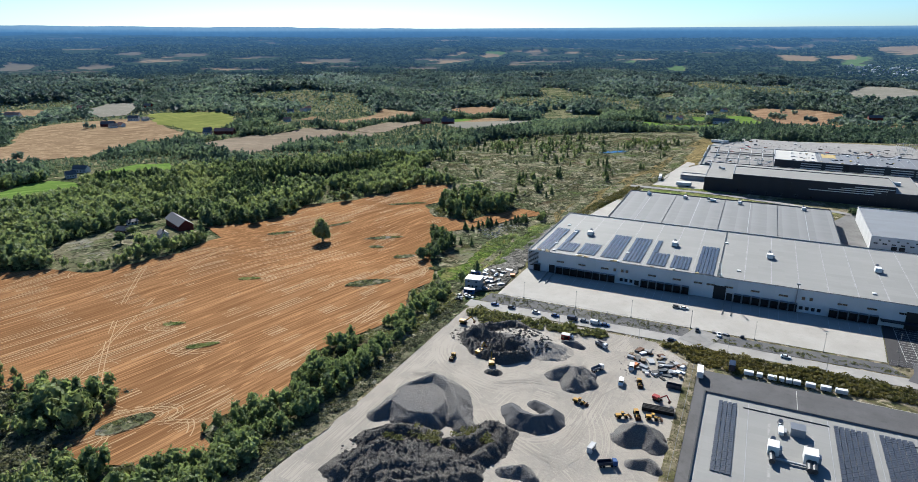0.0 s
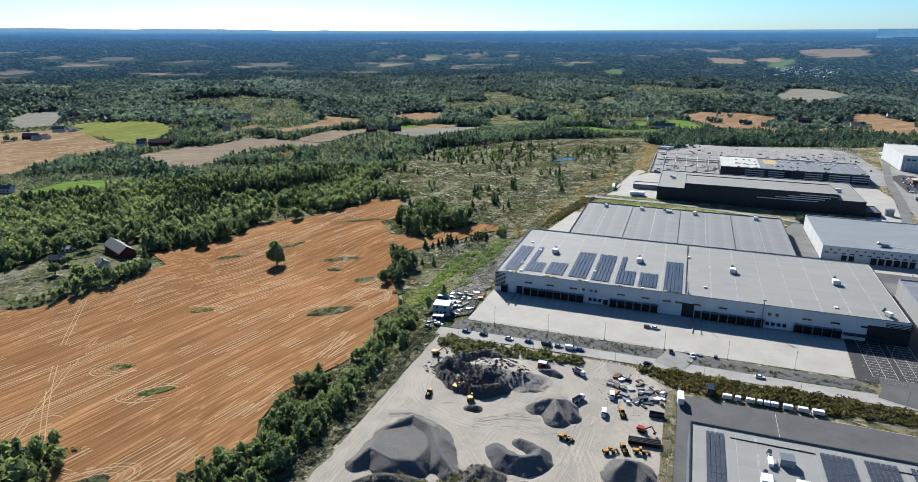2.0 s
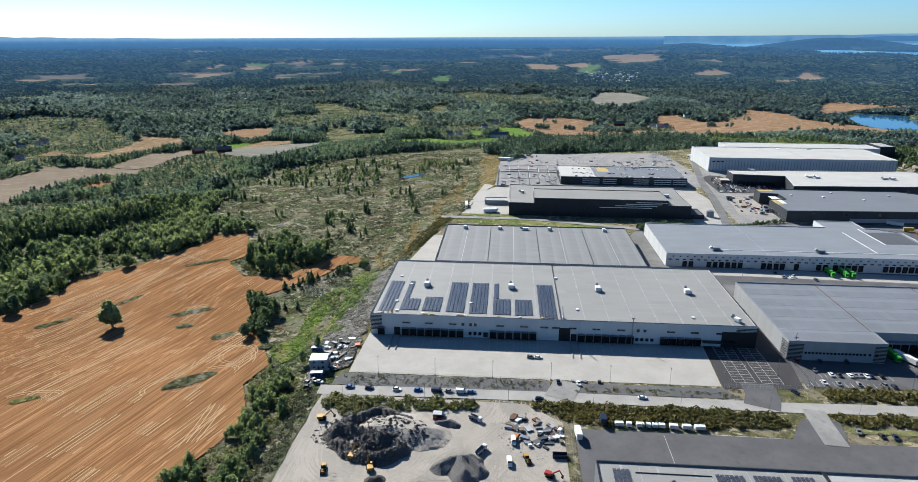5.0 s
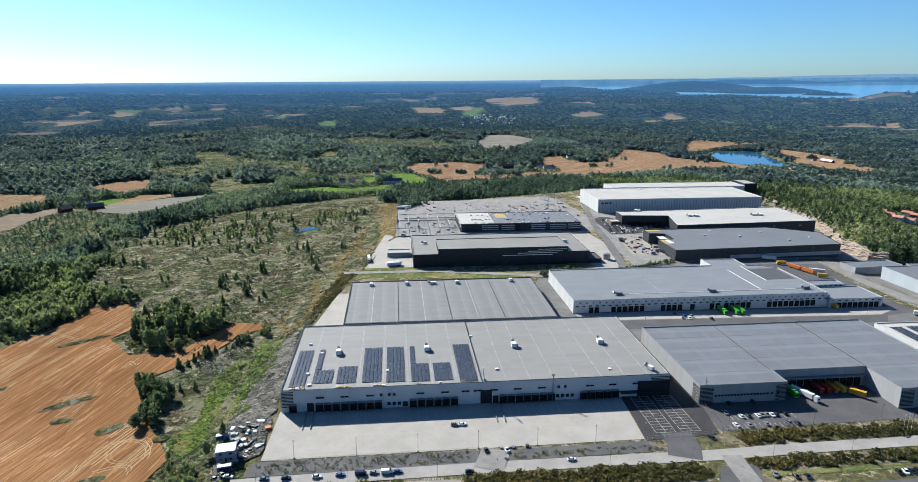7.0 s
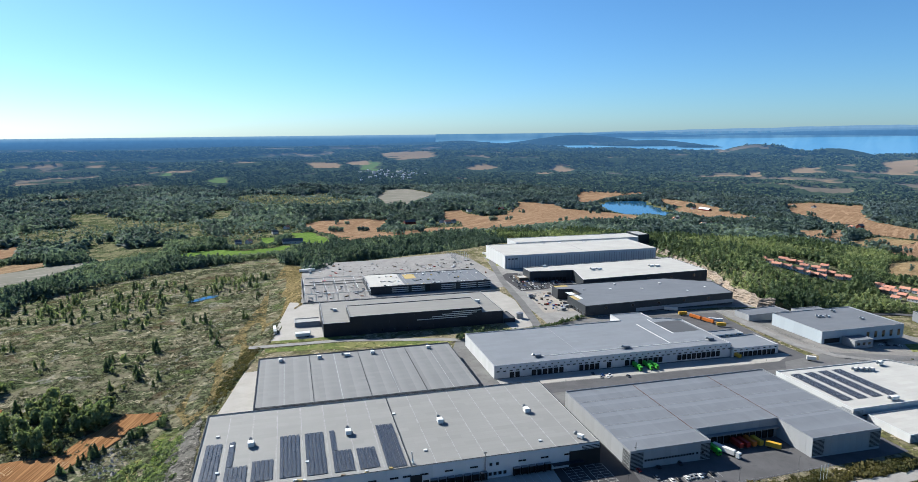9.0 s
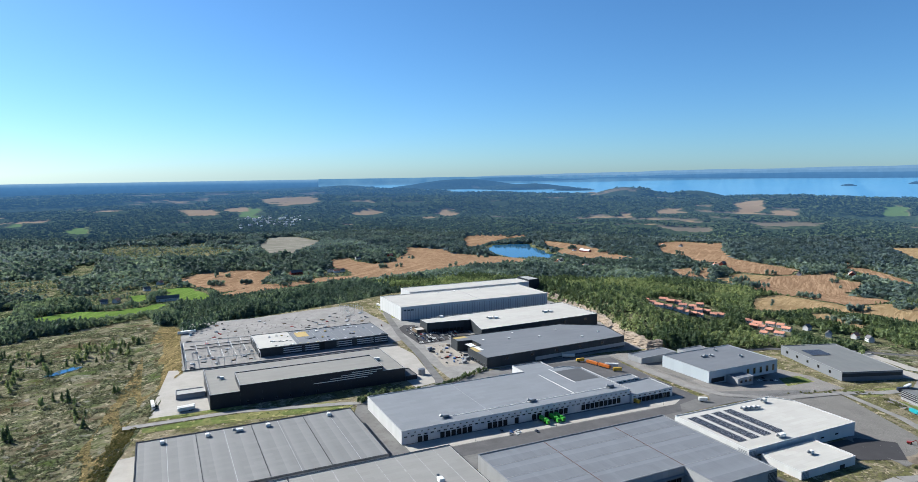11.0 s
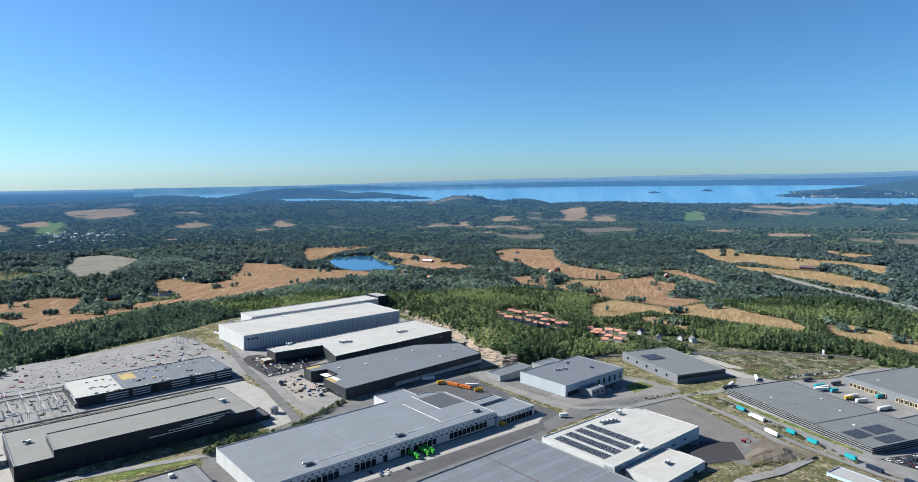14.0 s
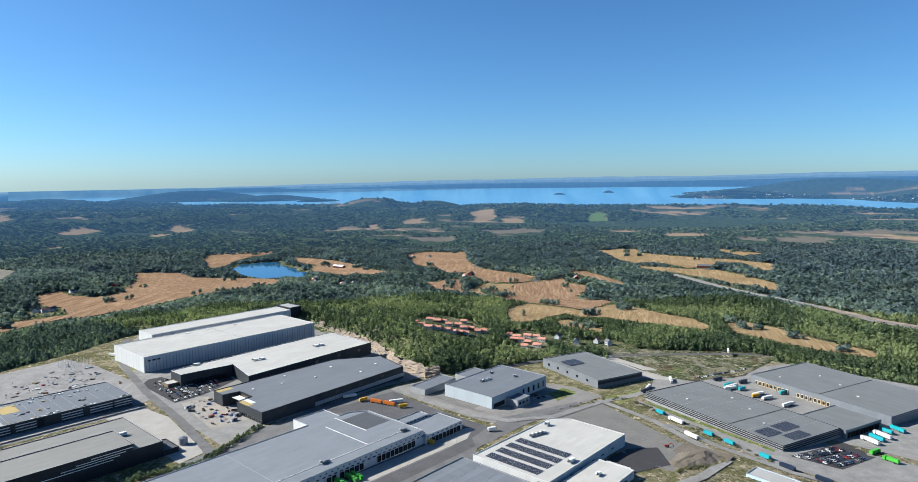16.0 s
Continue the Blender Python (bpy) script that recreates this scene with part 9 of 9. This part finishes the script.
for share in (0.25, 0.5, 0.8, 1.1):
    dj = np.clip(np.searchsorted(dd, D2 + share * 18.0 * D2 / (eye_height(A2) + 70)), 0, len(dd) - 1)
    ok &= opened[dj, ai] < 0.3
A2, D2, zl = A2[ok], D2[ok], land[di, ai][ok]
foot = far_place(A2, D2, zl)
k = np.hypot(foot[:, 0] - EYE_X, foot[:, 1] - EYE_Y) / D2
high = rng_t.uniform(9, 19, len(D2)) * np.clip(D2 / 5000, 1, 1.4) * k
wide = 0.0030 * D2 * k * rng_t.uniform(0.8, 1.7, len(D2))
cv, cf = crown("spruce", 6, 72, 2.4, False)
cv2, _ = crown("birch", 6, 73, 2.2, False)
shape = np.where((rng_t.random(len(D2)) < 0.55)[:, None, None], cv[None], cv2[None])
turn = rng_t.random(len(D2)) * 6.28
vx = (shape[:, :, 0] * np.cos(turn)[:, None] - shape[:, :, 1] * np.sin(turn)[:, None]) * wide[:, None] * 3.0 + foot[:, :1]
vy = (shape[:, :, 0] * np.sin(turn)[:, None] + shape[:, :, 1] * np.cos(turn)[:, None]) * wide[:, None] * 3.0 + foot[:, 1:2]
vz = shape[:, :, 2] * high[:, None] + foot[:, 2:3]
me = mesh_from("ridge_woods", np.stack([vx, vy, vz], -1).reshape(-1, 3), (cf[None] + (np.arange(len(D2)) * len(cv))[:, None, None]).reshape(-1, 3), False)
me.attributes.new("air", "FLOAT", "POINT").data.foreach_set("value", np.repeat(haze_share(D2), len(cv)).astype(np.float32))
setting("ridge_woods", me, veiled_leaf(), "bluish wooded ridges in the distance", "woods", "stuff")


def bushes(name, poly, step, height, label, seed, kind="bush", mat=BUSH_LEAF, quads=34, keep=0.9, wide=1.2, drop=0.1):
    p = np.array(poly)
    x, y = scatter(p[:, 0].min(), p[:, 0].max(), p[:, 1].min(), p[:, 1].max(), step, seed)
    ok = (outside(x, y, poly) < 0) & (np.random.default_rng(seed).random(len(x)) < keep)
    woods(name, on_land(x[ok], y[ok], drop), kind, mat, quads, height, label, 0, wide, 1.0, seed, "bushes")


GOLD_LEAF = leaf_material("golden_scrub_leaves", (0.046, 0.056, 0.022), (0.088, 0.096, 0.038), (0.185, 0.152, 0.055))
bushes("hedge", ((90, -68), (110, -66), (204, -67), (206, -78), (160, -80), (112, -83), (106, -80)), 2.6, (1.6, 3.2), "overgrown hedge with golden autumn weeds", 51, mat=GOLD_LEAF)
bushes("hedge", ((-4, -69), (64, -67), (66, -74), (3, -82), (-8, -76)), 3.0, (1.8, 4.2), "overgrown green hedge beside a road", 52)
bushes("hedge", ((236, -43), (335, -41), (420, -38), (420, -49), (333, -52), (230, -54)), 3.0, (1.4, 3.4), "brown and green hedge above a road", 53, mat=GOLD_LEAF)
bushes("hedge", ((226, -66), (330, -64), (420, -60), (420, -72), (310, -73), (236, -74)), 2.8, (1.4, 3.2), "brown and green hedge below a road", 54, mat=GOLD_LEAF)
bushes("weeds", ((-4, -47), (98, -47), (98, -55.5), (0, -56.5)), 2.0, (0.5, 1.5), "grey-brown weeds on a stony verge", 55, quads=16, keep=0.75, mat=BRUSH_LEAF)
bushes("weeds", ((112, -49), (190, -49), (192, -54), (112, -55)), 2.2, (0.6, 1.5), "green weeds on a roadside bank", 56, quads=18, keep=0.8)
bushes("hedge", ((196, 238), (222, 254), (262, 240), (345, 280), (343, 274), (262, 233), (224, 247), (198, 232)), 2.3, (1.8, 4.6), "hedge of small trees behind a warehouse", 57, "birch", SPRUCE_LEAF, 40)
bushes("hedge", ((546, -36), (552, -66), (520, -58), (494, -44), (520, -44)), 3.4, (1.4, 3.0), "green scrub on a gravel mound", 58)
bushes("hedge", ((650, 70), (622, 88), (566, 98), (560, 104), (625, 96), (655, 80)), 4.5, (1.2, 2.8), "scrub along a gravel plot", 59, keep=0.5)
bushes("hedge", ((648, 60), (612, -20), (575, -90), (568, -86), (604, -16), (640, 66)), 4.0, (1.2, 2.8), "scrub along a road verge", 60, keep=0.5)
bushes("weeds", ((104.4, -84), (109, -86), (109, -210), (104.4, -210)), 1.5, (0.3, 1.0), "yellow-green weeds beside a fence", 61, quads=14, mat=BUSH_LEAF)
# patches left standing in the stubble
PATCHES = ((-85, -52, 14, 5, 40), (-160, -73, 7, 2.2, 30), (-115, -155, 8, 2.2, 40), (-150, -141, 6, 2, 30), (-92, -217, 11, 5, 60), (-131, 42, 15, 3, 25), (-92, 5, 8, 4, 40), (-125, 21, 6, 2.5, 10),
           (-211, 19, 12, 2.5, 60), (-165, 138, 18, 3, 35), (-185, 60, 10, 2, 60), (-60, -10, 5, 3, 40))
for k, (px, py, a, b, turn) in enumerate(PATCHES):
    c0, s0 = math.cos(radians(turn)), math.sin(radians(turn))
    ring = tuple((px + a * math.cos(q) * c0 - b * math.sin(q) * s0, py + a * math.cos(q) * s0 + b * math.sin(q) * c0) for q in np.linspace(0, 2 * math.pi, 14)[:-1])
    drape("grass_patch", ring, VERGE_GRASS if k in (1, 2, 3) else HEATH, "uncut grassy patch left in a stubble field", "grass patch", 0.86, 3.0, 0.5)
    bushes("weeds", ring, 1.9, (0.4, 1.3), "weeds on a patch left in the field", 70 + k, quads=16, mat=BUSH_LEAF, keep=0.8, drop=-0.6)
bushes("grove", GROVE, 7.5, (7, 17), "dark grove of birches and spruces beside the field", 91, "birch", BIRCH_LEAF, 150, 0.42, 0.95)
bushes("grove", GROVE, 7.0, (7, 14), "dark spruces in a grove beside the field", 96, "spruce", SPRUCE_LEAF, 60, 0.15, 0.9)
bushes("scrub", GROVE, 4.0, (1.5, 3.5), "undergrowth of a grove", 95, keep=0.6)
bushes("thicket", ((-84, 84), (-60, 110), (-38, 138), (-30, 150), (-33, 132), (-56, 106), (-80, 78)), 4.2, (4, 8), "row of young spruces on the field edge", 92, "spruce", SPRUCE_LEAF, 50, 0.8, 1.0)
bushes("thicket", ((-80, 0), (-68, 6), (-72, 44), (-92, 62), (-100, 58), (-84, 36)), 5.0, (6, 11), "dark clump of birches on the field edge", 93, "birch", SPRUCE_LEAF, 70, 0.75, 0.9)
bushes("thicket", ((-118, -196), (-108, -206), (-104, -226), (-120, -240), (-190, -240), (-190, -212), (-140, -204)), 4.6, (3, 8), "young birches in a corner of the field", 94, "birch", BIRCH_LEAF, 70, 0.6, 0.9)
bushes("scrub", ((-112, -200), (-100, -228), (-96, -250), (-110, -330), (-260, -330), (-230, -238), (-190, -226), (-140, -206)), 3.0, (0.7, 2.4), "olive scrub and brush in a corner of the field", 98, mat=BRUSH_LEAF, quads=20, keep=0.85)


def tree(at, height, label, seed, leaf=BIRCH_LEAF, clumps=420, group="", spread=1.0):
    """A single broadleaf tree: tapered trunk, forked limbs, crown of many leaf clumps."""
    rng = random.Random(seed)
    ob = thing("tree", label, "tree", at, rng.uniform(0, 360), group)
    bm = bmesh.new()
    tube(bm, 0.035 * height, 0.018 * height, -0.4, 0.55 * height, 8)
    part("trunk", bm, BARK, ob)
    for k in range(6):
        bm = bmesh.new()
        tube(bm, 0.013 * height, 0.004 * height, 0, 0.34 * height, 6, pose(0, 0, (0.26 + 0.05 * k) * height, rng.uniform(28, 55), 0, 60 * k + rng.uniform(-15, 15)))
        part("limb", bm, BARK, ob)
    vs, fs, k = [], [], 0
    for lobe in range(9):
        ang, out, up = 2.4 * lobe + seed, (0.0 if lobe == 0 else rng.uniform(0.10, 0.24)), rng.uniform(0.16, 0.52)
        size = rng.uniform(0.38, 0.56)
        v, f = crown("birch", clumps // 9, seed * 10 + lobe, 1.3, False)
        vs.append((v - (0, 0, 0.2)) * (size * spread * 1.35, size * spread * 1.35, size) + (out * math.cos(ang) * spread, out * math.sin(ang) * spread, up))
        fs.append(f + k)
        k += len(v)
    v, f = np.concatenate(vs) * height, np.concatenate(fs)
    me = mesh_from("crown", v, f, False)
    me.materials.append(leaf)
    piece("crown", me, ob, Matrix.Identity(4))
    return ob


def at_ground(x, y, drop=0.2):
    return x, y, float(ground_z(x, y)) - drop


tree(at_ground(-172, 20), 21, "lone leafy tree standing in the stubble field", 1, BIRCH_LEAF, 900, spread=0.78)
for k, (px, py, h) in enumerate(((-246, 28, 16), (-252, 60, 20), (-300, 30, 13), (-318, -14, 12), (-262, 8, 10), (-226, 128, 14), (-128, -232, 11), (-104, -262, 12), (-275, -58, 9), (-290, -62, 10), (-300, -44, 9))):
    tree(at_ground(px, py), h, "broad dark green tree at the field edge", 20 + k, BIRCH_LEAF if k % 3 else SPRUCE_LEAF, 420, "trees at the field edge", 1.05)


# greenery on the stone mounds
for k, (px, py, a, b, up) in enumerate(((26, -184, 7, 4, 3.2), (40, -176, 7, 3, 2.6), (14, -190, 4, 2, 3.4))):
    r = np.random.default_rng(200 + k)
    n = int(a * b * 1.6)
    q = np.stack([px + r.normal(0, a * 0.5, n), py + r.normal(0, b * 0.5, n), np.full(n, up)], -1)
    woods("weeds", q, "bush", BUSH_LEAF, 16, (0.5, 1.3), "green weeds on a stone mound", 0, 1.6, 1.0, 210 + k, "bushes")


# wheel tracks left in the stubble
def wheel_tracks():
    r = np.random.default_rng(300)
    lines = []
    poly = FIELDS["big_field"]
    c0, s0 = math.cos(radians(75)), math.sin(radians(75))
    for off in np.arange(-330, 330, 6.5):
        along = np.arange(-330, 330, 5.0)
        o = off + r.uniform(-3, 3) + r.uniform(0.5, 2.5) * np.sin(along / 60 + r.uniform(0, 6))
        lines.append(np.stack([-170 + along * c0 - o * s0, -20 + along * s0 + o * c0], -1))
    for px, py, a, b, turn in PATCHES:
        c1, s1 = math.cos(radians(turn)), math.sin(radians(turn))
        for grow in (2.0, 5.0):
            q = np.linspace(0, r.uniform(2.2, 4.4), 40) + r.uniform(0, 6.28)
            ea, eb = a + grow * 1.6, b + grow
            wob = 1 + 0.07 * np.sin(2 * q + r.uniform(0, 6)) + 0.05 * np.sin(3 * q + r.uniform(0, 6))
            lines.append(np.stack([px + wob * (ea * np.cos(q) * c1 - eb * np.sin(q) * s1), py + wob * (ea * np.cos(q) * s1 + eb * np.sin(q) * c1)], -1))
    for cx, cy, rad, q0, q1 in ((-262, -108, 9, 0, 6.3), (-250, -116, 12, 1, 5), (-240, -96, 8, 3, 8), (-275, -60, 16, 4.6, 7), (-262, -42, 20, 4.8, 7), (-140, -196, 10, 0, 4), (-105, -190, 16, 2.5, 5.5), (-98, -236, 10, 0, 3), (-75, -222, 14, 4, 7.5), (-64, -214, 9, 3, 8), (-76, -30, 15, 0, 4), (-72, -20, 9, 0, 6.3), (-84, 20, 10, 0, 6.3), (-102, 40, 14, 2, 7)):
        q = np.linspace(q0, q1, 30)
        lines.append(np.stack([cx + rad * np.cos(q), cy + 1.3 * rad * np.sin(q)], -1))
    for a, b, bow in (((-140, -206), (-225, 60), 24), ((-230, -60), (-190, 150), -14), ((-60, -40), (-64, -190), 5), ((-66, -40), (-70, -200), 7), ((-240, -80), (-130, -200), -6), ((-100, -240), (-56, -200), 8), ((-200, 160), (-90, 60), 10)):
        k = np.linspace(0, 1, 50)[:, None]
        a, b = np.array(a), np.array(b)
        n = np.array((-(b - a)[1], (b - a)[0])) / np.linalg.norm(b - a)
        lines.append(a + (b - a) * k + n * bow * np.sin(k * math.pi))
    vs, fs = [], []
    for line in lines:
        d = np.gradient(line, axis=0)
        n = np.stack([-d[:, 1], d[:, 0]], -1) / (np.linalg.norm(d, axis=1, keepdims=True) + 1e-6)
        for o in (-1.05, 1.05):
            w = r.uniform(0.12, 0.30)
            rail = line + n * o
            inside = (outside(rail[:, 0], rail[:, 1], poly) < -2.5) & (smooth_noise(rail[:, 0] / 16, rail[:, 1] / 16, 301, 2) > 0.45)
            z = ground_z(rail[:, 0], rail[:, 1]) + 0.72
            for i in range(len(rail) - 1):
                if inside[i] and inside[i + 1]:
                    k = len(vs)
                    for j in (i, i + 1):
                        for s in (-w, w):
                            vs.append((rail[j, 0] + n[j, 0] * s, rail[j, 1] + n[j, 1] * s, z[j]))
                    fs.append((k, k + 2, k + 3, k + 1))
    setting("wheel_tracks", mesh_from("wheel_tracks", vs, fs), plain("flattened_straw", (0.325, 0.222, 0.118), 0.95, 0, 0.2, 1.2, 0.1), "pale wheel tracks pressed into the stubble", "wheel tracks", "stuff")


wheel_tracks()


# tyre tracks of lorries on the gravel of the depot
def tyre_tracks(routes, label, mat, seed, spread, lift):
    r = np.random.default_rng(seed)
    vs, fs, laid = [], [], 0
    for line, lanes in routes:
        q = np.array(line, float)
        for _ in range(4):      # rounds the corners
            q = np.concatenate([q[:1], np.stack([0.75 * q[:-1] + 0.25 * q[1:], 0.25 * q[:-1] + 0.75 * q[1:]], 1).reshape(-1, 2), q[-1:]])
        at = np.r_[0, np.cumsum(np.linalg.norm(np.diff(q, axis=0), axis=1))]
        step = np.arange(0, at[-1], 1.6)
        base = np.stack([np.interp(step, at, q[:, 0]), np.interp(step, at, q[:, 1])], -1)
        d = np.gradient(base, axis=0)
        n = np.stack([-d[:, 1], d[:, 0]], -1) / (np.linalg.norm(d, axis=1, keepdims=True) + 1e-6)
        for _ in range(lanes):
            off = r.normal(0, spread) + 1.2 * np.sin(step / r.uniform(18, 40) + r.uniform(0, 6))
            w = r.uniform(0.09, 0.24)
            for side in (-1.0, 1.0):
                rail = base + n * (off + side)[:, None]
                shown = smooth_noise(rail[:, 0] / 9 + seed, rail[:, 1] / 9 + lanes, seed, 2) > r.uniform(0.42, 0.58)
                laid += 1
                z = park_z(rail[:, 0], rail[:, 1]) + lift + 0.0003 * laid
                for i in range(len(rail) - 1):
                    if shown[i] and shown[i + 1]:
                        k = len(vs)
                        for j in (i, i + 1):
                            for e in (-w, w):
                                vs.append((rail[j, 0] + n[j, 0] * e, rail[j, 1] + n[j, 1] * e, z[j]))
                        fs.append((k, k + 2, k + 3, k + 1))
    setting("tyre_tracks", mesh_from("tyre_tracks", vs, fs), mat, label, "tyre tracks", "stuff")


ROUTES = (
    (((-9, -330), (-9, -215), (-6.5, -150), (-5, -100), (-6, -66)), 16), (((-6, -140), (6, -136), (26, -134), (44, -122), (50, -106), (66, -98), (76, -80), (80, -66)), 12),
    (((80, -66), (77, -95), (76, -125), (74, -160), (66, -176), (60, -215)), 12), (((-5, -110), (0, -124), (14, -134), (36, -140), (44, -132), (70, -130), (78, -115)), 9),
    (((36, -150), (38, -136), (48, -132), (66, -136), (72, -150), (64, -166), (52, -168)), 8), (((20, -142), (30, -148), (38, -158), (48, -166), (60, -172), (78, -180), (86, -196)), 8),
    (((-4, -90), (-2, -118), (8, -128), (20, -124)), 6), (((76, -140), (84, -158), (82, -180), (92, -186)), 6),
)
tyre_tracks(ROUTES, "pale tyre tracks pressed into the gravel", plain("packed_pale_gravel", (0.288, 0.260, 0.221), 0.95, 0, 0.10, 1.2, 0.1), 5, 2.6, 0.125)
tyre_tracks([(line, lanes // 3) for line, lanes in ROUTES], "darker damp tyre tracks in the gravel", plain("damp_dark_gravel", (0.236, 0.213, 0.182), 0.95, 0, 0.12, 1.2, 0.1), 8, 3.2, 0.18)


# dark scrub under the bank, and the far town across the water
bushes("scrub", ((11, 268), (24, 262), (8, 175), (2, 140), (-8, 146), (-2, 190)), 2.4, (1.0, 2.6), "dark brown scrub below the building plots", 97, mat=GOLD_LEAF, quads=24, keep=0.9)
rng_t = np.random.default_rng(90)
ta, td = rng_t.uniform(-88, -64, 2600), rng_t.uniform(10200, 15500, 2600)
ai, di = np.clip(np.searchsorted(aa, ta), 0, len(aa) - 1), np.clip(np.searchsorted(dd, td), 0, len(dd) - 1)
tz = land[di, ai]
ok = (tz > -101) & (tz < -40) & (smooth_noise(td * np.sin(np.radians(ta)) / 700 + 60, td * np.cos(np.radians(ta)) / 700 + 60, 91, 2) > 0.46) & (rng_t.random(2600) < np.clip((-tz - 30) / 60, 0.15, 1))
va, vd = rng_t.normal(-9.0, 1.5, 70), rng_t.normal(3700, 260, 70)
vi, vj = np.clip(np.searchsorted(dd, vd), 0, len(dd) - 1), np.clip(np.searchsorted(aa, va), 0, len(aa) - 1)
ta, td, tz = np.r_[ta[ok], va], np.r_[td[ok], vd], np.r_[tz[ok], land[vi, vj] + 6]
foot = far_place(ta, td, tz)
k = (np.hypot(foot[:, 0] - EYE_X, foot[:, 1] - EYE_Y) / td)[:, None, None]
unit = np.array([(x, y, z) for z in (-0.5, 1) for x, y in ((-1, -1), (1, -1), (1, 1), (-1, 1))], float)
v = foot[:, None] + unit[None] * k * (rng_t.uniform(4, 9, (len(ta), 1, 1)) * (1, 1, 1.1))
f = np.array([(4, 5, 6, 7), (0, 1, 5, 4), (1, 2, 6, 5), (2, 3, 7, 6), (3, 0, 4, 7)])[None] + 8 * np.arange(len(ta))[:, None, None]
setting("far_town", mesh_from("far_town", v.reshape(-1, 3), f.reshape(-1, 4), False), WHITE_METAL, "white houses of a far town by the fjord", "town", "stuff")


# highway viaduct beyond the lake
def viaduct(a, b, z0, z1, label):
    a, b = Vector(a), Vector(b)
    d = b - a
    ob = thing("viaduct", label, "bridge", (a.x, a.y, z0), math.degrees(math.atan2(d.y, d.x)))
    bm = bmesh.new()
    box(bm, 0, d.length, -6, 6, 0, 1.4)
    part("deck", bm, CONCRETE, ob)
    for y in (-6.0, 5.7):
        bm = bmesh.new()
        box(bm, 0, d.length, y, y + 0.3, 1.404, 2.5)
        part("parapet", bm, PALE_COPING, ob)
    for k in range(1, int(d.length / 40)):
        bm = bmesh.new()
        box(bm, 40 * k - 1, 40 * k + 1, -4, 4, z1 - z0, -0.004)
        part("pier", bm, CONCRETE, ob)


ends = far_place(np.array([-33.1, -37.3]), np.array([3221.0, 3052.0]), np.array([-52.0, -52.0]))
viaduct(ends[0, :2], ends[1, :2], float(ends[0, 2]), float(ends[0, 2]) - 16, "pale concrete highway viaduct over the woods")
